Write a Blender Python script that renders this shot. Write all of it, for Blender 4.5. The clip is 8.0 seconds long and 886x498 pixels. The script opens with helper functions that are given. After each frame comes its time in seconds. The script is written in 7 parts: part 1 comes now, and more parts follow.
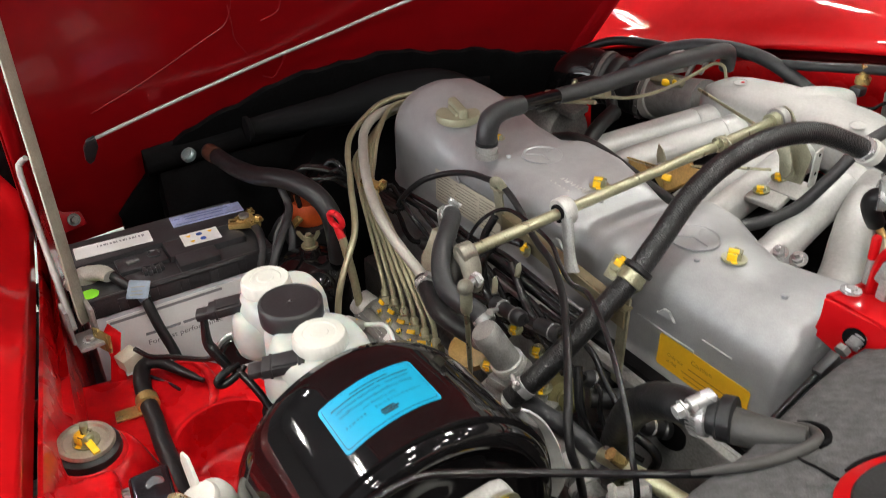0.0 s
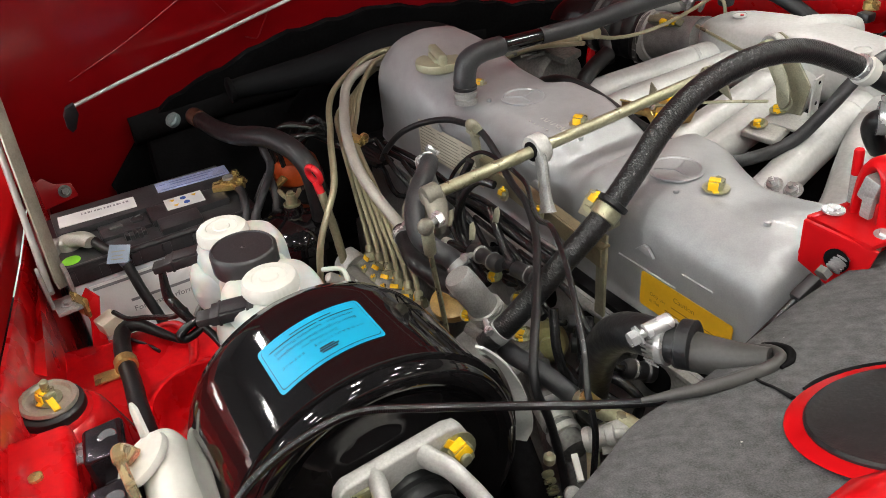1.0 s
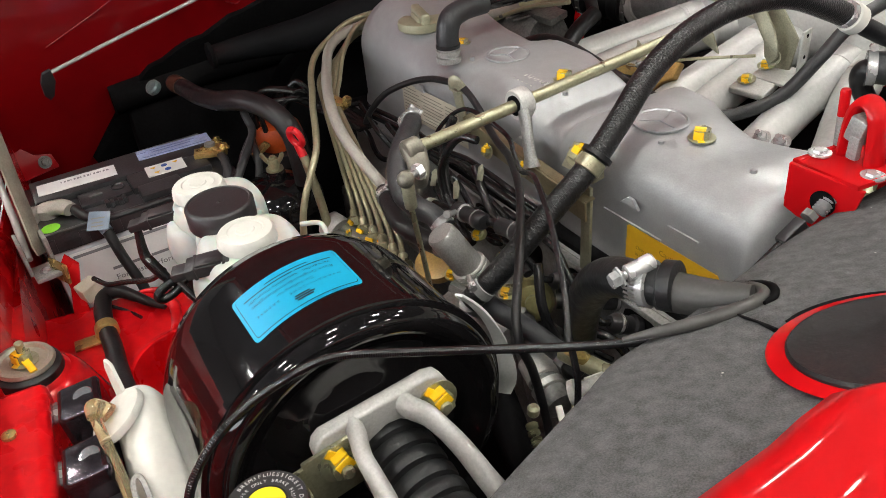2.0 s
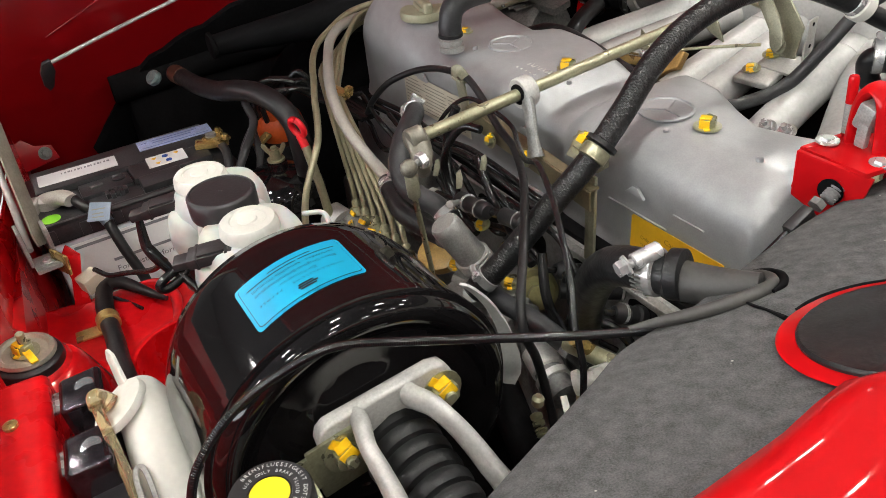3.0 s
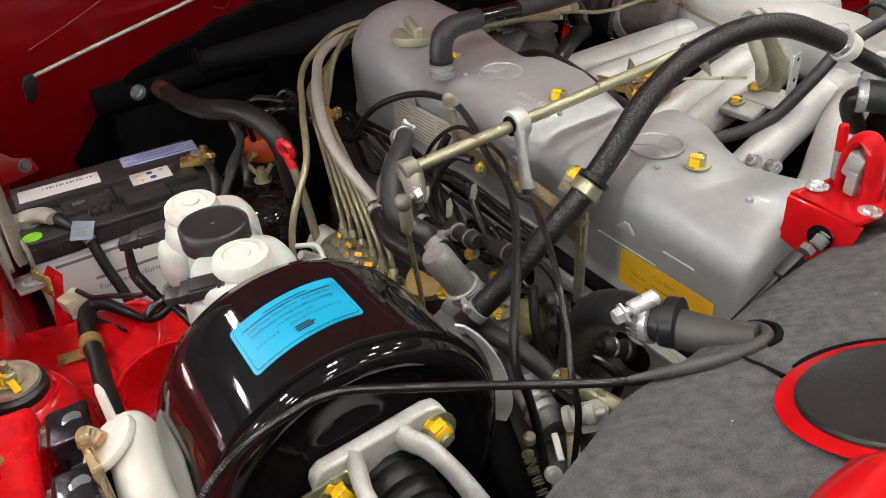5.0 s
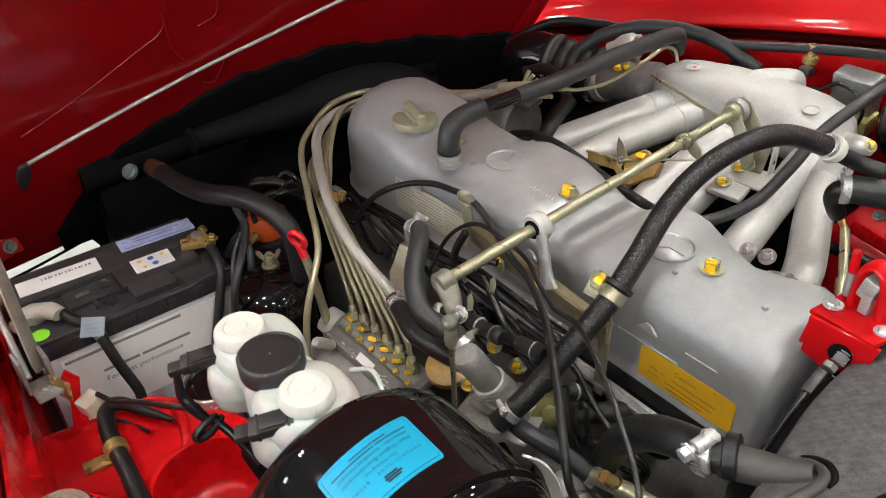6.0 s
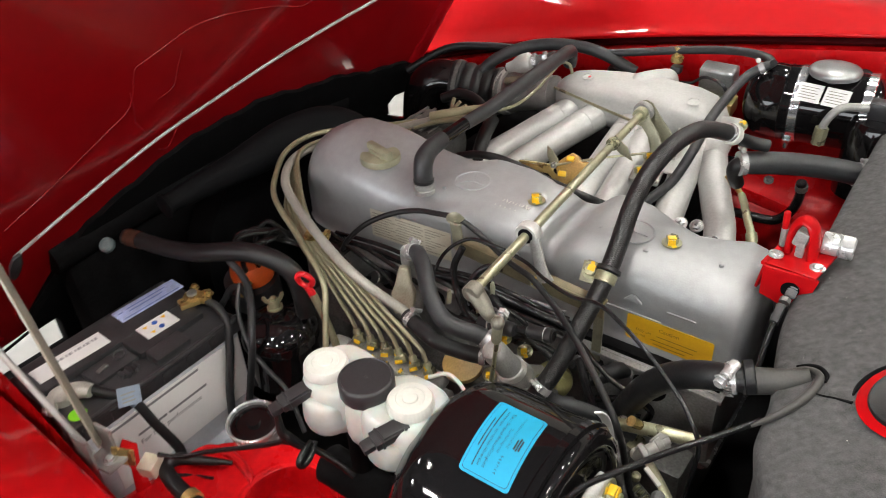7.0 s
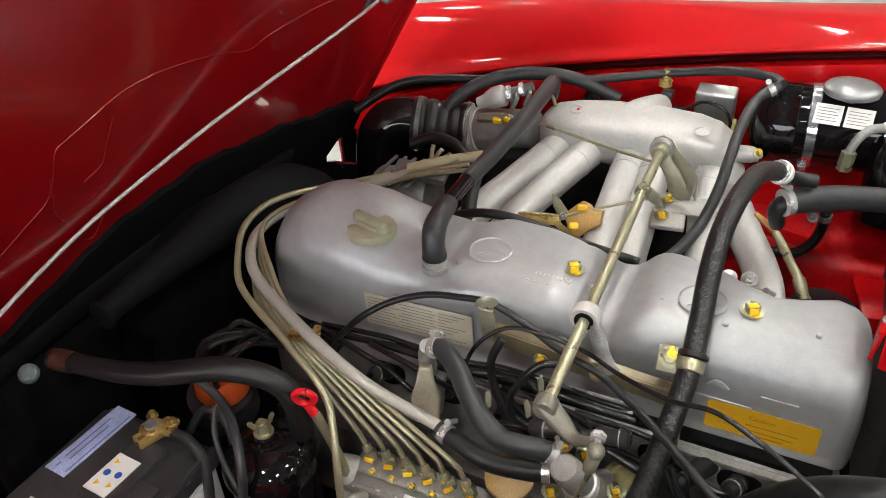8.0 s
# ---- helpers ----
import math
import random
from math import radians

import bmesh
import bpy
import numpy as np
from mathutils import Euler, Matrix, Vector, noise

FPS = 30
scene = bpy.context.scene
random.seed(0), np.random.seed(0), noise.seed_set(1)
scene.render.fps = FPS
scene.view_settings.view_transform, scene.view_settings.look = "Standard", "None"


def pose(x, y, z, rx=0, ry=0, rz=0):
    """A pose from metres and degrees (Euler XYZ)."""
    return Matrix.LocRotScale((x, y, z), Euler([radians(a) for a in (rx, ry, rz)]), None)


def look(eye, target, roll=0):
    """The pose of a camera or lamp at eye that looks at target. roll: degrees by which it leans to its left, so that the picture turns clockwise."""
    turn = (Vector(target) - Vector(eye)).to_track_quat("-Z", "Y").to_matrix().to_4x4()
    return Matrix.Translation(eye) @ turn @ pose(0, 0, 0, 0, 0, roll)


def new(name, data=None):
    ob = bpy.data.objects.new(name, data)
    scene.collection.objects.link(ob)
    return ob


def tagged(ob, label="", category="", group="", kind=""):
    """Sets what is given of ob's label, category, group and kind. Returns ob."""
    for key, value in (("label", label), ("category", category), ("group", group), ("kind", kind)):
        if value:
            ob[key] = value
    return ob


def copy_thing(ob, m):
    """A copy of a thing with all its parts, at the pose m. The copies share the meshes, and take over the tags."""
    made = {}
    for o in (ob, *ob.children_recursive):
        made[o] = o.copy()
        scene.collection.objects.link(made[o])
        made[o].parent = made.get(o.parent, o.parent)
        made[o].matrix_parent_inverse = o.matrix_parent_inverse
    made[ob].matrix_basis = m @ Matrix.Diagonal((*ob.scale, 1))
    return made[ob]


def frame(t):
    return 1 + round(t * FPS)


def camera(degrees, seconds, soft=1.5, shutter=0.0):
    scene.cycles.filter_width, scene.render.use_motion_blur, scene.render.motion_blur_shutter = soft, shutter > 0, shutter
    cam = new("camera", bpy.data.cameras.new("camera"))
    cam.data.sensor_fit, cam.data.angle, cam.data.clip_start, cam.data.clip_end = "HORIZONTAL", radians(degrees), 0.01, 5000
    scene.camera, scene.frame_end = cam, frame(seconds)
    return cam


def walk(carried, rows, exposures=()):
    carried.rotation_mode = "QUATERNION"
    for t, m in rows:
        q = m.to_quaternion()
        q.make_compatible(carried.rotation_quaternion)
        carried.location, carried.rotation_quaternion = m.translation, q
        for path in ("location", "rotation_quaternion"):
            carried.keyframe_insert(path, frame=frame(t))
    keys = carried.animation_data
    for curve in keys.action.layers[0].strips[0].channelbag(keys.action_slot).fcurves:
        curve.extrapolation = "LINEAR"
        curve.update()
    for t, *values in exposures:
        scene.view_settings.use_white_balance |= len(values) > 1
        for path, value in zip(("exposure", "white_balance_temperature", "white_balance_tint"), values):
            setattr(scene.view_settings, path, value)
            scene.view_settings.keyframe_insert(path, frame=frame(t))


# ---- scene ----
cam = camera(59.7, 8.0, soft=0.55, shutter=0.25)
# the car stands level on the floor; the rows are given in the engine's own axes
LEVEL = pose(0, 0, 0, -3.7, 3.5, 0)
PATH = [
    (0, (0.75, -0.629, 1.319), (-0.703, 0.273, 0.283), -1.1),
    (0.5, (0.789, -0.587, 1.268), (-0.684, 0.234, 0.194), -4.3),
    (1, (0.781, -0.562, 1.264), (-0.702, 0.239, 0.189), -5.2),
    (1.5, (0.79, -0.556, 1.243), (-0.679, 0.247, 0.15), -5.6),
    (3, (0.786, -0.557, 1.226), (-0.666, 0.234, 0.1), -5.9),
    (3.5, (0.784, -0.558, 1.224), (-0.666, 0.233, 0.097), -5.6),
    (4, (0.783, -0.559, 1.225), (-0.667, 0.238, 0.102), -5.1),
    (4.2, (0.781, -0.56, 1.226), (-0.672, 0.236, 0.107), -4.9),
    (5.3, (0.753, -0.563, 1.269), (-0.65, 0.315, 0.147), -3.0),
    (5.5, (0.74, -0.582, 1.284), (-0.653, 0.317, 0.166), -2.5),
    (6, (0.675, -0.627, 1.371), (-0.634, 0.372, 0.235), -1.8),
    (6.5, (0.657, -0.769, 1.433), (-0.53, 0.354, 0.28), -3.6),
    (7, (0.603, -0.856, 1.479), (-0.41, 0.438, 0.339), -3.4),
    (7.5, (0.424, -0.824, 1.464), (-0.388, 0.632, 0.358), -3.3),
    (8, (0.333, -0.757, 1.449), (-0.442, 0.7, 0.32), -3.1),
]
walk(cam, [(t, LEVEL @ look(eye, target, roll)) for t, eye, target, roll in PATH])

# ---- light: a showroom hall with rows of ceiling lamps ----
scene.view_settings.exposure = 0.0
world = bpy.data.worlds.new("hall_air")
world.use_nodes = True
world.node_tree.nodes["Background"].inputs[0].default_value = (0.75, 0.8, 0.9, 1)
world.node_tree.nodes["Background"].inputs[1].default_value = 0.09
scene.world = world

# fill light added on the near side, in an unseen long window opening
fill = bpy.data.lights.new("window_daylight", "AREA")
fill.shape, fill.size, fill.size_y, fill.energy, fill.color = "RECTANGLE", 7.6, 2.0, 300.0, (0.93, 0.97, 1.0)
fill_lamp = new("window_daylight", fill)
fill_lamp.matrix_world = pose(0.0, -5.82, 2.0, 90, 0, 0)

# ---- materials ----


def paint(name, color, rough=0.5, metal=0.0, coat=0.0, grain=(0, 0), vary=(0, 0), bumpy=(0, 0), spec=0.5, rvar=0.0):
    """grain: fine bump (scale, strength); vary: colour patches (scale, amount); bumpy: coarse relief."""
    m = bpy.data.materials.new(name)
    m.use_nodes = True
    nt = m.node_tree
    b = nt.nodes["Principled BSDF"]
    b.inputs["Base Color"].default_value = (*color, 1)
    b.inputs["Roughness"].default_value = rough
    b.inputs["Metallic"].default_value = metal
    b.inputs["Coat Weight"].default_value = coat
    b.inputs["Coat Roughness"].default_value = 0.04
    b.inputs["Specular IOR Level"].default_value = spec
    co = nt.nodes.new("ShaderNodeTexCoord")

    def noise_of(scale, detail=4.0):
        n = nt.nodes.new("ShaderNodeTexNoise")
        n.inputs["Scale"].default_value = scale
        n.inputs["Detail"].default_value = detail
        nt.links.new(co.outputs["Object"], n.inputs["Vector"])
        return n

    if vary[1]:
        n1, n2 = noise_of(vary[0]), noise_of(vary[0] * 9.0, 2.0)
        add = nt.nodes.new("ShaderNodeMath")
        add.operation = "ADD"
        nt.links.new(n1.outputs[0], add.inputs[0])
        nt.links.new(n2.outputs[0], add.inputs[1])
        ramp = nt.nodes.new("ShaderNodeMapRange")
        ramp.inputs[1].default_value, ramp.inputs[2].default_value = 0.7, 1.3
        ramp.inputs[3].default_value, ramp.inputs[4].default_value = 1 - vary[1], 1 + vary[1]
        nt.links.new(add.outputs[0], ramp.inputs[0])
        mul = nt.nodes.new("ShaderNodeMix")
        mul.data_type, mul.blend_type = "RGBA", "MULTIPLY"
        mul.inputs[0].default_value = 1.0
        mul.inputs[6].default_value = (*color, 1)
        nt.links.new(ramp.outputs[0], mul.inputs[7])
        nt.links.new(mul.outputs[2], b.inputs["Base Color"])
        if rvar:
            rr = nt.nodes.new("ShaderNodeMapRange")
            rr.inputs[1].default_value, rr.inputs[2].default_value = 0.3, 0.7
            rr.inputs[3].default_value, rr.inputs[4].default_value = rough - rvar, rough + rvar
            nt.links.new(n1.outputs[0], rr.inputs[0])
            nt.links.new(rr.outputs[0], b.inputs["Roughness"])
    last = None
    for scale, strength, dist in ((bumpy[0], bumpy[1], 0.004), (grain[0], grain[1], 0.0008)):
        if strength:
            n = noise_of(scale, 3.0)
            bp = nt.nodes.new("ShaderNodeBump")
            bp.inputs["Strength"].default_value = strength
            bp.inputs["Distance"].default_value = dist
            nt.links.new(n.outputs[0], bp.inputs["Height"])
            if last:
                nt.links.new(last.outputs[0], bp.inputs["Normal"])
            last = bp
    if last:
        nt.links.new(last.outputs[0], b.inputs["Normal"])
    return m


def glow(name, color, power):
    m = paint(name, color)
    b = m.node_tree.nodes["Principled BSDF"]
    b.inputs["Emission Color"].default_value = (*color, 1)
    b.inputs["Emission Strength"].default_value = power
    return m


RED = paint("red_gloss_paint", (0.45, 0.0035, 0.006), 0.5, spec=0.06, coat=0.42, vary=(6, 0.05))
RED_IN = paint("red_satin_paint", (0.54, 0.005, 0.008), 0.28, spec=0.3, coat=0.35, bumpy=(30, 0.06), vary=(14, 0.12), rvar=0.08)
# body red with the shade inside the open hood put into the colour
RED_SHADED = paint("red_hood_shaded", (0.27, 0.0026, 0.0055), 0.30, spec=0.30, coat=0.4, bumpy=(3, 0.05), vary=(4, 0.06))
# colour of the thin lines that stand for reflections in the hood
RED_GLINT = paint("red_reflection", (0.25, 0.010, 0.012), 0.30, vary=(60, 0.35))
CAST = paint("silver_cast_alloy", (0.345, 0.355, 0.365), 0.38, metal=0.34, coat=0.06, grain=(380, 0.16), vary=(70, 0.08), bumpy=(40, 0.03))
MANI = paint("sandblasted_alloy", (0.47, 0.475, 0.465), 0.46, metal=0.35, grain=(600, 0.22), vary=(25, 0.10), bumpy=(50, 0.05))
RAW = paint("raw_alloy", (0.31, 0.31, 0.30), 0.42, metal=0.35, grain=(300, 0.3), vary=(60, 0.25), bumpy=(80, 0.1), rvar=0.1)
RAWL = paint("pale_cast_alloy", (0.48, 0.48, 0.46), 0.48, metal=0.25, grain=(300, 0.3), vary=(50, 0.15), bumpy=(90, 0.15))
DARKAL = paint("dirty_alloy", (0.15, 0.15, 0.145), 0.5, metal=0.4, grain=(200, 0.4), vary=(30, 0.35), bumpy=(40, 0.2))
ZINC = paint("yellow_zinc", (0.37, 0.365, 0.245), 0.33, metal=0.65, grain=(200, 0.1), vary=(40, 0.18), rvar=0.1)
GOLD = paint("gold_chromate", (0.50, 0.37, 0.14), 0.3, metal=0.65, vary=(45, 0.25), rvar=0.1)
OLIVE = paint("olive_zinc", (0.27, 0.262, 0.19), 0.38, metal=0.4, grain=(250, 0.25), vary=(60, 0.22), rvar=0.08)
RAILZ = paint("dark_zinc", (0.20, 0.172, 0.105), 0.36, metal=0.45, grain=(200, 0.15), vary=(70, 0.2))
STEEL = paint("bright_steel", (0.56, 0.565, 0.57), 0.24, metal=0.6, vary=(80, 0.14), rvar=0.08)
ROD = paint("plain_steel_rod", (0.46, 0.46, 0.45), 0.35, metal=0.3)
CHROME = paint("chrome", (0.66, 0.67, 0.69), 0.13, metal=0.9, bumpy=(30, 0.05))
PLUM = paint("plum_lacquered_steel", (0.085, 0.072, 0.085), 0.17, metal=0.85, vary=(30, 0.3), rvar=0.08)
RUBBER = paint("black_rubber", (0.011, 0.0115, 0.0125), 0.40, spec=0.38, grain=(400, 0.35), vary=(120, 0.4), rvar=0.1)
RUBBER_G = paint("greyed_rubber", (0.026, 0.0275, 0.030), 0.42, spec=0.4, grain=(400, 0.35), vary=(110, 0.35), rvar=0.08)
WIRE = paint("wire_sleeve", (0.009, 0.0093, 0.010), 0.27, spec=0.5, grain=(700, 0.25), vary=(60, 0.3))
BLACK = paint("black_gloss_enamel", (0.006, 0.0055, 0.006), 0.06, coat=0.20, spec=0.42, bumpy=(25, 0.04), vary=(14, 0.2))
BLACKP = paint("black_plastic", (0.018, 0.018, 0.02), 0.38, grain=(350, 0.2), vary=(30, 0.2))
# black of plain parts, and of sheets that stand for shade
VOID = paint("black_and_shade", (0.0055, 0.0055, 0.006), 0.85, spec=0.05, vary=(20, 0.4), bumpy=(25, 0.2))
HEADAL = paint("grey_head_alloy", (0.27, 0.27, 0.265), 0.45, metal=0.35, grain=(260, 0.3), vary=(35, 0.25), bumpy=(60, 0.1))
WHITEP = paint("white_nylon", (0.57, 0.57, 0.53), 0.4, vary=(30, 0.04), grain=(250, 0.06))
MILK = paint("milky_polythene", (0.47, 0.485, 0.46), 0.35, vary=(18, 0.06), bumpy=(30, 0.05))
MILK.node_tree.nodes["Principled BSDF"].inputs["Subsurface Weight"].default_value = 0.3
MILK.node_tree.nodes["Principled BSDF"].inputs["Subsurface Scale"].default_value = 0.01
AMBER = paint("yellowed_clear_tube", (0.80, 0.67, 0.40), 0.10, coat=0.3)
AMBER.node_tree.nodes["Principled BSDF"].inputs["Transmission Weight"].default_value = 0.8
BATT = paint("battery_case", (0.034, 0.034, 0.037), 0.30, grain=(300, 0.25), vary=(40, 0.3))
GREYP = paint("light_grey_plastic", (0.575, 0.600, 0.650), 0.45, vary=(14, 0.08))
FELT = paint("grey_felt", (0.090, 0.090, 0.092), 0.95, grain=(700, 0.8), vary=(110, 0.38), bumpy=(60, 0.35), spec=0.1)
fn = FELT.node_tree
fco, fsp = fn.nodes.new("ShaderNodeTexCoord"), fn.nodes.new("ShaderNodeTexVoronoi")
fsp.inputs["Scale"].default_value = 75
fn.links.new(fco.outputs["Object"], fsp.inputs["Vector"])
flt = fn.nodes.new("ShaderNodeMapRange")
flt.inputs[1].default_value, flt.inputs[2].default_value, flt.inputs[3].default_value, flt.inputs[4].default_value = 0.03, 0.07, 1.0, 0.0
fn.links.new(fsp.outputs["Distance"], flt.inputs[0])
fgt = fn.nodes.new("ShaderNodeMath")
fgt.operation = "GREATER_THAN"
fgt.inputs[1].default_value = 0.72
fse = fn.nodes.new("ShaderNodeSeparateColor")
fn.links.new(fsp.outputs["Color"], fse.inputs[0])
fn.links.new(fse.outputs[0], fgt.inputs[0])
fmu = fn.nodes.new("ShaderNodeMath")
fmu.operation = "MULTIPLY"
fn.links.new(flt.outputs[0], fmu.inputs[0])
fn.links.new(fgt.outputs[0], fmu.inputs[1])
fmx = fn.nodes.new("ShaderNodeMix")
fmx.data_type = "RGBA"
fmx.inputs[7].default_value = (0.46, 0.45, 0.42, 1)
fold = fn.nodes["Principled BSDF"].inputs["Base Color"].links[0].from_socket
fn.links.new(fmu.outputs[0], fmx.inputs[0])
fn.links.new(fold, fmx.inputs[6])
fn.links.new(fmx.outputs[2], fn.nodes["Principled BSDF"].inputs["Base Color"])
fse2 = fn.nodes.new("ShaderNodeSeparateXYZ")
fn.links.new(fco.outputs["Object"], fse2.inputs[0])
waves = []
for axis in (0, 1):
    fk = fn.nodes.new("ShaderNodeMath")
    fk.operation = "MULTIPLY"
    fk.inputs[1].default_value = 2 * math.pi / 0.011
    fn.links.new(fse2.outputs[axis], fk.inputs[0])
    fs = fn.nodes.new("ShaderNodeMath")
    fs.operation = "SINE"
    fn.links.new(fk.outputs[0], fs.inputs[0])
    waves.append(fs)
fw = fn.nodes.new("ShaderNodeMath")
fw.operation = "MULTIPLY"
fn.links.new(waves[0].outputs[0], fw.inputs[0])
fn.links.new(waves[1].outputs[0], fw.inputs[1])
fb = fn.nodes.new("ShaderNodeBump")
fb.inputs["Strength"].default_value, fb.inputs["Distance"].default_value = 0.16, 0.0012
fn.links.new(fw.outputs[0], fb.inputs["Height"])
fprev = fn.nodes["Principled BSDF"].inputs["Normal"].links[0].from_socket
fn.links.new(fprev, fb.inputs["Normal"])
fn.links.new(fb.outputs[0], fn.nodes["Principled BSDF"].inputs["Normal"])
LABELW = paint("white_sticker", (0.72, 0.72, 0.72), 0.4, vary=(40, 0.03))
LABELB = paint("cyan_sticker", (0.0, 0.31, 0.53), 0.45, vary=(25, 0.03))
LABELY = paint("yellow_sticker", (0.72, 0.40, 0.015), 0.4, vary=(25, 0.04))
LABELS = paint("cream_sticker", (0.50, 0.47, 0.38), 0.5, vary=(25, 0.08))
LABELV = paint("pale_blue_sticker", (0.36, 0.42, 0.66), 0.35, vary=(60, 0.3))
INK = paint("black_ink", (0.012, 0.012, 0.014), 0.5)
DAB = paint("yellow_paint_mark", (0.85, 0.52, 0.01), 0.35, vary=(200, 0.1), bumpy=(200, 0.3))
ORANGE = paint("orange_plastic", (0.46, 0.07, 0.012), 0.35, vary=(30, 0.15))
REDP = paint("red_plastic", (0.62, 0.012, 0.02), 0.3, vary=(30, 0.05))
GREEN = paint("green_sticker", (0.25, 0.75, 0.02), 0.5)
BLUEINK = paint("blue_ink", (0.02, 0.09, 0.42), 0.4)
WALL = paint("white_hall_wall", (0.62, 0.60, 0.56), 0.7, vary=(0.7, 0.04), grain=(30, 0.1))
WALLD = paint("dark_hall_wall", (0.10, 0.10, 0.105), 0.7, vary=(0.7, 0.08), grain=(30, 0.1))
CEIL = paint("dark_ceiling", (0.10, 0.10, 0.11), 0.8, vary=(1, 0.1))
FLOOR = paint("grey_hall_floor", (0.42, 0.42, 0.41), 0.35, vary=(1.2, 0.12), grain=(60, 0.1))
LAMP = glow("lamp_diffuser", (1.0, 0.965, 0.89), 210.0)



def banded(name, color, rough, across, along, strength, twist=True, spec=0.5):
    """A sleeve whose relief follows the hose: a woven braid, or rings when twist is off."""
    m = paint(name, color, rough, spec=spec, vary=(60, 0.25))
    nt = m.node_tree
    uv = nt.nodes.new("ShaderNodeUVMap")
    sep = nt.nodes.new("ShaderNodeSeparateXYZ")
    nt.links.new(uv.outputs[0], sep.inputs[0])

    def calc(op, a, b):
        n = nt.nodes.new("ShaderNodeMath")
        n.operation = op
        for k, v in enumerate((a, b)):
            if isinstance(v, (int, float)):
                n.inputs[k].default_value = v
            elif v is not None:
                nt.links.new(v, n.inputs[k])
        return n.outputs[0]

    u = calc("MULTIPLY", sep.outputs[0], across * 2 * math.pi)
    v = calc("MULTIPLY", sep.outputs[1], along * 2 * math.pi)
    if twist:
        height = calc("MAXIMUM", calc("MULTIPLY", calc("SINE", calc("ADD", u, v), None), calc("SINE", calc("MULTIPLY", v, 0.5), None)), calc("MULTIPLY", calc("SINE", calc("SUBTRACT", u, v), None), calc("COSINE", calc("MULTIPLY", v, 0.5), None)))
    else:
        height = calc("SINE", v, None)
    bp = nt.nodes.new("ShaderNodeBump")
    bp.inputs["Strength"].default_value = strength
    bp.inputs["Distance"].default_value = 0.001
    nt.links.new(height, bp.inputs["Height"])
    nt.links.new(bp.outputs[0], nt.nodes["Principled BSDF"].inputs["Normal"])
    return m


BRAID = banded("braided_rubber", (0.008, 0.0085, 0.0095), 0.36, 9, 250, 0.38)
RIBBED = banded("ribbed_sleeve", (0.006, 0.006, 0.0068), 0.18, 1, 640, 0.24, twist=False)

# ---- building helpers ----
BASE = {}


def add_up(*bms):
    out = bms[0]
    for b in bms[1:]:
        me = bpy.data.meshes.new("tmp")
        b.to_mesh(me)
        b.free()
        out.from_mesh(me)
        bpy.data.meshes.remove(me)
    return out


def as_mesh(name, bm, mat, base, angle=38):
    bmesh.ops.recalc_face_normals(bm, faces=bm.faces)
    me = bpy.data.meshes.new(name)
    bm.to_mesh(me)
    bm.free()
    me.transform(Matrix.Translation(-Vector(base)))
    for p in me.polygons:
        p.use_smooth = True
    me.set_sharp_from_angle(angle=radians(angle))
    me.materials.append(mat)
    return me


def thing(name, base, label, category, group="", kind=""):
    ob = new(name)
    ob.empty_display_size = 0.02
    ob.location = base
    BASE[ob] = Vector(base)
    return tagged(ob, label, category, group, kind)


def part(name, bm, mat, parent, label="", angle=38):
    ob = new(name, as_mesh(name, bm, mat, BASE[parent], angle))
    ob.parent = parent
    BASE[ob] = BASE[parent]
    return tagged(ob, label)


def solo(name, bm, mat, label, category, group="", kind="", angle=38):
    lo = [min(v.co[i] for v in bm.verts) for i in range(3)]
    hi = [max(v.co[i] for v in bm.verts) for i in range(3)]
    base = ((lo[0] + hi[0]) / 2, (lo[1] + hi[1]) / 2, lo[2])
    ob = new(name, as_mesh(name, bm, mat, base, angle))
    ob.location = base
    BASE[ob] = Vector(base)
    return tagged(ob, label, category, group, kind)


def catmull(pts, step=6):
    P = [np.array(p, float) for p in pts]
    if len(P) == 2 or step <= 1:
        return np.array(P)
    P = [2 * P[0] - P[1]] + P + [2 * P[-1] - P[-2]]
    out = []
    for i in range(1, len(P) - 2):
        a, b, c, d = P[i - 1 : i + 3]
        for k in range(step):
            t = k / step
            out.append(0.5 * (2 * b + (c - a) * t + (2 * a - 5 * b + 4 * c - d) * t * t + (3 * b - a - 3 * c + d) * t**3))
    out.append(P[-2])
    return np.array(out)


def rings(P, R, n=12, flat=1.0, caps=True):
    """A skin of round sections along the points P."""
    bm = bmesh.new()
    T = np.gradient(P, axis=0)
    T /= np.linalg.norm(T, axis=1)[:, None] + 1e-12
    up = np.array([0, 0, 1.0]) if abs(T[0][2]) < 0.9 else np.array([0, 1.0, 0])
    rows = []
    for p, t, r in zip(P, T, R):
        s = np.cross(up, t)
        s /= np.linalg.norm(s) + 1e-12
        up = np.cross(t, s)
        rows.append([bm.verts.new(p + r * (math.cos(a) * s + flat * math.sin(a) * up)) for a in np.arange(n) * 2 * math.pi / n])
    lay = bm.loops.layers.uv.new("UVMap")
    L = np.r_[0, np.cumsum(np.linalg.norm(np.diff(P, axis=0), axis=1))]
    for k, (a, b) in enumerate(zip(rows, rows[1:])):
        for i in range(n):
            f = bm.faces.new((a[i], a[(i + 1) % n], b[(i + 1) % n], b[i]))
            for lp, uu, vv in zip(f.loops, (i, i + 1, i + 1, i), (L[k], L[k], L[k + 1], L[k + 1])):
                lp[lay].uv = (uu / n, vv)
    if caps:
        bm.faces.new(rows[0][::-1])
        bm.faces.new(rows[-1])
    return bm


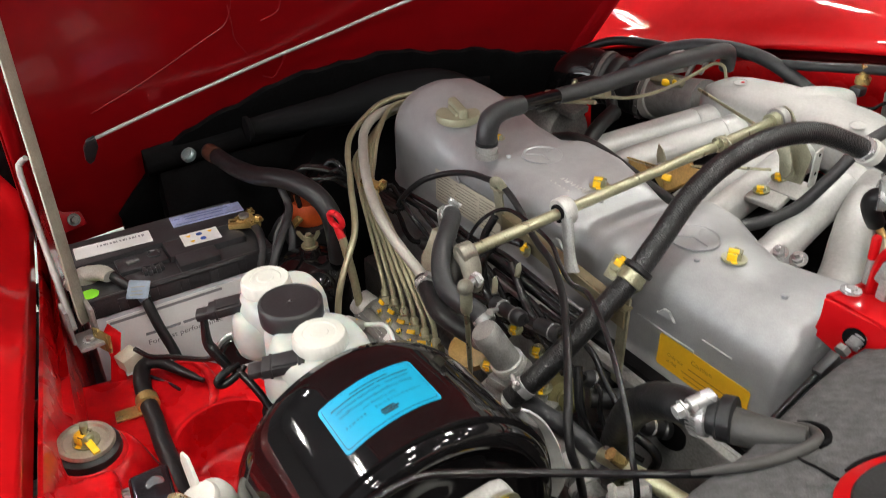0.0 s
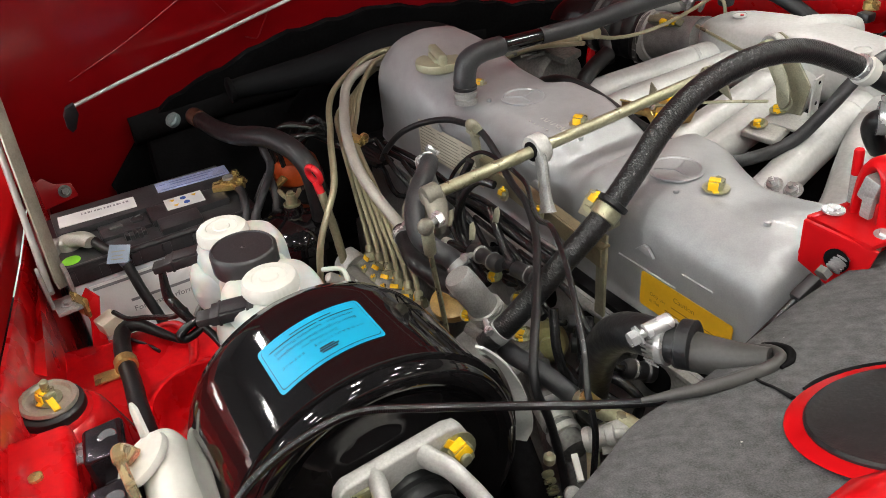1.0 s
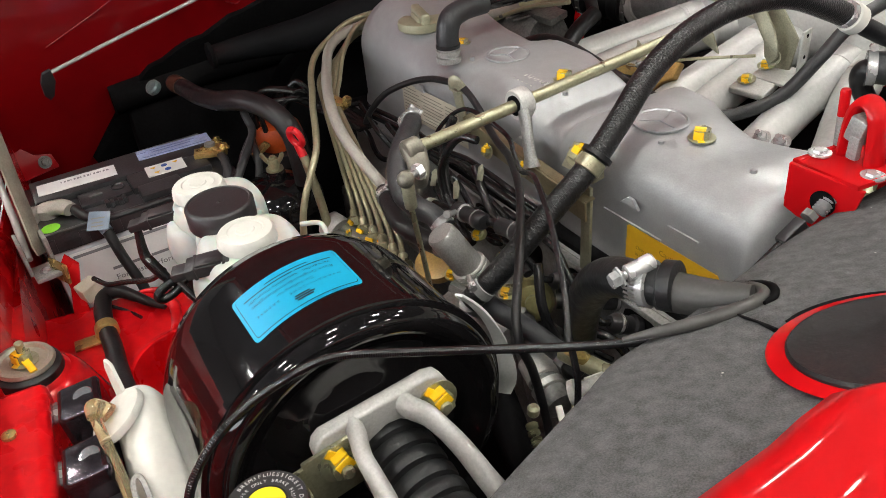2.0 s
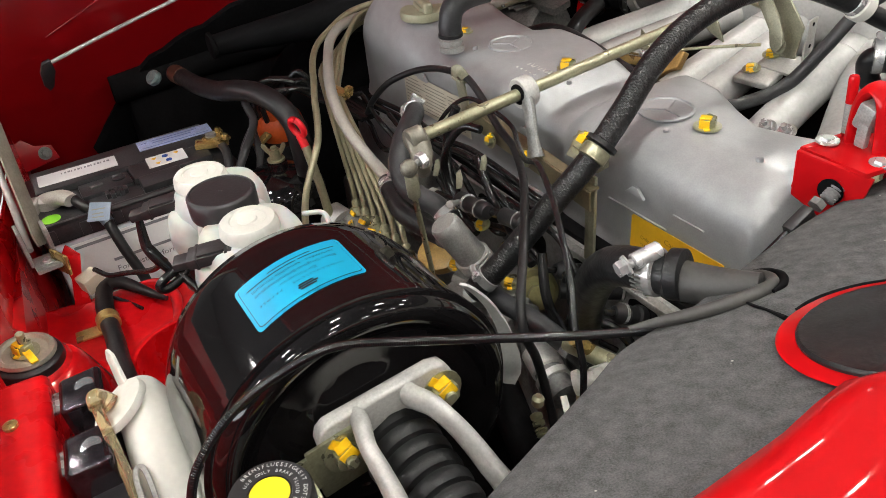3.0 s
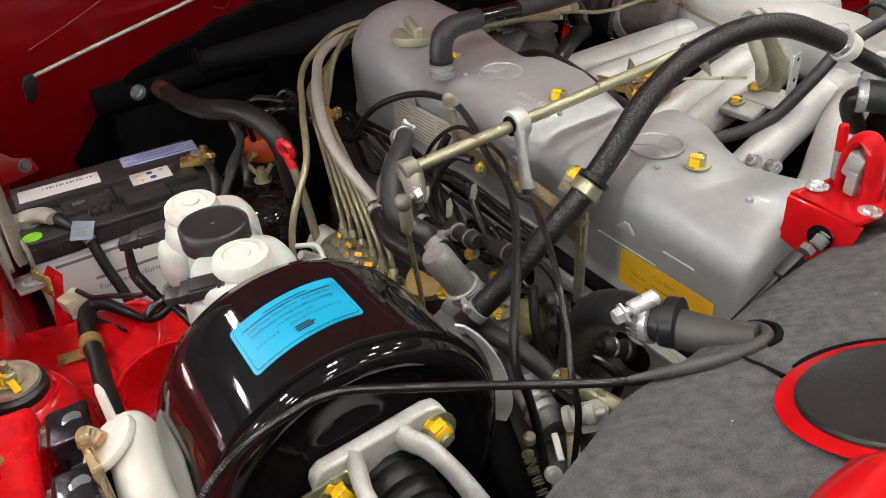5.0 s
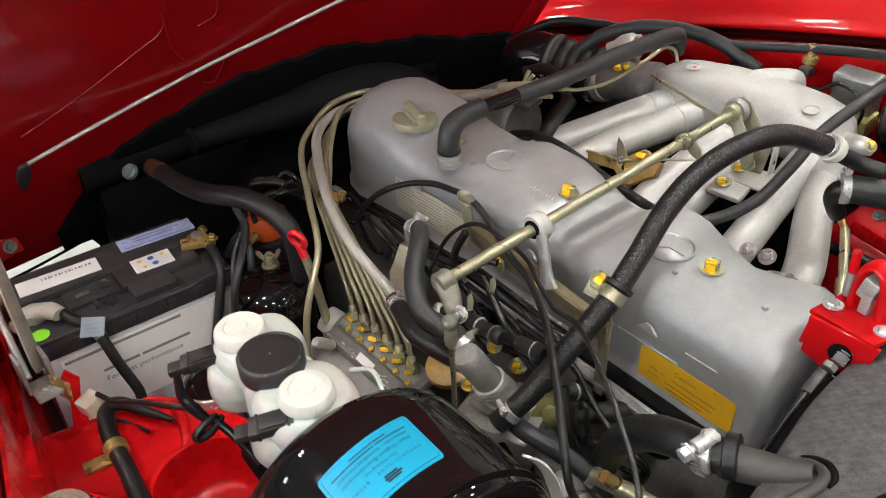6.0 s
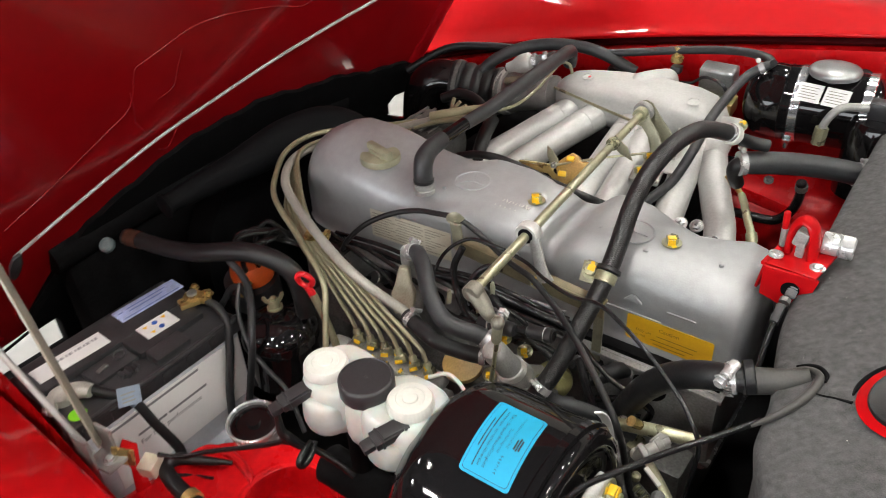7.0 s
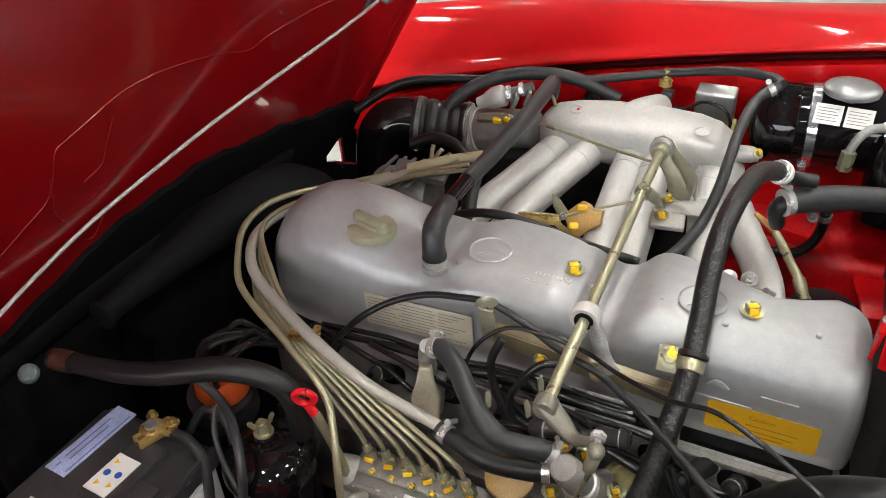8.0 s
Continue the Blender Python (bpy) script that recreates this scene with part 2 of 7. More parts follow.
def tube(pts, r, n=12, step=6, flat=1.0):
    P = catmull(pts, step)
    if isinstance(r, (list, tuple)):
        R = np.interp(np.linspace(0, 1, len(P)), np.linspace(0, 1, len(r)), r)
    else:
        R = np.full(len(P), float(r))
    return rings(P, R, n, flat)


def lathe(prof, at=(0, 0, 0), axis=(0, 0, 1), n=28):
    """prof: rows of (radius, height) along the axis."""
    bm = bmesh.new()
    q = Vector((0, 0, 1)).rotation_difference(Vector(axis))
    rows = []
    for r, h in prof:
        if r < 1e-6:
            rows.append([bm.verts.new(Vector(at) + q @ Vector((0, 0, h)))])
        else:
            rows.append([bm.verts.new(Vector(at) + q @ Vector((r * math.cos(a), r * math.sin(a), h))) for a in np.arange(n) * 2 * math.pi / n])
    for a, b in zip(rows, rows[1:]):
        for i in range(n):
            j = (i + 1) % n
            if len(a) == 1 and len(b) > 1:
                bm.faces.new((a[0], b[i], b[j]))
            elif len(b) == 1 and len(a) > 1:
                bm.faces.new((a[i], a[j], b[0]))
            elif len(a) > 1:
                bm.faces.new((a[i], a[j], b[j], b[i]))
    for row, flip in ((rows[0], True), (rows[-1], False)):
        if len(row) > 1:
            bm.faces.new(row[::-1] if flip else row)
    return bm


def block(size, at, turn=(0, 0, 0), bevel=0.002, segs=2):
    bm = bmesh.new()
    bmesh.ops.create_cube(bm, size=1.0)
    bmesh.ops.scale(bm, vec=size, verts=bm.verts)
    if bevel:
        bmesh.ops.bevel(bm, geom=bm.edges[:], offset=min(bevel, min(size) * 0.45), segments=segs, profile=0.6, affect="EDGES")
    bmesh.ops.transform(bm, matrix=pose(*at, *turn), verts=bm.verts)
    return bm


def prism(outline, depth, m, bevel=0.0, segs=2):
    """A flat outline in the local x-y plane, made thick along local z."""
    bm = bmesh.new()
    vs = [bm.verts.new((x, y, 0)) for x, y in outline]
    f = bm.faces.new(vs)
    ext = bmesh.ops.extrude_face_region(bm, geom=[f])
    bmesh.ops.translate(bm, vec=(0, 0, depth), verts=[v for v in ext["geom"] if isinstance(v, bmesh.types.BMVert)])
    bmesh.ops.recalc_face_normals(bm, faces=bm.faces)
    if bevel:
        bmesh.ops.bevel(bm, geom=bm.edges[:], offset=bevel, segments=segs, profile=0.6, affect="EDGES")
    bmesh.ops.transform(bm, matrix=m, verts=bm.verts)
    return bm


def skin(rows, closed=False, ends=False):
    """Faces between rows of points with equal counts."""
    bm = bmesh.new()
    vs = [[bm.verts.new(p) for p in row] for row in rows]
    n = len(vs[0])
    for a, b in zip(vs, vs[1:]):
        for i in range(n if closed else n - 1):
            j = (i + 1) % n
            bm.faces.new((a[i], a[j], b[j], b[i]))
    if ends:
        bm.faces.new(vs[0][::-1])
        bm.faces.new(vs[-1])
    return bm


def thick(bm, d):
    """Gives an open sheet a thickness."""
    bmesh.ops.recalc_face_normals(bm, faces=bm.faces)
    bmesh.ops.solidify(bm, geom=bm.faces[:], thickness=d)
    return bm


def facing(at, normal, up):
    """A pose whose local z is the normal and whose local y is nearest to up."""
    z = Vector(normal).normalized()
    x = Vector(up).cross(z).normalized()
    y = z.cross(x)
    return Matrix(((x.x, y.x, z.x, at[0]), (x.y, y.y, z.y, at[1]), (x.z, y.z, z.z, at[2]), (0, 0, 0, 1)))


def hexhead(at, axis, r=0.0075, h=0.006, washer=True):
    prof = [(r * 1.55, 0), (r * 1.55, 0.0016)] if washer else []
    bm = lathe([(r, 0.001), (r, h), (r * 0.85, h + 0.001)], at, axis, 6)
    if prof:
        bm = add_up(bm, lathe(prof, at, axis, 18))
    return bm


def bolt(at, axis, parent, r=0.0075, h=0.006, mat=None, mark=True, stud=0.0, name="bolt"):
    """A hex bolt on a washer, with a dab of yellow paint."""
    b = part(name, hexhead(at, axis, r, h), mat or ZINC, parent)
    if stud:
        part("stud", lathe([(r * 0.5, h), (r * 0.5, h + stud), (r * 0.4, h + stud + 0.001)], at, axis, 10), mat or ZINC, b)
    if mark:
        up = (0.4, -1, 0) if abs(Vector(axis).normalized().z) > 0.8 else (0.15, -0.25, 1)
        d = add_up(block((r * 1.25, r * 0.95, 0.0018), (r * 0.1, r * 0.42, h + 0.0012), (0, 0, 12), 0.0008, 2), block((r * 1.15, 0.0022, h * 0.9), (r * 0.05, r * 0.95, h * 0.55), (0, 0, 6), 0.0008, 2), block((r * 0.7, r * 0.7, 0.0014), (-r * 0.35, r * 1.15, 0.0018), (0, 0, 30), 0.0006, 1))
        bmesh.ops.transform(d, matrix=facing(at, axis, up), verts=d.verts)
        part("paint_mark", d, DAB, b, "dab of yellow marking paint")
    return b


def on_path(pts, u, step=6):
    P = catmull(pts, step)
    i = min(max(int(round(u * (len(P) - 1))), 0), len(P) - 1)
    T = P[min(i + 1, len(P) - 1)] - P[max(i - 1, 0)]
    return Vector(P[i]), Vector(T).normalized()


def clamp(parent, at, axis, r, mat=None, name="hose_clamp"):
    """A worm-drive band clamp round a hose."""
    axis = Vector(axis).normalized()
    a = Vector(at) - axis * 0.005
    c = part(name, lathe([(r + 0.0003, 0), (r + 0.0014, 0.0004), (r + 0.0014, 0.0096), (r + 0.0003, 0.01)], a, axis, 28), mat or STEEL, parent, "bright steel hose clamp")
    side = axis.cross(Vector((0.3, 0.5, 0.8))).normalized()
    out = side.cross(axis).normalized()
    s0 = Vector(at) + out * (r + 0.0045) - side * 0.009
    part("screw", add_up(lathe([(0.0035, 0), (0.0035, 0.013)], s0, side, 12), lathe([(0.0048, 0.013), (0.0048, 0.018)], s0, side, 6)), mat or STEEL, c)
    return c


def hose(name, pts, r, mat, label, category="hose", clamps=(), group="", n=14, step=6, ribs=None):
    t = thing(name, pts[0], label, category, group)
    part("tube", tube(pts, r, n, step), mat, t)
    rr = r if not isinstance(r, (list, tuple)) else max(r)
    for u in clamps:
        p, d = on_path(pts, u, step)
        clamp(t, p, d, rr)
    return t


def lettering(body, size, m, parent, mat=None, align="LEFT", wrap=None, name="lettering", space=1.0):
    cu = bpy.data.curves.new("txt", "FONT")
    cu.body, cu.size, cu.align_x, cu.space_character = body, size, align, space
    cu.resolution_u = 2
    ob = new("txt", cu)
    bpy.context.view_layer.update()
    me = bpy.data.meshes.new_from_object(ob.evaluated_get(bpy.context.evaluated_depsgraph_get()))
    bpy.data.objects.remove(ob)
    me.transform(m)
    if wrap:
        for v in me.vertices:
            v.co = wrap(v.co)
    me.transform(Matrix.Translation(-BASE[parent]))
    me.materials.clear()
    me.materials.append(mat or INK)
    ob = new(name, me)
    ob.parent = parent
    BASE[ob] = BASE[parent]
    return ob


def bars(rows, m, parent, mat=None, wrap=None, name="print_line", h=0.0012):
    """Unreadable print: rows of (x, y, length), each a plain bar."""
    for x, y, w in rows:
        bm = bmesh.new()
        k = max(1, int(w / 0.004))
        vs = [[bm.verts.new(m @ Vector((x + w * i / k, y + dy, 0))) for i in range(k + 1)] for dy in (0, h)]
        for i in range(k):
            bm.faces.new((vs[0][i], vs[0][i + 1], vs[1][i + 1], vs[1][i]))
        if wrap:
            for v in bm.verts:
                v.co = wrap(v.co)
        part(name, bm, mat or INK, parent)

# ---- the hall ----
solo("floor", block((16, 16, 0.1), (0, 2, -0.05), bevel=0), FLOOR, "polished grey showroom floor", "floor", kind="structure")
# west and south walls, out of view, are darkened to dim the booster's reflections
for nm, sz, at in (("wall_north", (16, 0.2, 4.2), (0, 9.9, 2.1)), 
                   ("wall_east", (0.2, 15.6, 4.2), (7.9, 2, 2.1)), ("wall_west", (0.2, 15.6, 4.2), (-7.9, 2, 2.1))):
    solo(nm, block(sz, at, bevel=0), WALLD if nm == "wall_west" else WALL, "unseen wall, darkened to dim reflections" if nm == "wall_west" else "plain white showroom wall", "wall", kind="structure")
south = add_up(*[block(sz, at, bevel=0) for sz, at in (((16, 0.2, 0.95), (0, -5.9, 0.475)), ((16, 0.2, 1.15), (0, -5.9, 3.625)), ((4.1, 0.2, 2.1), (-5.95, -5.9, 2.0)), ((4.1, 0.2, 2.1), (5.95, -5.9, 2.0)))])
solo("wall_south", south, WALLD, "unseen wall round the fill light, darkened to dim reflections", "wall", kind="structure")
# opening added out of view to hold the fill light
win = thing("window_1", (0.0, -5.9, 0.95), "added window opening round the fill light, out of view", "window", kind="structure")
part("window_frame", add_up(block((7.8, 0.08, 0.06), (0.0, -5.95, 0.98), bevel=0.005), block((7.8, 0.08, 0.06), (0.0, -5.95, 3.02), bevel=0.005), *[block((0.06, 0.08, 1.98), (-3.87 + 1.29 * k, -5.95, 2.0), bevel=0.005) for k in range(7)]), CEIL, win)
solo("ceiling", block((16, 16, 0.1), (0, 2, 4.25), bevel=0), CEIL, "dark grey showroom ceiling", "ceiling", kind="structure")


def ceiling_lamp():
    t = thing("ceiling_lamp", (0, 0, 4.12), "twin ceiling lamp with white diffusers", "lamp", "ceiling lamps in the hall")
    part("housing", block((0.62, 0.40, 0.05), (0, 0, 4.17), bevel=0.008), WALL, t)
    for y in (-0.11, 0.11):
        part("diffuser", block((0.26, 0.10, 0.03), (0, y, 4.135), bevel=0.01), LAMP, t, "glowing white diffuser")
    return t


lamp = ceiling_lamp()
lamp.location = (-4.5, -4.0, 4.12)
for i in range(5):
    for j in range(5):
        if i or j:
            copy_thing(lamp, pose(-4.5 + 2.4 * i, -4.0 + 2.1 * j, 4.12))

# ---- the car's body round the engine bay ----
car = thing("car_body", (0, 0, 0.45), "red car body round an open engine bay", "car")


LIP_FAR = np.polyfit([-0.75, -0.52, -0.1, 0.2, 0.42, 0.8], [0.74, 0.80, 0.905, 0.952, 0.985, 1.03], 3)
RISE = np.polyfit([-0.8, -0.5, 0.0, 0.4, 0.9], [0.16, 0.135, 0.06, 0.018, 0.01], 3)


def lip(x, side):
    """Height and side position of the bay's upper edge."""
    z = np.polyval(LIP_FAR, x)
    if side > 0:
        return 0.622 + 0.021 * x - 0.058 * min(0.0, x - 0.1) ** 2, z
    return -np.interp(x, [-0.75, -0.3, -0.1, 0.1, 0.3, 0.8], [0.60, 0.636, 0.655, 0.675, 0.694, 0.73]), np.interp(x, [-0.75, -0.3, -0.1, 0.1, 0.3, 0.8], [0.70, 0.777, 0.814, 0.852, 0.888, 0.96])


def fender(side):
    rows = []
    for x in np.linspace(-0.8, 0.9, 40):
        y, z = lip(x, side)
        up = max(0.008, np.polyval(RISE, x))
        prof = [(0.046, -0.048), (0.046, -0.012), (0.002, -0.008), (0.0, -0.004), (0.002, 0.0), (0.012, 0.002)] if side > 0 else [(0.004, -0.055), (0.004, -0.03), (0.0, -0.012), (0.0, -0.006), (0.004, -0.002), (0.012, 0.0)]
        prof += [(0.012 + 0.115 * k / 6, up * math.sin(k / 6 * math.pi / 2)) for k in range(1, 7)]
        prof += [(0.165, up * 0.93), (0.20, up * 0.72), (0.225, up * 0.3 - 0.02), (0.24, -0.12), (0.25, -0.25), (0.24, -0.45)]
        rows.append([(x, y + side * a, z + b) for a, b in prof])
    return thick(skin(rows), 0.004)


part("fender", fender(1), RED, car, "glossy red front wing", 60)
part("fender", fender(-1), RED, car, "glossy red front wing", 60)


def inner_wing(side):
    rows = []
    for x in np.linspace(-0.62, 0.66, 20):
        y, z = lip(x, side)
        rows.append(([(x, y + 0.046, z - 0.030), (x, y + 0.006, z - 0.033)] if side > 0 else [(x, y + 0.001, z - 0.05), (x, y, z - 0.052)]) + ([(x, y + 0.005, z - 0.045), (x, y + 0.012, z - 0.10), (x, y + 0.045, 0.72), (x, y + 0.07, 0.43)] if side > 0 else [(x, y + 0.004, z - 0.06), (x, y + 0.010, z - 0.10), (x, y + 0.02, 0.72), (x, y + 0.03, 0.45)]))
    return thick(skin(rows), 0.004)


part("inner_wing", inner_wing(1), RED_IN, car)
part("inner_wing", inner_wing(-1), RED_IN, car)
rows = []
for x in np.linspace(0.25, 0.655, 18):
    dip = 0.02 * math.sin((x - 0.25) * 7.0)
    rows.append([(x, 0.66, 0.80), (x, 0.60, 0.775 - dip * 0.2), (x, 0.55, 0.748 - dip * 0.5), (x, 0.505, 0.722 - dip), (x, 0.470, 0.706 - dip), (x, 0.455, 0.702 - dip), (x, 0.448, 0.694 - dip), (x, 0.444, 0.66), (x, 0.442, 0.44)])
part("wheel_house", thick(skin(rows), 0.003), RED_IN, car, "red painted wheel house", 60)
part("steering_box", add_up(block((0.26, 0.13, 0.15), (0.47, 0.375, 0.535), (0, 0, 6), 0.015, 3), lathe([(0.045, 0), (0.050, 0.004), (0.050, 0.045), (0.030, 0.055), (0.0, 0.056)], (0.42, 0.37, 0.600), n=28)), BLACKP, car, "black steering box")
# added black panel that hides the wing's red inside
part("arch_panel", block((0.008, 0.16, 0.24), (-0.745, 0.82, 0.49), bevel=0.002), VOID, car)
part("house_flange", block((0.11, 0.004, 0.022), (0.335, 0.452, 0.712), (0, 10, 0), 0.0015), RED_IN, car)
part("house_step", add_up(block((0.10, 0.006, 0.075), (0.51, 0.330, 0.640), (0, 0, 12), 0.003), block((0.10, 0.10, 0.006), (0.51, 0.375, 0.680), (4, 0, 12), 0.003)), RED_IN, car)
# dark maroon strip stands for the shade under the wing's lip
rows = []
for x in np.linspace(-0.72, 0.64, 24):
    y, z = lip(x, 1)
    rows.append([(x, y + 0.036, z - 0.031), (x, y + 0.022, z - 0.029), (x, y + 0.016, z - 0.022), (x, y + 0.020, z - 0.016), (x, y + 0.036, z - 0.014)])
part("gutter_seal", thick(skin(rows), 0.003), paint("maroon_shade", (0.045, 0.003, 0.004), 0.6, spec=0.1, vary=(20, 0.3)), car, "dark strip standing for shade in the gutter", 60)
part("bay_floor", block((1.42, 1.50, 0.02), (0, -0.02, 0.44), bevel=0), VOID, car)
# two black sheets added for the shade and dark parts below the manifold
part("undertray", block((0.52, 0.43, 0.01), (0.0, 0.345, 0.725), bevel=0), VOID, car, "added black plate for the dark below the manifold")
part("splash_panel", block((0.56, 0.008, 0.20), (-0.23, 0.572, 0.690), (0, -4, 1), 0.003), VOID, car, "added black panel for the shade by the inner wing")
part("firewall", block((0.02, 1.30, 0.46), (0.672, -0.03, 0.70), bevel=0.004), RED_IN, car)
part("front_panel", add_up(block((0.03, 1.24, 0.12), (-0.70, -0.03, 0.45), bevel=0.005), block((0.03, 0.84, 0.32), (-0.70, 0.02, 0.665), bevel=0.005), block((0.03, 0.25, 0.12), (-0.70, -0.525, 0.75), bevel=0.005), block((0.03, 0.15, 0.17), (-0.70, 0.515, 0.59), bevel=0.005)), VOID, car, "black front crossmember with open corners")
part("nose_bar", tube([(-0.695, -0.62, 0.548), (-0.695, -0.52, 0.562), (-0.695, -0.38, 0.590)], 0.0028, 8), VOID, car)
for dz in (0.0, 0.016):
    part("nose_bar", tube([(-0.60, 0.46, 0.690 + dz), (-0.60, 0.50, 0.703 + dz), (-0.60, 0.55, 0.722 + dz)], 0.0032, 8), VOID, car)

# cowl lip above the firewall
rows = []
for y in np.concatenate([np.linspace(-0.72, -0.40, 5), np.linspace(-0.36, -0.10, 14), np.linspace(-0.05, 0.64, 8)]):
    sag = 0.012 * max(0.0, y) ** 2 + min(0.05, 0.26 * max(0.0, y + 0.312)) - 0.004 * math.exp(-((y + 0.325) / 0.03) ** 2)
    base = [(0.700, 0.93), (0.682, 0.955), (0.674, 0.980), (0.675, 0.996), (0.683, 1.004), (0.691, 1.005), (0.699, 1.000), (0.706, 0.997), (0.716, 1.000), (0.735, 1.004), (0.80, 1.035), (0.95, 1.05), (1.1, 1.06)]
    rows.append([(x + sag, y, z - sag * 0.4) for x, z in base])
part("cowl", thick(skin(rows), 0.003), RED, car, "glossy red scuttle edge", 60)


# near-side shelf with a round well and a raised dome under the wing mount
def shelf_z(x, y):
    d = math.hypot(x - 0.085, y + 0.640)
    k = min(1.0, max(0.0, (0.080 - d) / 0.040))
    e = min(1.0, max(0.0, (x - 0.13) / 0.06)) * min(1.0, max(0.0, (-0.555 - y) / 0.03))
    return 0.655 + 0.088 * max(k * k * (3 - 2 * k), e * 0.95) + 0.002 * math.sin(40 * x + 25 * y)


def shelf():
    """Rings run from the well's floor over its lip to the shelf's outline."""
    cx, cy = 0.045, -0.492
    edge_ = [(-0.170, -0.685), (-0.160, -0.60), (-0.148, -0.53), (-0.138, -0.495), (-0.112, -0.462), (-0.055, -0.427), (0.03, -0.40), (0.13, -0.395), (0.22, -0.43), (0.25, -0.54), (0.25, -0.70), (0.04, -0.685)]

    def reach(a):
        best = 1.0
        for (x0, y0), (x1, y1) in zip(edge_, edge_[1:] + edge_[:1]):
            ux, uy, vx, vy = math.cos(a), math.sin(a), x1 - x0, y1 - y0
            den = ux * vy - uy * vx
            if abs(den) > 1e-9:
                t = ((x0 - cx) * vy - (y0 - cy) * vx) / den
                q = ((x0 - cx) * uy - (y0 - cy) * ux) / den
                if t > 0 and -1e-6 <= q <= 1 + 1e-6:
                    best = min(best, t)
        return best

    n = 120
    A_ = np.arange(n) * 2 * math.pi / n
    rows = [[(cx + r * math.cos(a), cy + r * math.sin(a), z) for a in A_] for r, z in ((0.046, 0.585), (0.056, 0.590), (0.060, 0.62), (0.0615, 0.650), (0.063, 0.6575), (0.066, 0.6585), (0.070, 0.6565))]
    for f in np.linspace(0.04, 1.0, 22):
        row = []
        for a in A_:
            d = 0.070 + (max(reach(a), 0.072) - 0.070) * f
            x, y = cx + d * math.cos(a), cy + d * math.sin(a)
            row.append((x, y, shelf_z(x, y) - 0.012 * max(0.0, (f - 0.93) / 0.07)))
        rows.append(row)
    rows.append([(x, y, z - 0.02) for x, y, z in rows[-1]])
    rows.append([(x, y, 0.48) for x, y, z in rows[-1]])
    bm = skin(rows, closed=True)
    bm.faces.new([v for v in bm.verts][:n][::-1])
    return bm


part("wing_shelf", shelf(), RED_IN, car, angle=60)
part("wing_rail", block((0.46, 0.092, 0.14), (0.392, -0.6865, 0.7295), (0, -1.5, -5), 0.010, 3), RED_IN, car)
bolt((0.095, -0.515, 0.588), (0, 0, 1), car, 0.008, 0.006, mat=GOLD, mark=False, name="well_bolt")
ridge = [(-0.135, -0.520), (-0.118, -0.488), (-0.080, -0.478), (-0.040, -0.486), (-0.020, -0.498)]
part("pressed_ridge", tube([(x, y, shelf_z(x, y)) for x, y in ridge], [0.002, 0.006, 0.007, 0.006, 0.002], 10), RED_IN, car)

# ---- hood, hinged at the nose and standing open over the bay ----
HOOD_X, HOOD_Z, HOOD_K = -0.508, 0.857, 0.56


def on_hood(y, z, out=0.0):
    n = Vector((1, 0, -HOOD_K)).normalized()
    return Vector((HOOD_X + HOOD_K * (z - HOOD_Z), y, z)) + n * out


hood = thing("hood", (-0.66, -0.06, 0.56), "open red hood seen from inside, its red darkened for shade", "hood")


def hood_low(y):
    """The hood's lower edge is cut back at both corners."""
    a, b = min(1.0, max(0.0, (-0.395 - y) / 0.03)), min(1.0, max(0.0, (y - 0.437) / 0.03))
    return 0.55 + 0.058 * a * a * (3 - 2 * a) + 0.168 * b * b * (3 - 2 * b)


rows = []
for k in range(25):
    row = []
    for y in np.linspace(-0.62, 0.535 + 0.2 * (0.05 * k - 0.25), 60):
        z = hood_low(y) + (1.75 - hood_low(y)) * k / 24
        c = (y + 0.04) / 0.58
        row.append(on_hood(y, z, -0.035 * (1 - c * c)))
    rows.append(row)
part("inner_skin", thick(skin(rows), 0.012), RED_SHADED, hood, "inner skin in red darkened for shade", 60)
part("edge_flange", block((0.035, 0.022, 1.36), on_hood(-0.605, 1.18, 0.005), (0, math.degrees(math.atan(HOOD_K)), 0), 0.008, 3), RED_SHADED, hood)
part("prop_rod", tube([(-0.464, -0.503, 0.860), (-0.474, -0.40, 0.882), (-0.486, -0.30, 0.901), (-0.484, -0.20, 0.925), (-0.463, -0.10, 0.954), (-0.428, 0.0, 0.990), (-0.390, 0.10, 1.023), (-0.368, 0.20, 1.044), (-0.362, 0.30, 1.056), (-0.374, 0.383, 1.056)], 0.0030, 10), ROD, hood, "thin bright steel rod")
rows = []
for z in np.linspace(0.80, 1.74, 16):
    y = 0.535 + 0.2 * (z - 0.8)
    rows.append([on_hood(y + a, z, b) for a, b in ((0.004, -0.002), (0.006, 0.016), (-0.002, 0.022), (-0.014, 0.021), (-0.034, 0.016), (-0.038, 0.008))])
part("edge_flange", thick(skin(rows), 0.003), RED_SHADED, hood, "folded far edge of the hood", 60)
pad = facing((-0.466, -0.506, 0.846), (1, 0, -0.63), (0.2, 0.7, 1))
part("rod_pad", prism([(-0.020, 0.018), (-0.013, 0.030), (0.004, 0.012), (0.016, -0.018), (0.015, -0.030), (0.002, -0.022), (-0.014, 0.0)], 0.006, pad, 0.002), RUBBER_G, hood, "grey rubber rod mount")
hinge = facing((-0.575, -0.565, 0.70), (1, 0.2, 0.3), (0, 0, 1))
part("hinge_plate", prism([(-0.030, -0.032), (0.030, -0.028), (0.026, -0.004), (0.0, 0.004), (-0.014, 0.020), (-0.026, 0.016)], 0.005, hinge, 0.0015), RED_SHADED, hood, "red hinge plate")
bolt((-0.566, -0.552, 0.69), (1, 0.2, 0.3), hood, 0.007, 0.006, mat=DARKAL, mark=False)
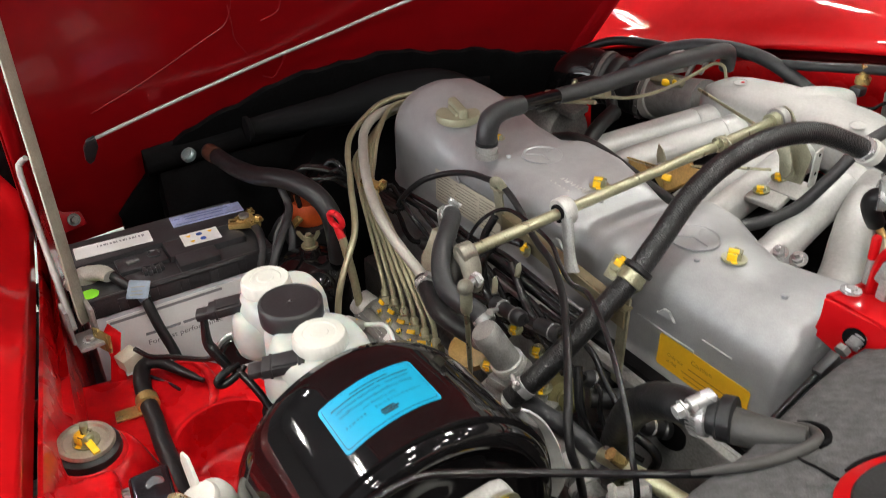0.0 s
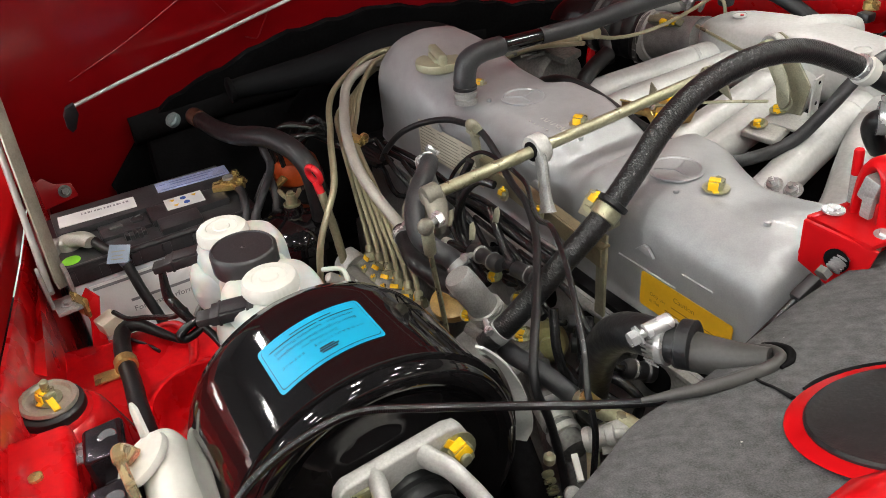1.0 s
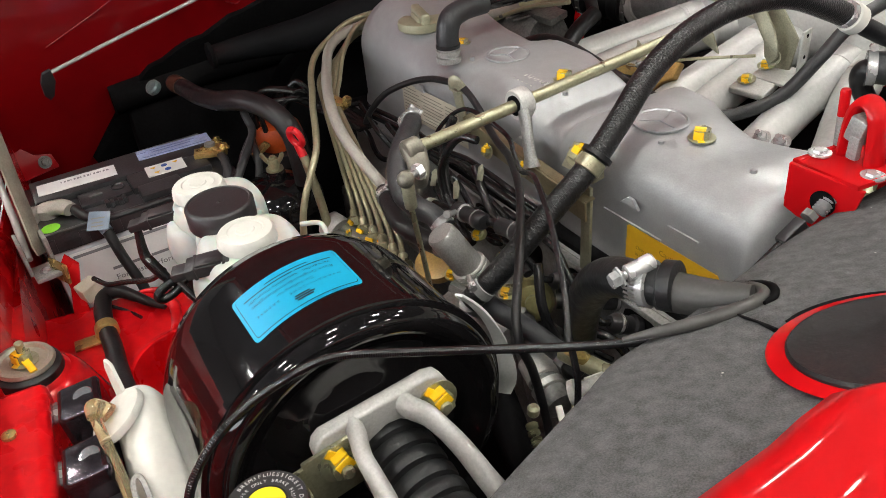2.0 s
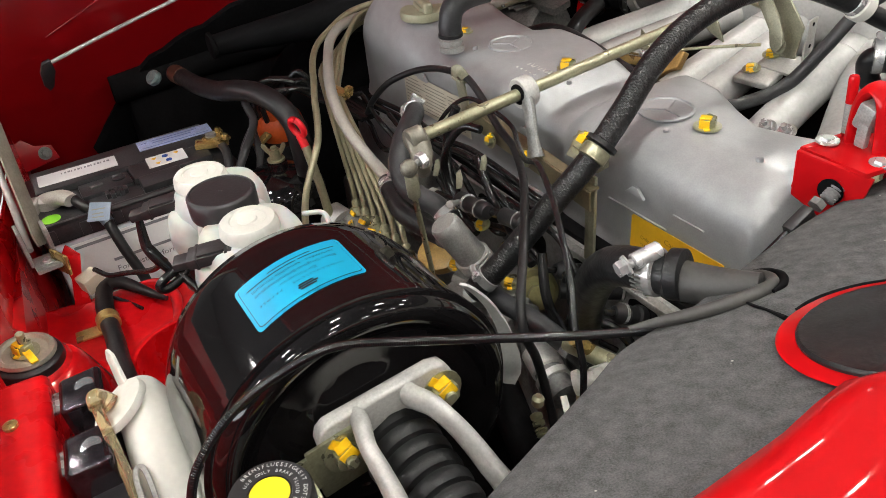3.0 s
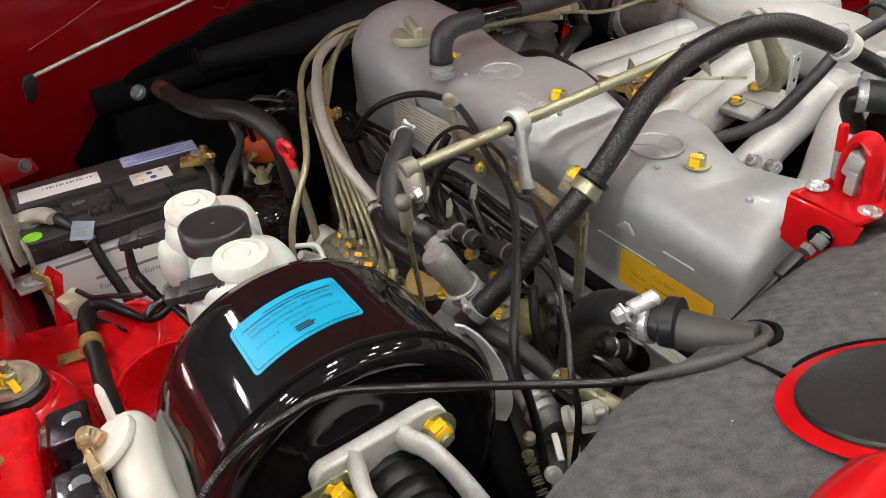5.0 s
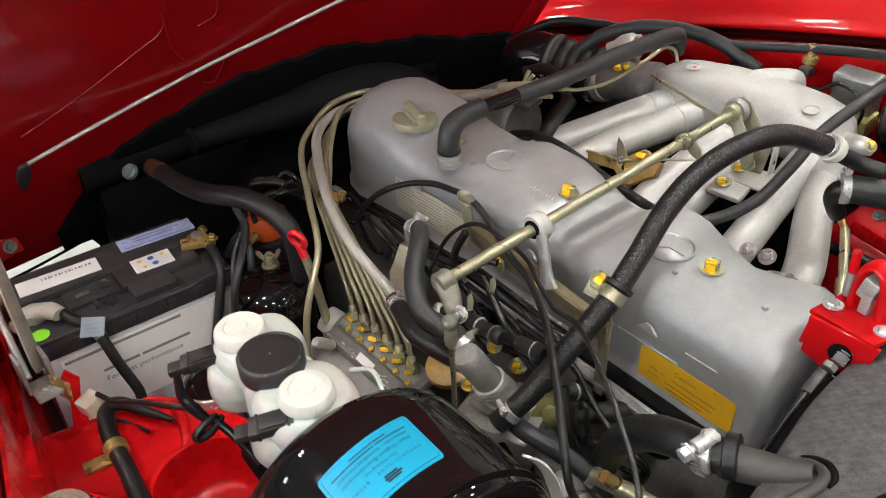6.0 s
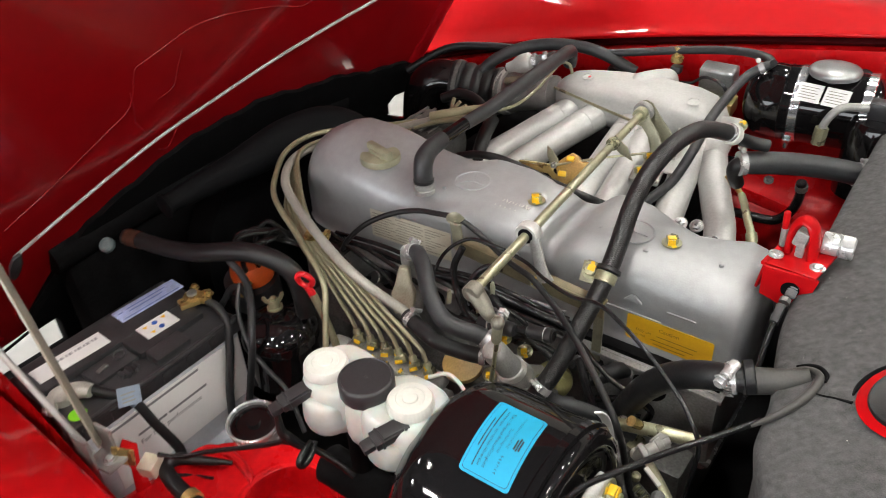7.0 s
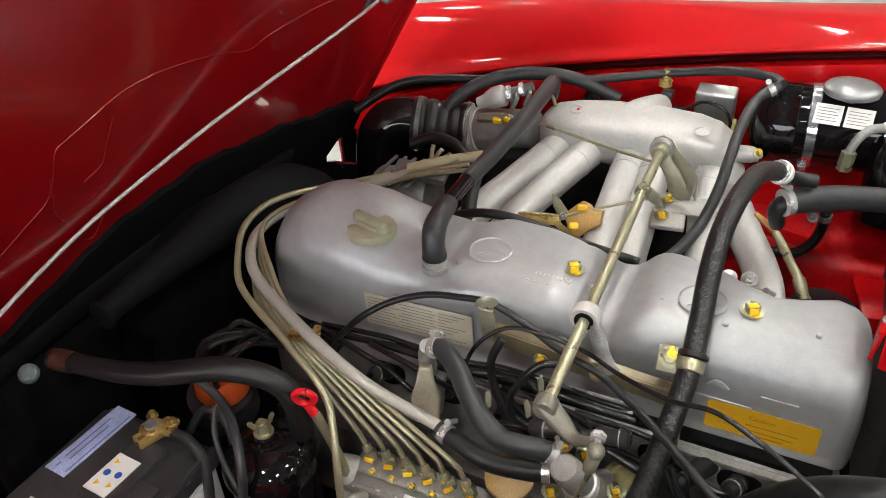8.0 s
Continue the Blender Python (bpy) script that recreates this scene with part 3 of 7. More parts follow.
part("rod_clip", add_up(block((0.080, 0.030, 0.010), (-0.392, 0.402, 1.072), (0, 29, 0), 0.004), block((0.012, 0.030, 0.045), (-0.400, 0.410, 1.055), (0, 29, 0), 0.003)), DARKAL, hood, "small metal clip")

# black sheet laid on the lower hood in place of its shade
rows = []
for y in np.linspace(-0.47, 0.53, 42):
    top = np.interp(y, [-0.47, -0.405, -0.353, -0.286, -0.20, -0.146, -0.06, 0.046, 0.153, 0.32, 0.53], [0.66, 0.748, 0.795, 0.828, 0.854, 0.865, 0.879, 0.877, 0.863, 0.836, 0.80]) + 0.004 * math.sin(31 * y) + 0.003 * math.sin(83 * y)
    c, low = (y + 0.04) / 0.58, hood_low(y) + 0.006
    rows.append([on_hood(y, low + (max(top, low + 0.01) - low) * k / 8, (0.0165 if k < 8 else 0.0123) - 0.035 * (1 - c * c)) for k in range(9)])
part("insulation_pad", thick(skin(rows), 0.010), VOID, hood, "black sheet standing for shade on the lower hood", 60)

def reflection(pts, r):
    """A line for a reflection, along (y, z) points of the hood's inner skin."""
    part("pressed_bead", tube([on_hood(y, z, 0.0125 - 0.035 * (1 - ((y + 0.04) / 0.58) ** 2)) for y, z in pts], r, 6), RED_GLINT, hood)


# reflections in the glossy hood, built as thin raised lines
reflection([(-0.49, 0.890), (-0.402, 0.927), (-0.308, 0.977), (-0.277, 0.995), (-0.268, 1.022), (-0.268, 1.065), (-0.255, 1.073), (-0.222, 1.083), (-0.182, 1.096), (-0.150, 1.100), (-0.088, 1.096), (0.012, 1.078), (0.082, 1.058), (0.127, 1.068), (0.219, 1.078), (0.28, 1.08)], 0.0008)
reflection([(-0.273, 1.028), (-0.264, 0.992), (-0.258, 0.965), (-0.236, 0.933)], 0.0008)
reflection([(-0.164, 0.919), (-0.174, 0.890), (-0.184, 0.872), (-0.205, 0.880)], 0.0012)
reflection([(-0.215, 0.99), (-0.188, 1.002), (-0.184, 1.035), (-0.18, 1.066)], 0.0008)

# wheels under the wings
for side in (1, -1):
    wl = part("wheel", lathe([(0.10, -0.07), (0.17, -0.08), (0.18, -0.075), (0.18, 0.06), (0.10, 0.05)], (0.06, side * 0.74, 0.31), (0, side, 0), 36), STEEL, car, "steel road wheel")
    part("tyre", lathe([(0.18, -0.085), (0.24, -0.092), (0.295, -0.08), (0.31, -0.055), (0.31, 0.055), (0.295, 0.08), (0.24, 0.09), (0.18, 0.085)], (0.06, side * 0.74, 0.31), (0, side, 0), 48), RUBBER, wl, "black rubber tyre")

# ---- firewall mat ----
mat_thing = thing("insulation_mat", (0.6, -0.05, 0.5), "grey felt insulation mat over the firewall", "mat")


def mat_z(x):
    return 0.905 + 0.40 * (x - 0.52)


RING = (0.650, -0.2255)
edge = [(0.485, 0.60), (0.485, 0.35), (0.488, 0.12), (0.490, 0.0), (0.494, -0.09), (0.508, -0.17), (0.522, -0.235), (0.527, -0.30), (0.545, -0.345), (0.575, -0.42), (0.61, -0.50), (0.65, -0.58)]
E2 = catmull([(x, y, 0) for x, y in edge], 5)
rows = []
for x, y, _ in E2:
    row = [(x + 0.02, y, 0.47), (x + 0.012, y, 0.70), (x + 0.006, y, mat_z(x) - 0.05), (x, y, mat_z(x) - 0.016), (x + 0.004, y, mat_z(x) - 0.004), (x + 0.014, y, mat_z(x) + 0.002)]
    k = 8
    for i in range(1, k + 1):
        xx = x + 0.014 + (0.72 - x - 0.014) * i / k
        row.append((xx, y, mat_z(xx)))
    rows.append(row)
part("felt_sheet", thick(skin(rows), 0.006), FELT, mat_thing, angle=60)

slope = facing((RING[0], RING[1], mat_z(RING[0]) + 0.002), (-0.4, 0, 1), (1, 0, 0.4))
part("panel_ring", lathe([(0.03, 0.0), (0.0615, 0.0), (0.0630, 0.001), (0.0615, 0.002), (0.03, 0.002)], slope.translation, (-0.37, 0, 0.93), 64), RED, mat_thing, "ring of bare red panel")
part("rubber_plug", lathe([(0.0530, 0.0015), (0.0530, 0.0035), (0.0515, 0.0050), (0.0490, 0.0045), (0.0470, 0.0034), (0.0, 0.0034)], slope.translation, (-0.37, 0, 0.93), 64), RUBBER, mat_thing, "black rubber plug")

def on_mat(x, y, up=0.001):
    return (x, y, mat_z(x) + up)


cutline = [(RING[0] + 0.0665 * math.cos(a) * 0.93, RING[1] + 0.0665 * math.sin(a)) for a in np.linspace(radians(180), radians(105), 9)]
part("cut_edge", tube([on_mat(x, y) for x, y in cutline], [0.0010, 0.0022, 0.0026, 0.0028, 0.0030, 0.0028, 0.0024, 0.0018, 0.0010], 6, 6, 0.6), VOID, mat_thing, "dark cut edge of the felt")
part("slit", tube([on_mat(0.556, -0.228), on_mat(0.565, -0.231), on_mat(0.575, -0.2325), on_mat(0.590, -0.237)], [0.0010, 0.0014, 0.0012, 0.0022], 6, 6, 0.6), VOID, mat_thing, "dark slit in the felt")

# ---- engine: head and block ----
eng = thing("engine_block", (0.06, 0.02, 0.46), "dark dirty alloy cylinder head and block", "engine")
part("cylinder_head", block((0.76, 0.21, 0.15), (0.065, 0.01, 0.664), bevel=0.008), HEADAL, eng, "grey alloy cylinder head")
part("block", block((0.72, 0.26, 0.16), (0.07, -0.02, 0.54), bevel=0.012), DARKAL, eng)
part("head_gasket_edge", block((0.77, 0.215, 0.004), (0.065, 0.01, 0.605), bevel=0), STEEL, eng)
part("head_flange", block((0.77, 0.214, 0.006), (0.065, 0.004, 0.7335), bevel=0.002), HEADAL, eng)
part("cover_gasket", block((0.76, 0.190, 0.010), (0.062, 0.006, 0.7405), bevel=0.002), VOID, eng, "black cover gasket")
# black discs on the head stand for the shade inside the recesses
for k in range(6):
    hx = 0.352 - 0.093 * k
    part("plug_recess", lathe([(0.026, 0), (0.024, 0.0025), (0.019, 0.003), (0.0, 0.003)], (hx, -0.0935, 0.708), (0, -1, 0.12), 26), VOID, eng, "black disc for the shade in a spark plug recess")


# ---- valve cover ----
def cover_section(x):
    wn = np.interp(x, [-0.335, -0.33, -0.315, -0.29, -0.25, -0.2, -0.15, -0.1, 0.0, 0.13, 0.152, 0.178, 0.196, 0.225, 0.44, 0.452, 0.458], [0.02, 0.035, 0.058, 0.072, 0.08, 0.082, 0.08, 0.074, 0.069, 0.068, 0.063, 0.062, 0.067, 0.068, 0.068, 0.06, 0.04])
    wf = np.interp(x, [-0.335, -0.33, -0.315, -0.29, -0.25, -0.2, -0.15, -0.1, -0.05, 0.0, 0.06, 0.11, 0.155, 0.20, 0.26, 0.31, 0.345, 0.38, 0.41, 0.44, 0.452, 0.458],
                   [0.02, 0.035, 0.058, 0.072, 0.082, 0.085, 0.085, 0.082, 0.085, 0.098, 0.095, 0.078, 0.085, 0.105, 0.095, 0.07, 0.058, 0.07, 0.085, 0.075, 0.062, 0.04])
    top = np.interp(x, [-0.335, -0.33, -0.318, -0.30, -0.275, -0.245, -0.215, -0.18, -0.15, -0.125, -0.10, -0.07, -0.05, -0.035, -0.01, 0.10, 0.122, 0.142, 0.160, 0.176, 0.187, 0.198, 0.214, 0.24, 0.43, 0.445, 0.454, 0.458],
                    [0.80, 0.83, 0.865, 0.889, 0.906, 0.915, 0.915, 0.908, 0.898, 0.889, 0.881, 0.874, 0.869, 0.871, 0.878, 0.879, 0.8745, 0.863, 0.853, 0.8525, 0.859, 0.8695, 0.876, 0.8775, 0.872, 0.864, 0.848, 0.82])
    rn = np.interp(x, [-0.33, -0.22, -0.14, -0.05, 0.12, 0.165, 0.20, 0.24, 0.45], [0.05, 0.068, 0.06, 0.034, 0.032, 0.022, 0.030, 0.038, 0.042])
    rf = np.interp(x, [-0.33, -0.22, -0.14, -0.05, 0.45], [0.05, 0.065, 0.045, 0.022, 0.022])
    return wn, wf, top, min(rn, wn * 0.95), min(rf, wf * 0.95)


rows = []
for x in np.concatenate([np.linspace(-0.335, -0.29, 8), np.linspace(-0.28, -0.06, 20), np.linspace(-0.05, 0.43, 52), np.linspace(0.436, 0.458, 7)]):
    wn, wf, top, rn, rf = cover_section(x)
    bot = 0.744
    row = [(x, -wn - 0.004, bot), (x, -wn - 0.004, bot + 0.005), (x, -wn - 0.001, bot + 0.008), (x, -wn, bot + 0.02), (x, -wn, top - rn - 0.01)]
    row += [(x, -wn + rn * (1 - math.cos(a)), top - rn * (1 - math.sin(a)) - 0.006 * (1 - a / 1.5708)) for a in np.linspace(0.05, math.pi / 2, 9)]
    row += [(x, y, top + 0.002 * math.sin(math.pi * k / 5)) for k, y in ((k, -wn + rn + (wn + wf - rn - rf) * k / 5) for k in range(1, 5))]
    row += [(x, wf - rf * (1 - math.cos(a)), top - rf * (1 - math.sin(a))) for a in np.linspace(math.pi / 2, 0.0, 8)]
    row += [(x, wf, bot + 0.02), (x, wf + 0.008, bot + 0.006), (x, wf + 0.008, bot)]
    rows.append(row)
cover = thing("valve_cover", (0.06, 0, 0.744), "silver cast alloy valve cover on the engine", "engine cover")
part("casting", skin(rows, closed=True, ends=True), CAST, cover, angle=50)
for sx in (0.0, 0.269):
    part("emblem_disc", add_up(lathe([(0.026, -0.002), (0.029, 0.0), (0.0295, 0.002), (0.027, 0.0026), (0.0255, 0.001), (0.0, 0.001)], (sx, 0.0, 0.8785), n=40)), CAST, cover, "raised round cast emblem")
for sx in (0.0, 0.269):
    part("emblem_ray", add_up(*[prism([(-0.0024, 0.0), (0.0024, 0.0), (0.0004, 0.0225), (-0.0004, 0.0225)], 0.0021, pose(sx, 0, 0.8788, 0, 0, 20 + 120 * k)) for k in range(3)]), CAST, cover)
part("cast_lines", add_up(*[block((0.0022, 0.0085 if k % 3 else 0.006, 0.0016), (0.072 + 0.0055 * k, -0.0245 + 0.001 * (k % 2), 0.8790), (0, 0, 24 if k % 2 else -8), 0.0004, 1) for k in range(9)], *[block((0.0022, 0.007, 0.0016), (0.066 + 0.0085 * k, -0.0370, 0.8775), (-12, 0, 16), 0.0004, 1) for k in range(5)]), RAWL, cover, "small cast mark")
for nx in (0.113, 0.323):
    bolt((nx, 0.001, 0.8785), (0, 0, 1), cover, 0.0088, 0.010, name="cover_nut")
bolt((-0.085, -0.012, 0.877), (0, 0, 1), cover, 0.006, 0.005, name="cover_nut")
for px, py in ((0.395, -0.01), (0.225, -0.012), (0.035, -0.02), (-0.03, -0.035), (0.30, -0.03), (0.06, -0.02), (0.14, -0.02)):
    part("pip", lathe([(0.0035, -0.003), (0.0032, 0.001), (0.0, 0.0025)], (px, py, 0.8765), n=12), CAST, cover)
for px in (-0.10, 0.125, 0.307):
    part("cast_lug", prism([(-0.013, -0.004), (0.013, -0.004), (0.003, 0.005), (-0.004, 0.005)], 0.004, facing((px, -0.0715 if px > 0 else -0.0765, 0.826), (0, -1, 0.1), (0, 0, 1)), 0.001), CAST, cover)
part("step_rib", add_up(block((0.082, 0.0034, 0.0022), (0.305, -0.0685, 0.7985), bevel=0.0008), block((0.038, 0.003, 0.0018), (0.372, -0.0685, 0.8195), bevel=0.0007)), CAST, cover)

CAPZ = paint("cap_zinc", (0.30, 0.298, 0.205), 0.46, metal=0.15, vary=(60, 0.12), grain=(300, 0.1))
cap = thing("oil_filler_cap", (-0.156, -0.036, 0.889), "grey-green round oil filler cap with a raised grip", "cap")
part("disc", lathe([(0.030, 0), (0.0328, 0.002), (0.0335, 0.009), (0.0322, 0.0125), (0.0285, 0.0135), (0.0, 0.014)], (-0.156, -0.036, 0.887), n=44), CAPZ, cap)
part("grip", add_up(block((0.060, 0.013, 0.020), (-0.156, -0.036, 0.904), (0, 0, -15), 0.005, 4), block((0.040, 0.020, 0.008), (-0.156, -0.036, 0.902), (0, 0, -15), 0.0035, 3)), CAPZ, cap)

# stickers on the cover's side
st = thing("caution_sticker", (0.36, -0.0695, 0.756), "yellow caution sticker with faded print", "sticker")
mside = facing((0.360, -0.0692, 0.776), (0, -1, 0), (0, 0, 1))
part("sheet", prism([(-0.0600, -0.0185), (-0.0575, -0.021), (0.0575, -0.021), (0.0600, -0.0185), (0.0600, 0.0185), (0.0575, 0.021), (-0.0575, 0.021), (-0.0600, 0.0185)], 0.0006, mside), LABELY, st)
face = mside @ Matrix.Translation((0, 0, 0.0009))
FADED = paint("faded_ink", (0.30, 0.155, 0.014), 0.5)
lettering("Caution", 0.0088, face @ Matrix.Translation((0, 0.0068, 0)), st, FADED, align="CENTER")
lettering("Only use", 0.0062, face @ Matrix.Translation((-0.046, -0.0025, 0)), st, FADED)
lettering("in the", 0.0062, face @ Matrix.Translation((-0.046, -0.0105, 0)), st, FADED)
bars([(-0.016, -0.0022, 0.056), (-0.024, -0.0102, 0.06), (-0.020, -0.0165, 0.045)], face, st, FADED, h=0.0013)

st = thing("data_sticker", (-0.07, -0.0745, 0.78), "cream data sticker with rows of small print", "sticker")
mside = facing((-0.072, -0.0765, 0.797), (0.05, -1, 0), (0, 0, 1))
part("sheet", prism([(-0.078, -0.026), (0.078, -0.026), (0.078, 0.026), (-0.078, 0.026)], 0.0006, mside), LABELS, st)
GREYINK = paint("grey_ink", (0.20, 0.19, 0.16), 0.6)
for k in range(9):
    bars([(-0.074 + a, 0.019 - 0.0050 * k, w) for a, w in ((0.0, 0.034 + 0.006 * (k % 3)), (0.046 + 0.004 * (k % 2), 0.05), (0.104, 0.038 - 0.009 * (k % 4)))], mside @ Matrix.Translation((0, 0, 0.0009)), st, GREYINK, h=0.0013)

# ---- breather elbow and pipe ----
br = thing("breather_hose", (-0.052, -0.055, 0.878), "black rubber breather elbow and pipe on the cover", "hose")
part("elbow", tube([(-0.052, -0.057, 0.892), (-0.053, -0.056, 0.908), (-0.055, -0.048, 0.925), (-0.059, -0.025, 0.931), (-0.064, 0.01, 0.930)], [0.0150, 0.0148, 0.0152, 0.0140, 0.0135], 20), RUBBER_G, br)
part("neck_ring", lathe([(0.0165, -0.006), (0.0165, 0.001), (0.0140, 0.002), (0.0140, 0.005), (0.0158, 0.0058), (0.0158, 0.0095), (0.0140, 0.010), (0.0140, 0.018)], (-0.052, -0.057, 0.878), n=30), RAW, br, "dull metal neck ring")
part("elbow_band", lathe([(0.0152, 0), (0.0160, 0.0005), (0.0160, 0.0045), (0.0152, 0.005)], (-0.052, -0.057, 0.8905), n=30), RUBBER, br)
part("pipe", tube([(-0.064, 0.005, 0.930), (-0.070, 0.09, 0.926)], 0.0105, 14), BLACK, br)
part("rear_sleeve", tube([(-0.0695, 0.08, 0.926), (-0.066, 0.15, 0.927), (-0.060, 0.25, 0.936), (-0.064, 0.36, 0.936), (-0.074, 0.44, 0.928), (-0.080, 0.462, 0.912), (-0.085, 0.468, 0.89)], [0.0115, 0.0125, 0.0130, 0.0130, 0.0130, 0.0130, 0.013], 18), RUBBER_G, br)

# ---- throttle shaft across the cover ----
rod = thing("throttle_shaft", (0.155, 0.03, 0.88), "yellow zinc throttle shaft across the valve cover", "shaft")
A, B = Vector((0.161, -0.232, 0.884)), Vector((0.149, 0.297, 0.915))
part("shaft", tube([A, B], 0.0068, 14), ZINC, rod)
ax = (B - A).normalized()
R1 = A + ax * 0.135
part("bearing_ring", lathe([(0.0110, 0.001), (0.0160, 0), (0.0172, 0.002), (0.0172, 0.015), (0.0160, 0.017), (0.0110, 0.016)], R1 - ax * 0.008, ax, 32), RAWL, rod, "cast alloy bearing arm")
part("bushing", lathe([(0.0070, 0), (0.0112, 0), (0.0112, 0.0185), (0.0070, 0.0185)], R1 - ax * 0.009, ax, 24), VOID, rod, "black bushing")
part("arm", tube([R1 + Vector((0.006, -0.002, 0.000)), R1 + Vector((0.015, -0.004, -0.016)), R1 + Vector((0.024, -0.008, -0.038)), (0.188, -0.1075, 0.842), (0.193, -0.1095, 0.832)], [0.0062, 0.0058, 0.0056, 0.0062, 0.0085], 14, 6, 1.8), RAW, rod)
LEVERZ = paint("brown_zinc", (0.175, 0.165, 0.135), 0.42, metal=0.4, grain=(250, 0.25), vary=(50, 0.25))
part("lever", tube([A + Vector((-0.004, 0, 0.002)), A + Vector((0.016, -0.006, -0.012)), A + Vector((0.034, -0.016, -0.018)), A + Vector((0.050, -0.024, -0.008)), (0.222, -0.262, 0.890)], [0.0130, 0.0115, 0.0078, 0.0066, 0.0072], 14, 6, 0.75), LEVERZ, rod, "curved cast alloy lever")
part("joint_stud", add_up(lathe([(0.0035, 0), (0.0035, 0.016)], (0.224, -0.276, 0.892), (-0.1, 0.9, 0.15), 12), lathe([(0.0075, 0), (0.0075, 0.007), (0.006, 0.008)], (0.2225, -0.266, 0.8935), (-0.1, 0.9, 0.15), 6)), STEEL, rod)
part("lever_boss", lathe([(0.011, 0), (0.0125, 0.002), (0.0125, 0.016), (0.010, 0.018)], A - ax * 0.012, ax, 20), LEVERZ, rod)
part("ball_joint", lathe([(0.0, -0.0085), (0.0045, -0.0075), (0.0075, -0.0042), (0.0085, 0.0), (0.0075, 0.0042), (0.0045, 0.0075), (0.0, 0.0085)], (0.225, -0.278, 0.892), n=22), LEVERZ, rod)
part("link", tube([(0.225, -0.278, 0.888), (0.221, -0.274, 0.86), (0.196, -0.252, 0.755), (0.186, -0.244, 0.70)], 0.003, 8), ZINC, rod)
part("link_socket", lathe([(0.006, 0), (0.0065, 0.004), (0.0065, 0.026), (0.0045, 0.03)], (0.2185, -0.2725, 0.858), (0.2, -0.14, 1), 14), OLIVE, rod)
for s, r, h in ((0.40, 0.0105, 0.008), (0.505, 0.012, 0.02)):
    part("collar", lathe([(r, 0), (r, h)], A + ax * s, ax, 20), ZINC, rod)
part("end_lever", prism([(-0.009, -0.006), (0.009, -0.008), (0.010, 0.02), (0.0, 0.042), (-0.008, 0.02)], 0.003, facing(A + ax * 0.41, ax, (0.8, 0, -0.7)), 0.001), OLIVE, rod)

# ---- cable rail along the head ----
rail = thing("cable_rail", (0.14, -0.112, 0.82), "gold zinc cable rail bolted beside the valve cover", "bracket")
part("bar", add_up(block((0.235, 0.003, 0.024), (0.165, -0.106, 0.823), (6, 3, -2), 0.001), block((0.235, 0.012, 0.003), (0.165, -0.1005, 0.835), (6, 3, -2), 0.001)), RAILZ, rail)
for bx, bz in ((0.112, 0.822), (0.180, 0.826)):
    bolt((bx, -0.112, bz), (0, -1, 0.2), rail, 0.006, 0.006)
part("end_block", block((0.035, 0.016, 0.03), (0.262, -0.093, 0.86), (10, 0, -4), 0.002), OLIVE, rail)
part("end_plate", prism([(-0.014, -0.016), (0.014, -0.016), (0.015, 0.012), (-0.015, 0.012)], 0.003, facing((0.256, -0.096, 0.865), (0.05, -0.75, 0.66), (0, 0, 1)), 0.001), OLIVE, rail)
bolt((0.255, -0.0985, 0.868), (0, -0.75, 0.66), rail, 0.008, 0.006)
part("front_clip", add_up(block((0.020, 0.003, 0.055), (0.040, -0.1005, 0.845), (8, 0, -3), 0.001), block((0.020, 0.014, 0.003), (0.041, -0.104, 0.8725), (-15, 0, -3), 0.001), tube([(0.032, -0.107, 0.872), (0.036, -0.109, 0.882), (0.044, -0.107, 0.886), (0.050, -0.103, 0.878)], 0.007, 10, 5, 0.2)), OLIVE, rail)
part("upright", block((0.014, 0.004, 0.12), (0.272, -0.10, 0.78), (0, 0, 0), 0.001), OLIVE, rail)

# ---- thick braided vacuum hose over the cover ----
VAC = [(0.248, -0.235, 0.742), (0.262, -0.205, 0.775), (0.272, -0.150, 0.826), (0.277, -0.105, 0.864), (0.276, -0.066, 0.900), (0.273, -0.026, 0.938), (0.274, 0.022, 0.966), (0.282, 0.080, 0.982), (0.294, 0.140, 0.980), (0.307, 0.195, 0.958), (0.318, 0.232, 0.938)]
vh = hose("brake_vacuum_hose", VAC, 0.0125, BRAID, "thick black braided vacuum hose arching over the cover", clamps=(0.05,))
p, d = on_path(VAC, 0.31)
part("hose_clip", lathe([(0.0127, 0), (0.0145, 0.001), (0.0145, 0.013), (0.0127, 0.014)], p - d * 0.012, d, 28), ZINC, vh, "zinc clip band")
part("grommet", lathe([(0.0127, 0), (0.0165, 0.001), (0.0165, 0.006), (0.0127, 0.007)], p + d * 0.003, d, 28), RUBBER, vh)
part("white_coupling", lathe([(0.0125, 0), (0.0158, 0.001), (0.0165, 0.005), (0.0158, 0.013), (0.0130, 0.015)], Vector(VAC[-1]) - Vector((0.004, 0.012, -0.008)), (0.25, 0.75, -0.5), 28), WHITEP, vh, "white plastic coupling ring")
part("coupling_band", lathe([(0.0132, -0.008), (0.0142, -0.0075), (0.0142, -0.001), (0.0132, 0.0)], Vector(VAC[-1]) - Vector((0.004, 0.012, -0.008)), (0.25, 0.75, -0.5), 24), STEEL, vh)
part("stub", tube([(0.318, 0.235, 0.935), (0.335, 0.262, 0.918), (0.36, 0.275, 0.912)], 0.010, 12), RUBBER, vh)

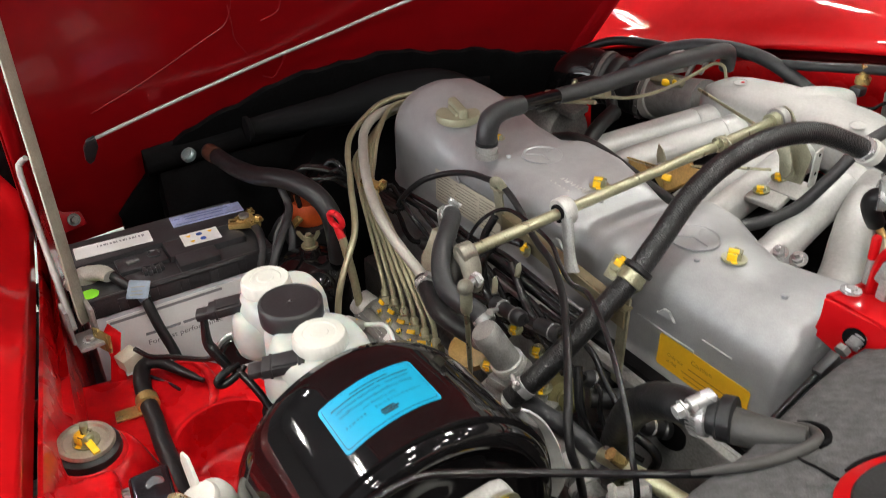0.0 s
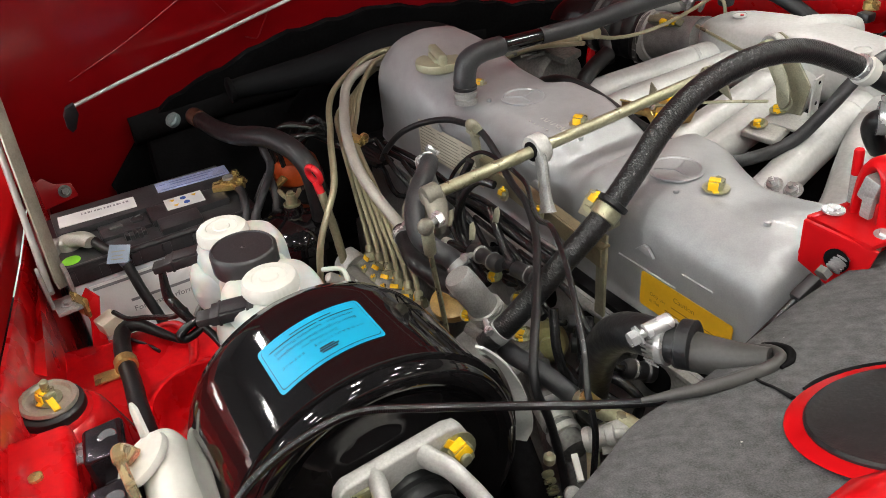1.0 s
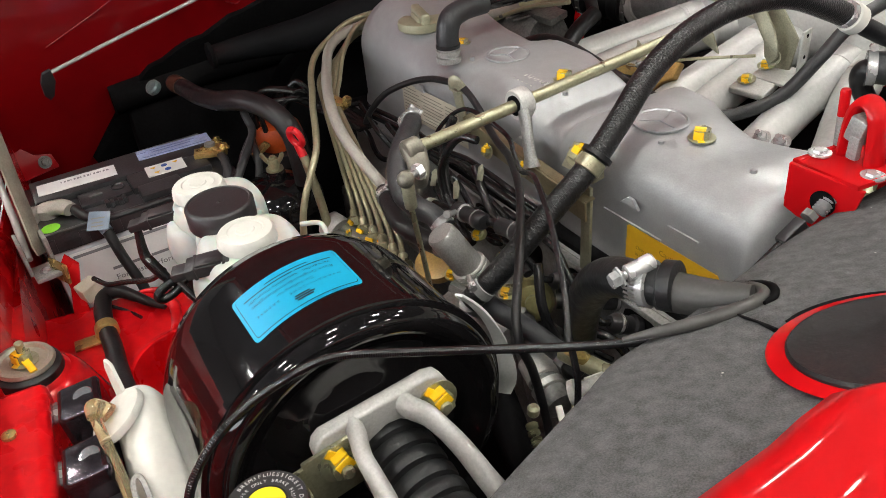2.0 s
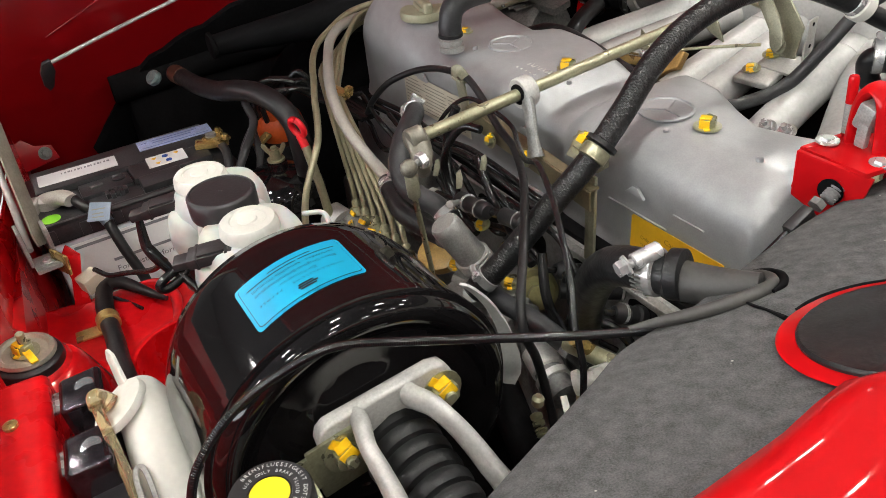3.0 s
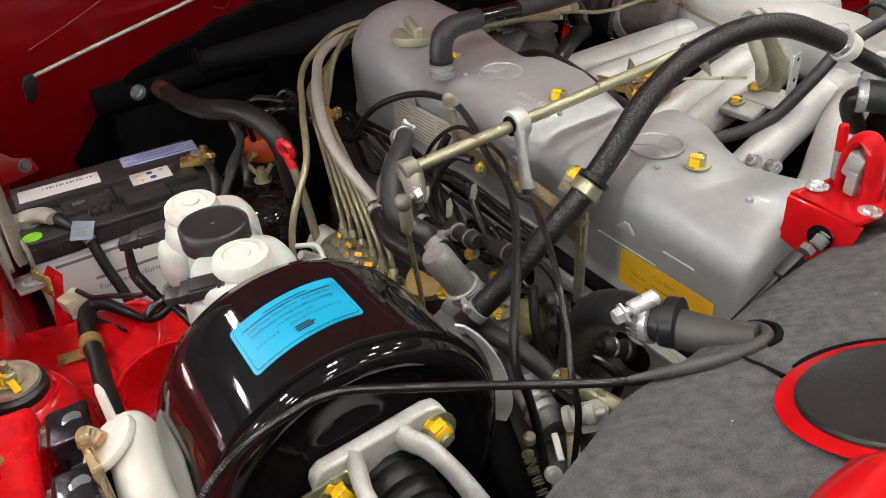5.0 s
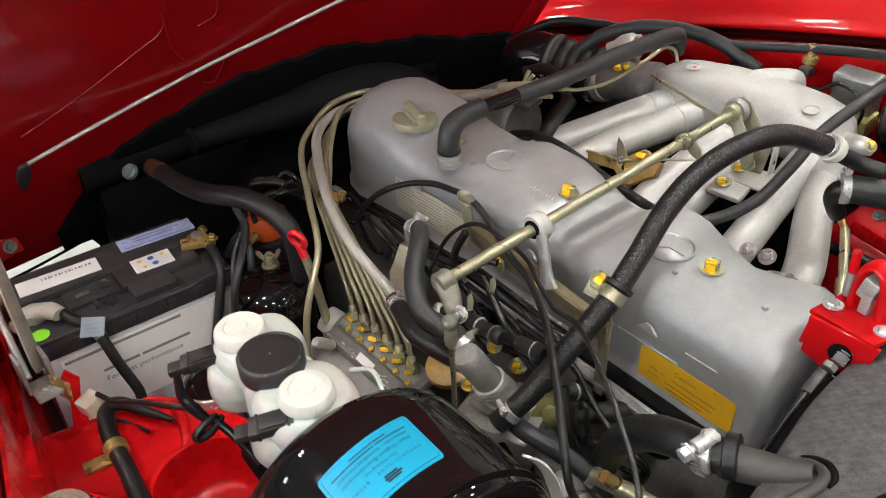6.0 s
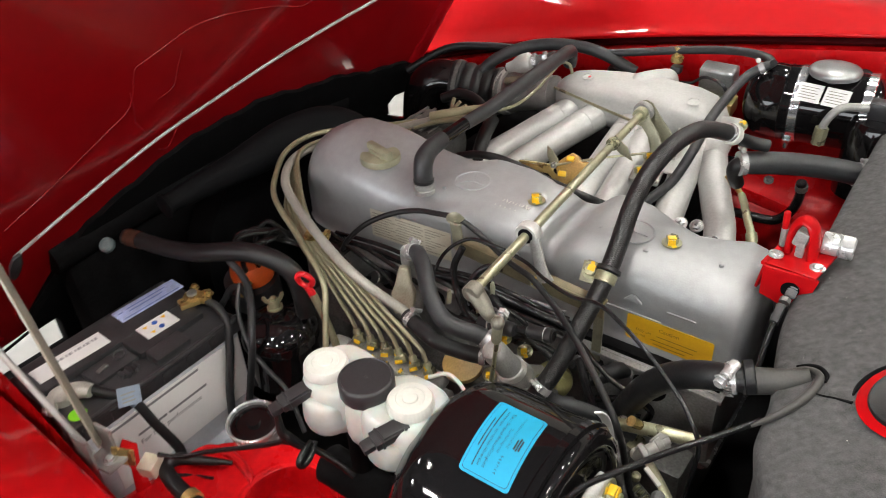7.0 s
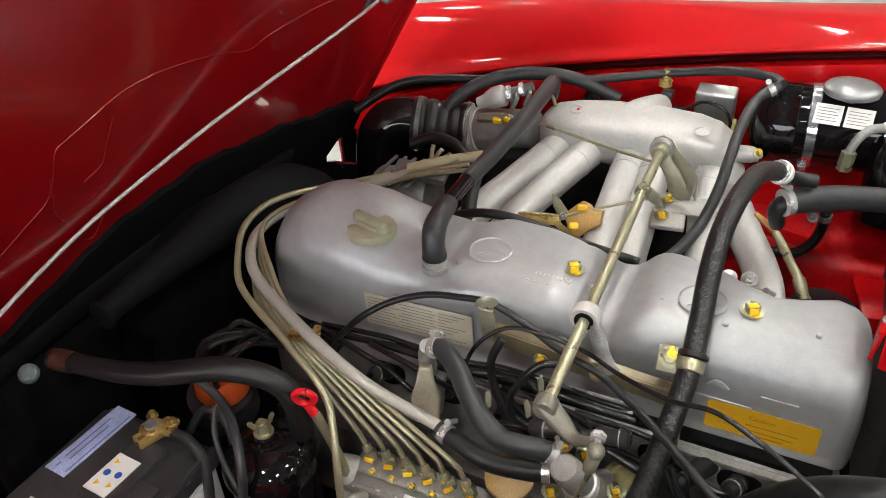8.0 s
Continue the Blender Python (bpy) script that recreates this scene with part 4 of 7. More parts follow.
hose("coolant_hose", [(0.175, 0.115, 0.815), (0.20, 0.19, 0.802), (0.222, 0.255, 0.815), (0.236, 0.300, 0.855), (0.240, 0.350, 0.890), (0.242, 0.42, 0.906), (0.252, 0.49, 0.925), (0.282, 0.512, 0.946)], 0.0085, RUBBER_G, "black coolant hose running to the expansion tank", clamps=(0.96,))
fh = hose("heater_hose", [(0.328, 0.252, 0.884), (0.345, 0.265, 0.884), (0.40, 0.305, 0.878), (0.47, 0.35, 0.862), (0.54, 0.38, 0.84)], 0.0180, RUBBER_G, "fat grey-black rubber heater hose", clamps=(0.06, 0.80))
part("elbow", tube([(0.340, 0.261, 0.884), (0.326, 0.253, 0.880), (0.321, 0.255, 0.868), (0.323, 0.262, 0.852), (0.325, 0.272, 0.838)], [0.0120, 0.0125, 0.012, 0.0115, 0.0110], 16), RUBBER, fh, "black rubber elbow")
for kx, kz in ((0.368, 0.850),):
    bolt((kx, 0.285, kz), (0.1, -0.5, 0.8), fh, 0.005, 0.006, mat=DARKAL, mark=False)

# ---- intake manifold ----
mani = thing("intake_manifold", (0.08, 0.3, 0.74), "sandblasted silver intake manifold with six runners", "manifold")
rows = []
for x, hd, hh, cy, cz in ((-0.088, 0.022, 0.018, 0.448, 0.842), (-0.084, 0.036, 0.030, 0.448, 0.842), (-0.07, 0.046, 0.038, 0.450, 0.842), (-0.04, 0.052, 0.043, 0.455, 0.842), (0.02, 0.058, 0.046, 0.462, 0.843), (0.10, 0.060, 0.047, 0.466, 0.843), (0.17, 0.059, 0.046, 0.464, 0.841), (0.205, 0.055, 0.043, 0.460, 0.838), (0.225, 0.046, 0.037, 0.456, 0.834), (0.236, 0.034, 0.028, 0.453, 0.830), (0.240, 0.018, 0.016, 0.452, 0.829)):
    row = []
    for a in np.arange(32) * math.pi / 16:
        ca, sa = math.cos(a), math.sin(a)
        row.append((x, cy + hd * math.copysign(abs(ca) ** 0.62, ca), cz + hh * math.copysign(abs(sa) ** 0.62, sa)))
    rows.append(row)
part("plenum", skin(rows, closed=True, ends=True), MANI, mani, angle=60)
part("cast_ring", lathe([(0.012, 0), (0.0125, 0.001), (0.0105, 0.0015), (0.010, 0.0005)], (-0.028, 0.436, 0.8875), (0, -0.15, 1), 28), MANI, mani)
part("cast_ring", lathe([(0.012, 0), (0.0125, 0.001), (0.0105, 0.0015), (0.010, 0.0005)], (0.185, 0.43, 0.885), (0, -0.2, 1), 28), MANI, mani)
part("side_boss", tube([(0.225, 0.45, 0.845), (0.26, 0.452, 0.848), (0.275, 0.452, 0.848)], [0.016, 0.014, 0.010], 14), MANI, mani)
bolt((0.272, 0.448, 0.853), (0.6, -0.4, 0.6), mani, 0.006, 0.006)
part("hump", tube([(0.055, 0.44, 0.85), (0.065, 0.485, 0.862), (0.085, 0.53, 0.866), (0.095, 0.552, 0.866)], [0.03, 0.034, 0.026, 0.02], 20), MANI, mani)
for x0, x1, z0 in ((-0.045, -0.135, 0.822), (0.008, -0.070, 0.822), (0.078, 0.088, 0.82), (0.122, 0.140, 0.82), (0.205, 0.245, 0.815), (0.228, 0.345, 0.81)):
    xm = (x0 + x1) / 2
    R_ = [(x0, 0.45, z0), (x0 + 0.12 * (x1 - x0), 0.395, z0 - 0.003), (xm, 0.30, z0 - 0.020), (x1 - 0.12 * (x1 - x0), 0.205, z0 - 0.042), (x1, 0.105, z0 - 0.082)]
    rn_ = part("runner", tube(R_, [0.031, 0.0275, 0.0255, 0.0250, 0.0265], 24), MANI, mani)
    part("runner_bead", lathe([(0.0262, -0.004), (0.0278, -0.002), (0.0278, 0.002), (0.0262, 0.004)], *on_path(R_, 0.28), 26), MANI, rn_)
clamp(mani, (0.318, 0.175, 0.768), (0.3, -0.85, -0.4), 0.0235)
clamp(mani, (0.247, 0.165, 0.768), (0.2, -0.85, -0.4), 0.0235)
part("red_dot", lathe([(0.003, 0), (0.0028, 0.0008)], (-0.024, 0.436, 0.8888), (0, -0.15, 1), 14), REDP, mani)
br2 = part("linkage_bracket", add_up(block((0.050, 0.036, 0.010), (0.176, 0.264, 0.812), (14, 0, 8), 0.003, 3), block((0.066, 0.040, 0.005), (0.192, 0.296, 0.824), (14, 0, 4), 0.002)), RAWL, mani, "alloy linkage bracket")
flat = facing((0.148, 0.304, 0.913), (0, -1, 0), (0, 0, 1))
part("upright", prism([(-0.017, -0.004), (-0.013, 0.012), (0.0, 0.018), (0.012, 0.013), (0.024, -0.003), (0.040, -0.021), (0.048, -0.030), (0.056, -0.040), (0.050, -0.082), (0.020, -0.085), (0.010, -0.05), (-0.006, -0.022)], 0.0035, flat, 0.001), OLIVE, br2, "dull olive upright plate")
part("flange", block((0.003, 0.024, 0.058), (0.203, 0.318, 0.852), (0, 0, 12), 0.001), RAWL, br2)
for hz in (0.874, 0.846):
    part("hole", lathe([(0.0026, 0), (0.0026, 0.0006), (0.0, 0.0006)], (0.2045, 0.318, hz), (1, 0.2, 0), 14), VOID, br2)
part("bearing_ring", lathe([(0.0085, 0.0), (0.0165, 0.0), (0.0175, 0.002), (0.0175, 0.010), (0.0160, 0.012), (0.0085, 0.011)], (0.149, 0.296, 0.9145), (0, -1, -0.05), 28), RAW, br2)
bolt((0.166, 0.262, 0.820), (0, -0.2, 1), mani, 0.0075, 0.006)
bolt((0.166, 0.298, 0.830), (0, -0.2, 1), mani, 0.0075, 0.006)
part("bell_crank", prism([(-0.014, 0.002), (-0.004, 0.014), (0.009, 0.010), (0.017, -0.008), (0.032, -0.026), (0.041, -0.043), (0.045, -0.058), (0.037, -0.068), (0.028, -0.062), (0.022, -0.043), (0.004, -0.020)], 0.004, facing((0.150, 0.283, 0.912), (0.1, -1, 0.15), (0, 0, 1)), 0.0012), OLIVE, mani)
bolt((0.187, 0.281, 0.851), (0.1, -1, 0.15), mani, 0.0065, 0.006, mat=OLIVE, mark=False)
BRONZE = paint("bronze_chromate", (0.42, 0.26, 0.085), 0.38, metal=0.5, vary=(50, 0.3), rvar=0.1)
crank = part("throttle_crank", prism([(-0.026, 0.006), (-0.010, 0.022), (0.000, 0.030), (0.012, 0.026), (0.018, 0.018), (0.033, 0.020), (0.031, -0.003), (0.016, -0.012), (0.003, -0.024), (-0.005, -0.030), (-0.013, -0.020), (-0.020, -0.008)], 0.014, facing((0.056, 0.219, 0.810), (0.1, -0.85, 0.5), (0, 0, 1)), 0.003, 3), BRONZE, mani, "bronze throttle crank")
part("crank_boss", lathe([(0.010, 0), (0.012, 0.001), (0.012, 0.005), (0.007, 0.006), (0.007, 0.010), (0.0, 0.011)], (0.050, 0.208, 0.804), (0.1, -0.85, 0.5), 24), GOLD, crank)
part("paint_dab", add_up(block((0.014, 0.010, 0.004), (0.050, 0.198, 0.811), (55, 0, 20), 0.0018), block((0.014, 0.010, 0.005), (0.058, 0.212, 0.836), (30, 0, 10), 0.002)), DAB, crank, "dab of yellow marking paint")
part("lever_arm", add_up(block((0.070, 0.004, 0.013), (-0.010, 0.212, 0.799), (-28, -6, 3), 0.0015), block((0.066, 0.012, 0.003), (-0.012, 0.217, 0.8065), (-20, -6, 3), 0.001), block((0.040, 0.004, 0.010), (0.034, 0.208, 0.792), (-20, 38, 0), 0.0015)), GOLD, crank, "gold chromate lever arm")
part("fan_plate", prism([(-0.026, 0.026), (-0.012, 0.021), (0.003, 0.008), (0.009, -0.002), (0.002, -0.008), (-0.010, -0.004), (-0.021, 0.008)], 0.0025, facing((0.032, 0.210, 0.820), (-0.15, -0.95, 0.3), (0, 0, 1)), 0.0008), OLIVE, crank, "olive fan-shaped plate")
part("pivot_nut", lathe([(0.006, 0), (0.006, 0.005), (0.003, 0.006), (0.003, 0.009)], (0.031, 0.206, 0.819), (-0.15, -0.95, 0.3), 6), STEEL, crank)
part("lever_link", tube([(-0.08, 0.40, 0.868), (0.05, 0.35, 0.872), (0.145, 0.30, 0.885)], 0.0028, 8), ZINC, mani)
part("lever_link", tube([(0.034, 0.204, 0.821), (0.10, 0.235, 0.838), (0.17, 0.268, 0.852)], 0.0022, 8), ZINC, mani)

for nx, nz in ((0.2833, 0.816), (0.309, 0.820)):
    fn = part("flange_stud", lathe([(0.0075, 0), (0.0075, 0.006), (0.0035, 0.0065), (0.0035, 0.013)], (nx, 0.148, nz), (0, -0.55, 0.8), 6), STEEL, mani)
    part("washer", lathe([(0.011, -0.0015), (0.011, 0.0), (0.0, 0.0)], (nx, 0.148, nz), (0, -0.55, 0.8), 18), RAW, fn)

# throttle body with ribbed rubber sleeve
tb = thing("air_throttle", (-0.2, 0.46, 0.76), "throttle body with ribbed black rubber sleeve", "throttle body")
SA, SD = Vector((-0.345, 0.43, 0.812)), Vector((0.93, 0.33, -0.12)).normalized()
prof = [(0.044, -0.004), (0.050, -0.003), (0.0515, 0.002), (0.0515, 0.016), (0.0495, 0.020)]
for k, r in enumerate((0.0500, 0.0495, 0.0500)):
    prof += [(r - 0.0035, 0.022 + 0.022 * k), (r - 0.0005, 0.027 + 0.022 * k), (r, 0.033 + 0.022 * k), (r - 0.0008, 0.039 + 0.022 * k), (r - 0.0035, 0.0425 + 0.022 * k)]
prof += [(0.0495, 0.090), (0.0505, 0.094), (0.0505, 0.110), (0.048, 0.112), (0.040, 0.112)]
part("ribbed_sleeve", lathe(prof, SA, SD, 40), RUBBER, tb, "grey-black rubber sleeve with soft folds", 60)
for u in (0.004, 0.097):
    b = part("band", lathe([(0.0516, 0), (0.0524, 0.0005), (0.0524, 0.0085), (0.0516, 0.009)], SA + SD * u, SD, 44), DARKAL, tb, "dark perforated clamp band")
    for a in np.linspace(0.3, 2.6, 8):
        q = SD.orthogonal().normalized()
        q = Matrix.Rotation(a + 2.3, 4, SD) @ q
        part("slot", block((0.006, 0.0015, 0.003), SA + SD * (u + 0.0045) + q * 0.0524, (math.degrees(math.atan2(q.z, q.y)) - 90, 0, 19), 0), STEEL, b)
part("air_tube", tube([SA + SD * 0.004, SA - SD * 0.025, (-0.392, 0.410, 0.806), (-0.408, 0.400, 0.775), (-0.415, 0.395, 0.70)], [0.0475, 0.048, 0.0475, 0.046, 0.045], 30), BLACK, tb, "glossy black enamelled air tube", 60)
TBA, TBD = Vector((-0.245, 0.465, 0.80)), Vector((0.96, -0.06, 0.2)).normalized()
part("flange", lathe([(0.040, 0), (0.0475, 0.002), (0.0490, 0.006), (0.0490, 0.014), (0.0455, 0.018), (0.0455, 0.024), (0.038, 0.028)], TBA + TBD * 0.004, TBD, 36), RAWL, tb, "pale cast flange", 50)
part("housing", lathe([(0.040, 0.02), (0.043, 0.034), (0.040, 0.045), (0.036, 0.09), (0.036, 0.14)], TBA, TBD, 30), RAW, tb)
part("cover_plate", add_up(block((0.066, 0.050, 0.014), (-0.175, 0.440, 0.842), (-34, -10, 0), 0.005, 3), block((0.040, 0.030, 0.010), (-0.178, 0.434, 0.851), (-34, -10, 0), 0.004, 3)), OLIVE, tb)
valve = part("valve", lathe([(0.0, 0.0), (0.007, 0.001), (0.0105, 0.002), (0.0115, 0.010), (0.0125, 0.016), (0.0185, 0.030), (0.0200, 0.036), (0.0200, 0.052), (0.0175, 0.056), (0.011, 0.058), (0.011, 0.068)], (-0.222, 0.452, 0.862), (0.86, 0.2, 0.34), 28), RAWL, tb, "pale alloy valve")
part("end_bore", lathe([(0.0065, 0), (0.0065, 0.0015), (0.0, 0.0015)], Vector((-0.222, 0.452, 0.862)) - Vector((0.86, 0.2, 0.34)).normalized() * 0.001, (-0.86, -0.2, -0.34), 18), VOID, valve)
for u, r in ((0.060, 0.0150), (0.084, 0.0125)):
    part("union_nut", lathe([(r - 0.003, 0), (r, 0.001), (r, 0.009), (r - 0.003, 0.010)], Vector((-0.222, 0.452, 0.862)) + Vector((0.86, 0.2, 0.34)).normalized() * u, (0.86, 0.2, 0.34), 6), STEEL, valve)
part("union_pipe", tube([(-0.166, 0.466, 0.884), (-0.142, 0.472, 0.892), (-0.122, 0.478, 0.900)], [0.010, 0.0095, 0.0095], 14), DARKAL, valve)
part("valve_lever", add_up(block((0.007, 0.024, 0.030), (-0.150, 0.458, 0.876), (16, 20, 26), 0.002), block((0.007, 0.012, 0.030), (-0.128, 0.464, 0.882), (10, 20, 26), 0.002)), RAW, tb)
part("yellow_seal", add_up(block((0.016, 0.010, 0.012), (-0.168, 0.418, 0.851), (20, 0, 20), 0.004, 3), block((0.010, 0.008, 0.010), (-0.150, 0.420, 0.856), (10, 20, 0), 0.003, 3)), DAB, tb, "dab of yellow marking paint")
hose("vacuum_hose", [(-0.305, 0.42, 0.775), (-0.295, 0.43, 0.82), (-0.262, 0.465, 0.868), (-0.205, 0.51, 0.893), (-0.13, 0.54, 0.900), (-0.06, 0.56, 0.888), (0.01, 0.575, 0.855)], 0.0125, RUBBER_G, "black rubber vacuum hose arching behind the manifold")
hose("overflow_hose", [(-0.075, 0.56, 0.885), (0.0, 0.575, 0.896), (0.10, 0.585, 0.915), (0.20, 0.575, 0.935), (0.262, 0.545, 0.945), (0.285, 0.52, 0.945)], 0.008, RUBBER_G, "long thin black hose along the inner wing")
hose("breather_tail", [(-0.50, 0.46, 0.80), (-0.42, 0.51, 0.85), (-0.33, 0.54, 0.862), (-0.24, 0.555, 0.865)], 0.009, RUBBER, "black rubber hose at the front of the bay")

# ---- expansion tank and far-side fittings ----
tank = thing("expansion_tank", (0.34, 0.53, 0.78), "black enamelled expansion tank with chrome straps", "tank")
TA, TD = Vector((0.243, 0.541, 0.868)), Vector((0.985, 0.06, 0.03)).normalized()
part("shell", lathe([(0.0, 0), (0.034, 0.004), (0.054, 0.014), (0.064, 0.030), (0.067, 0.050), (0.067, 0.070), (0.0685, 0.072), (0.067, 0.074), (0.067, 0.190), (0.063, 0.212), (0.050, 0.228), (0.030, 0.236), (0.0, 0.238)], TA, TD, 48), BLACK, tank)
for a in (0.088, 0.196):
    b = part("strap", lathe([(0.0672, 0), (0.0690, 0.001), (0.0690, 0.015), (0.0672, 0.016)], TA + TD * a, TD, 48), CHROME, tank, "chrome strap")
    part("strap_lug", add_up(block((0.013, 0.010, 0.016), TA + TD * (a + 0.008) + Vector((0, -0.050, -0.052)), (35, 0, 3), 0.002), lathe([(0.004, 0), (0.004, 0.022)], TA + TD * (a + 0.008) + Vector((0, -0.048, -0.066)), (0, -0.2, 1), 10)), CHROME, b)
part("neck", lathe([(0.022, 0), (0.022, 0.02)], (0.385, 0.537, 0.926), n=24), CHROME, tank)
part("cap", lathe([(0.036, -0.004), (0.0405, -0.002), (0.042, 0.002), (0.042, 0.006), (0.0395, 0.0095), (0.030, 0.0125), (0.016, 0.0145), (0.0, 0.015)], (0.385, 0.535, 0.9415), n=48), paint("dull_zinc_cap", (0.34, 0.355, 0.36), 0.28, metal=0.65, vary=(45, 0.15), bumpy=(60, 0.05)), tank, "bright metal pressure cap")
ml = facing((0.381, 0.4935, 0.9155), (-0.04, -0.72, 0.69), (0, 0, 1))
for dx in (-0.0215, 0.0225):
    st_ = part("sticker", prism([(dx - 0.0200, -0.0165), (dx + 0.0195, -0.0165), (dx + 0.0195, 0.0165), (dx - 0.0200, 0.0165)], 0.001, ml @ Matrix.Translation((0, 0, 0.0008))), LABELW, tank, "white paper sticker")
    bars([(dx - 0.016, 0.009 - 0.005 * q, 0.030 - 0.004 * (q % 2)) for q in range(5)], ml @ Matrix.Translation((0, 0, 0.0022)), st_, GREYINK, h=0.0012)
relay = thing("relay", (0.185, 0.575, 0.82), "grey metal relay with yellowish base on the inner wing", "relay")
part("housing", block((0.066, 0.036, 0.068), (0.182, 0.568, 0.872), (12, 0, 0), 0.005, 3), paint("dull_tin", (0.30, 0.31, 0.31), 0.3, metal=0.6, vary=(40, 0.2)), relay)
part("base", block((0.074, 0.040, 0.030), (0.184, 0.563, 0.830), (12, 0, 0), 0.003), paint("relay_base", (0.45, 0.42, 0.16), 0.5), relay)
part("lead", tube([(0.10, 0.555, 0.862), (0.135, 0.548, 0.868), (0.165, 0.535, 0.890), (0.200, 0.528, 0.886), (0.215, 0.530, 0.862), (0.210, 0.535, 0.835)], 0.003, 8), WIRE, relay)
sw = thing("temperature_switch", (0.10, 0.57, 0.90), "small brass temperature switch on the wing", "switch")
part("body", lathe([(0.012, 0), (0.012, 0.01), (0.008, 0.012), (0.008, 0.03)], (0.09, 0.585, 0.89), n=16), GOLD, sw)
part("terminal", block((0.02, 0.02, 0.014), (0.10, 0.56, 0.885), bevel=0.003), BLACKP, sw)
for gx in (-0.05, 0.26, 0.42):
    yy, zz = lip(gx, 1)
    solo("grommet", lathe([(0.016, 0), (0.016, 0.004), (0.01, 0.012), (0.0, 0.013)], (gx, yy - 0.012, zz - 0.075), (0, -1, 0), 20), RUBBER, "black rubber grommet in the inner wing", "grommet", "grommets in the inner wing")
dry = thing("receiver_drier", (0.47, 0.49, 0.74), "black canister with brass pipe fittings", "canister")
part("canister", lathe([(0.045, 0), (0.045, 0.12), (0.038, 0.135), (0.0, 0.14)], (0.475, 0.49, 0.76), n=32), BLACK, dry)
part("top_fitting", block((0.04, 0.03, 0.03), (0.475, 0.49, 0.912), bevel=0.006), BLACKP, dry)
part("pipe", tube([(0.455, 0.48, 0.915), (0.42, 0.46, 0.915), (0.402, 0.45, 0.89), (0.398, 0.448, 0.85)], [0.007, 0.007, 0.0065, 0.0065], 12), RAW, dry, "dull alloy pipe")
part("pipe_nut", lathe([(0.011, 0), (0.011, 0.03)], (0.398, 0.448, 0.85), (0.05, 0.02, 1), 6), ZINC, dry)
bh = hose("small_hose", [(0.27, 0.40, 0.705), (0.31, 0.428, 0.690), (0.345, 0.441, 0.684), (0.365, 0.446, 0.688), (0.384, 0.450, 0.712), (0.391, 0.450, 0.745), (0.390, 0.442, 0.775)], 0.0088, WIRE, "glossy black bypass hose looping over the wheel house")
part("end_union", lathe([(0.009, 0), (0.011, 0.001), (0.011, 0.012), (0.009, 0.013)], (0.391, 0.448, 0.757), (0, -0.3, 1), 8), DARKAL, bh)
dt = hose("dipstick_tube", [(0.327, 0.306, 0.800), (0.340, 0.285, 0.794), (0.356, 0.258, 0.784), (0.371, 0.234, 0.775), (0.384, 0.205, 0.752), (0.39, 0.17, 0.715)], [0.0062, 0.0064, 0.0064, 0.0066, 0.0066, 0.0066], ZINC, "zinc dipstick tube beside the manifold", "pipe")
part("collar", lathe([(0.0066, 0), (0.0090, 0.001), (0.0090, 0.013), (0.0084, 0.014), (0.0084, 0.034), (0.0066, 0.035)], (0.369, 0.238, 0.7765), (0.42, -0.75, -0.50), 20), ZINC, dt)
part("guide", tube([(0.327, 0.306, 0.800), (0.312, 0.318, 0.806), (0.292, 0.325, 0.816)], [0.0045, 0.005, 0.0045], 10), BRONZE, dt, "bronze guide rod")

# ---- red linkage bracket by the firewall ----
rb = thing("linkage_bracket", (0.48, 0.0, 0.87), "red painted pedal linkage bracket on the firewall", "bracket")
part("top_plate", block((0.066, 0.075, 0.005), (0.482, 0.002, 0.915), (0, -4, -8), 0.002), RED, rb)
part("front_plate", block((0.004, 0.075, 0.042), (0.4525, 0.006, 0.896), (0, 8, -8), 0.002), RED, rb)
part("side_plate", prism([(-0.032, 0.004), (0.031, 0.004), (0.027, -0.02), (0.0, -0.045), (-0.028, -0.036)], 0.004, facing((0.482, -0.0365, 0.9125), (0.1, -1, 0), (0.06, 0, 1)), 0.001), RED, rb)
for bx, by in ((0.4560, -0.0125), (0.505, -0.016), (0.462, 0.030)):
    bolt((bx, by, 0.918), (0, 0, 1), rb, 0.006, 0.003, mat=STEEL, mark=False, name="screw")
pin = part("pin", lathe([(0.0042, 0), (0.0042, 0.049), (0.0034, 0.051)], (0.4565, 0.011, 0.917), (-0.04, -0.06, 1), 14), RED, rb)
part("worn_shank", lathe([(0.0044, 0), (0.0044, 0.026)], (0.4565, 0.011, 0.919), (-0.04, -0.06, 1), 14), RAW, pin, "worn bare metal shank")
part("hook", tube([(0.4650, 0.006, 0.916), (0.4655, 0.006, 0.944), (0.4695, 0.005, 0.959), (0.4780, 0.003, 0.966), (0.4870, 0.001, 0.961), (0.4920, 0.000, 0.946), (0.4950, 0.000, 0.916)], 0.0052, 12, 6, 1.7), RED, rb, "rounded red latch housing")
part("latch", add_up(block((0.016, 0.014, 0.022), (0.4785, -0.001, 0.944), (0, 12, -8), 0.003), block((0.010, 0.006, 0.020), (0.4800, -0.006, 0.930), (0, 0, -8), 0.002)), RAW, rb, "grey latch tongue")
part("solenoid", lathe([(0.013, 0), (0.0145, 0.002), (0.0145, 0.018), (0.0125, 0.019), (0.0145, 0.021), (0.0145, 0.034), (0.012, 0.036)], (0.498, 0.022, 0.932), (1, 0.1, 0), 22), STEEL, rb)
cb = thing("throttle_cable", (0.48, -0.05, 0.89), "black throttle cable with a bare spring end", "cable")
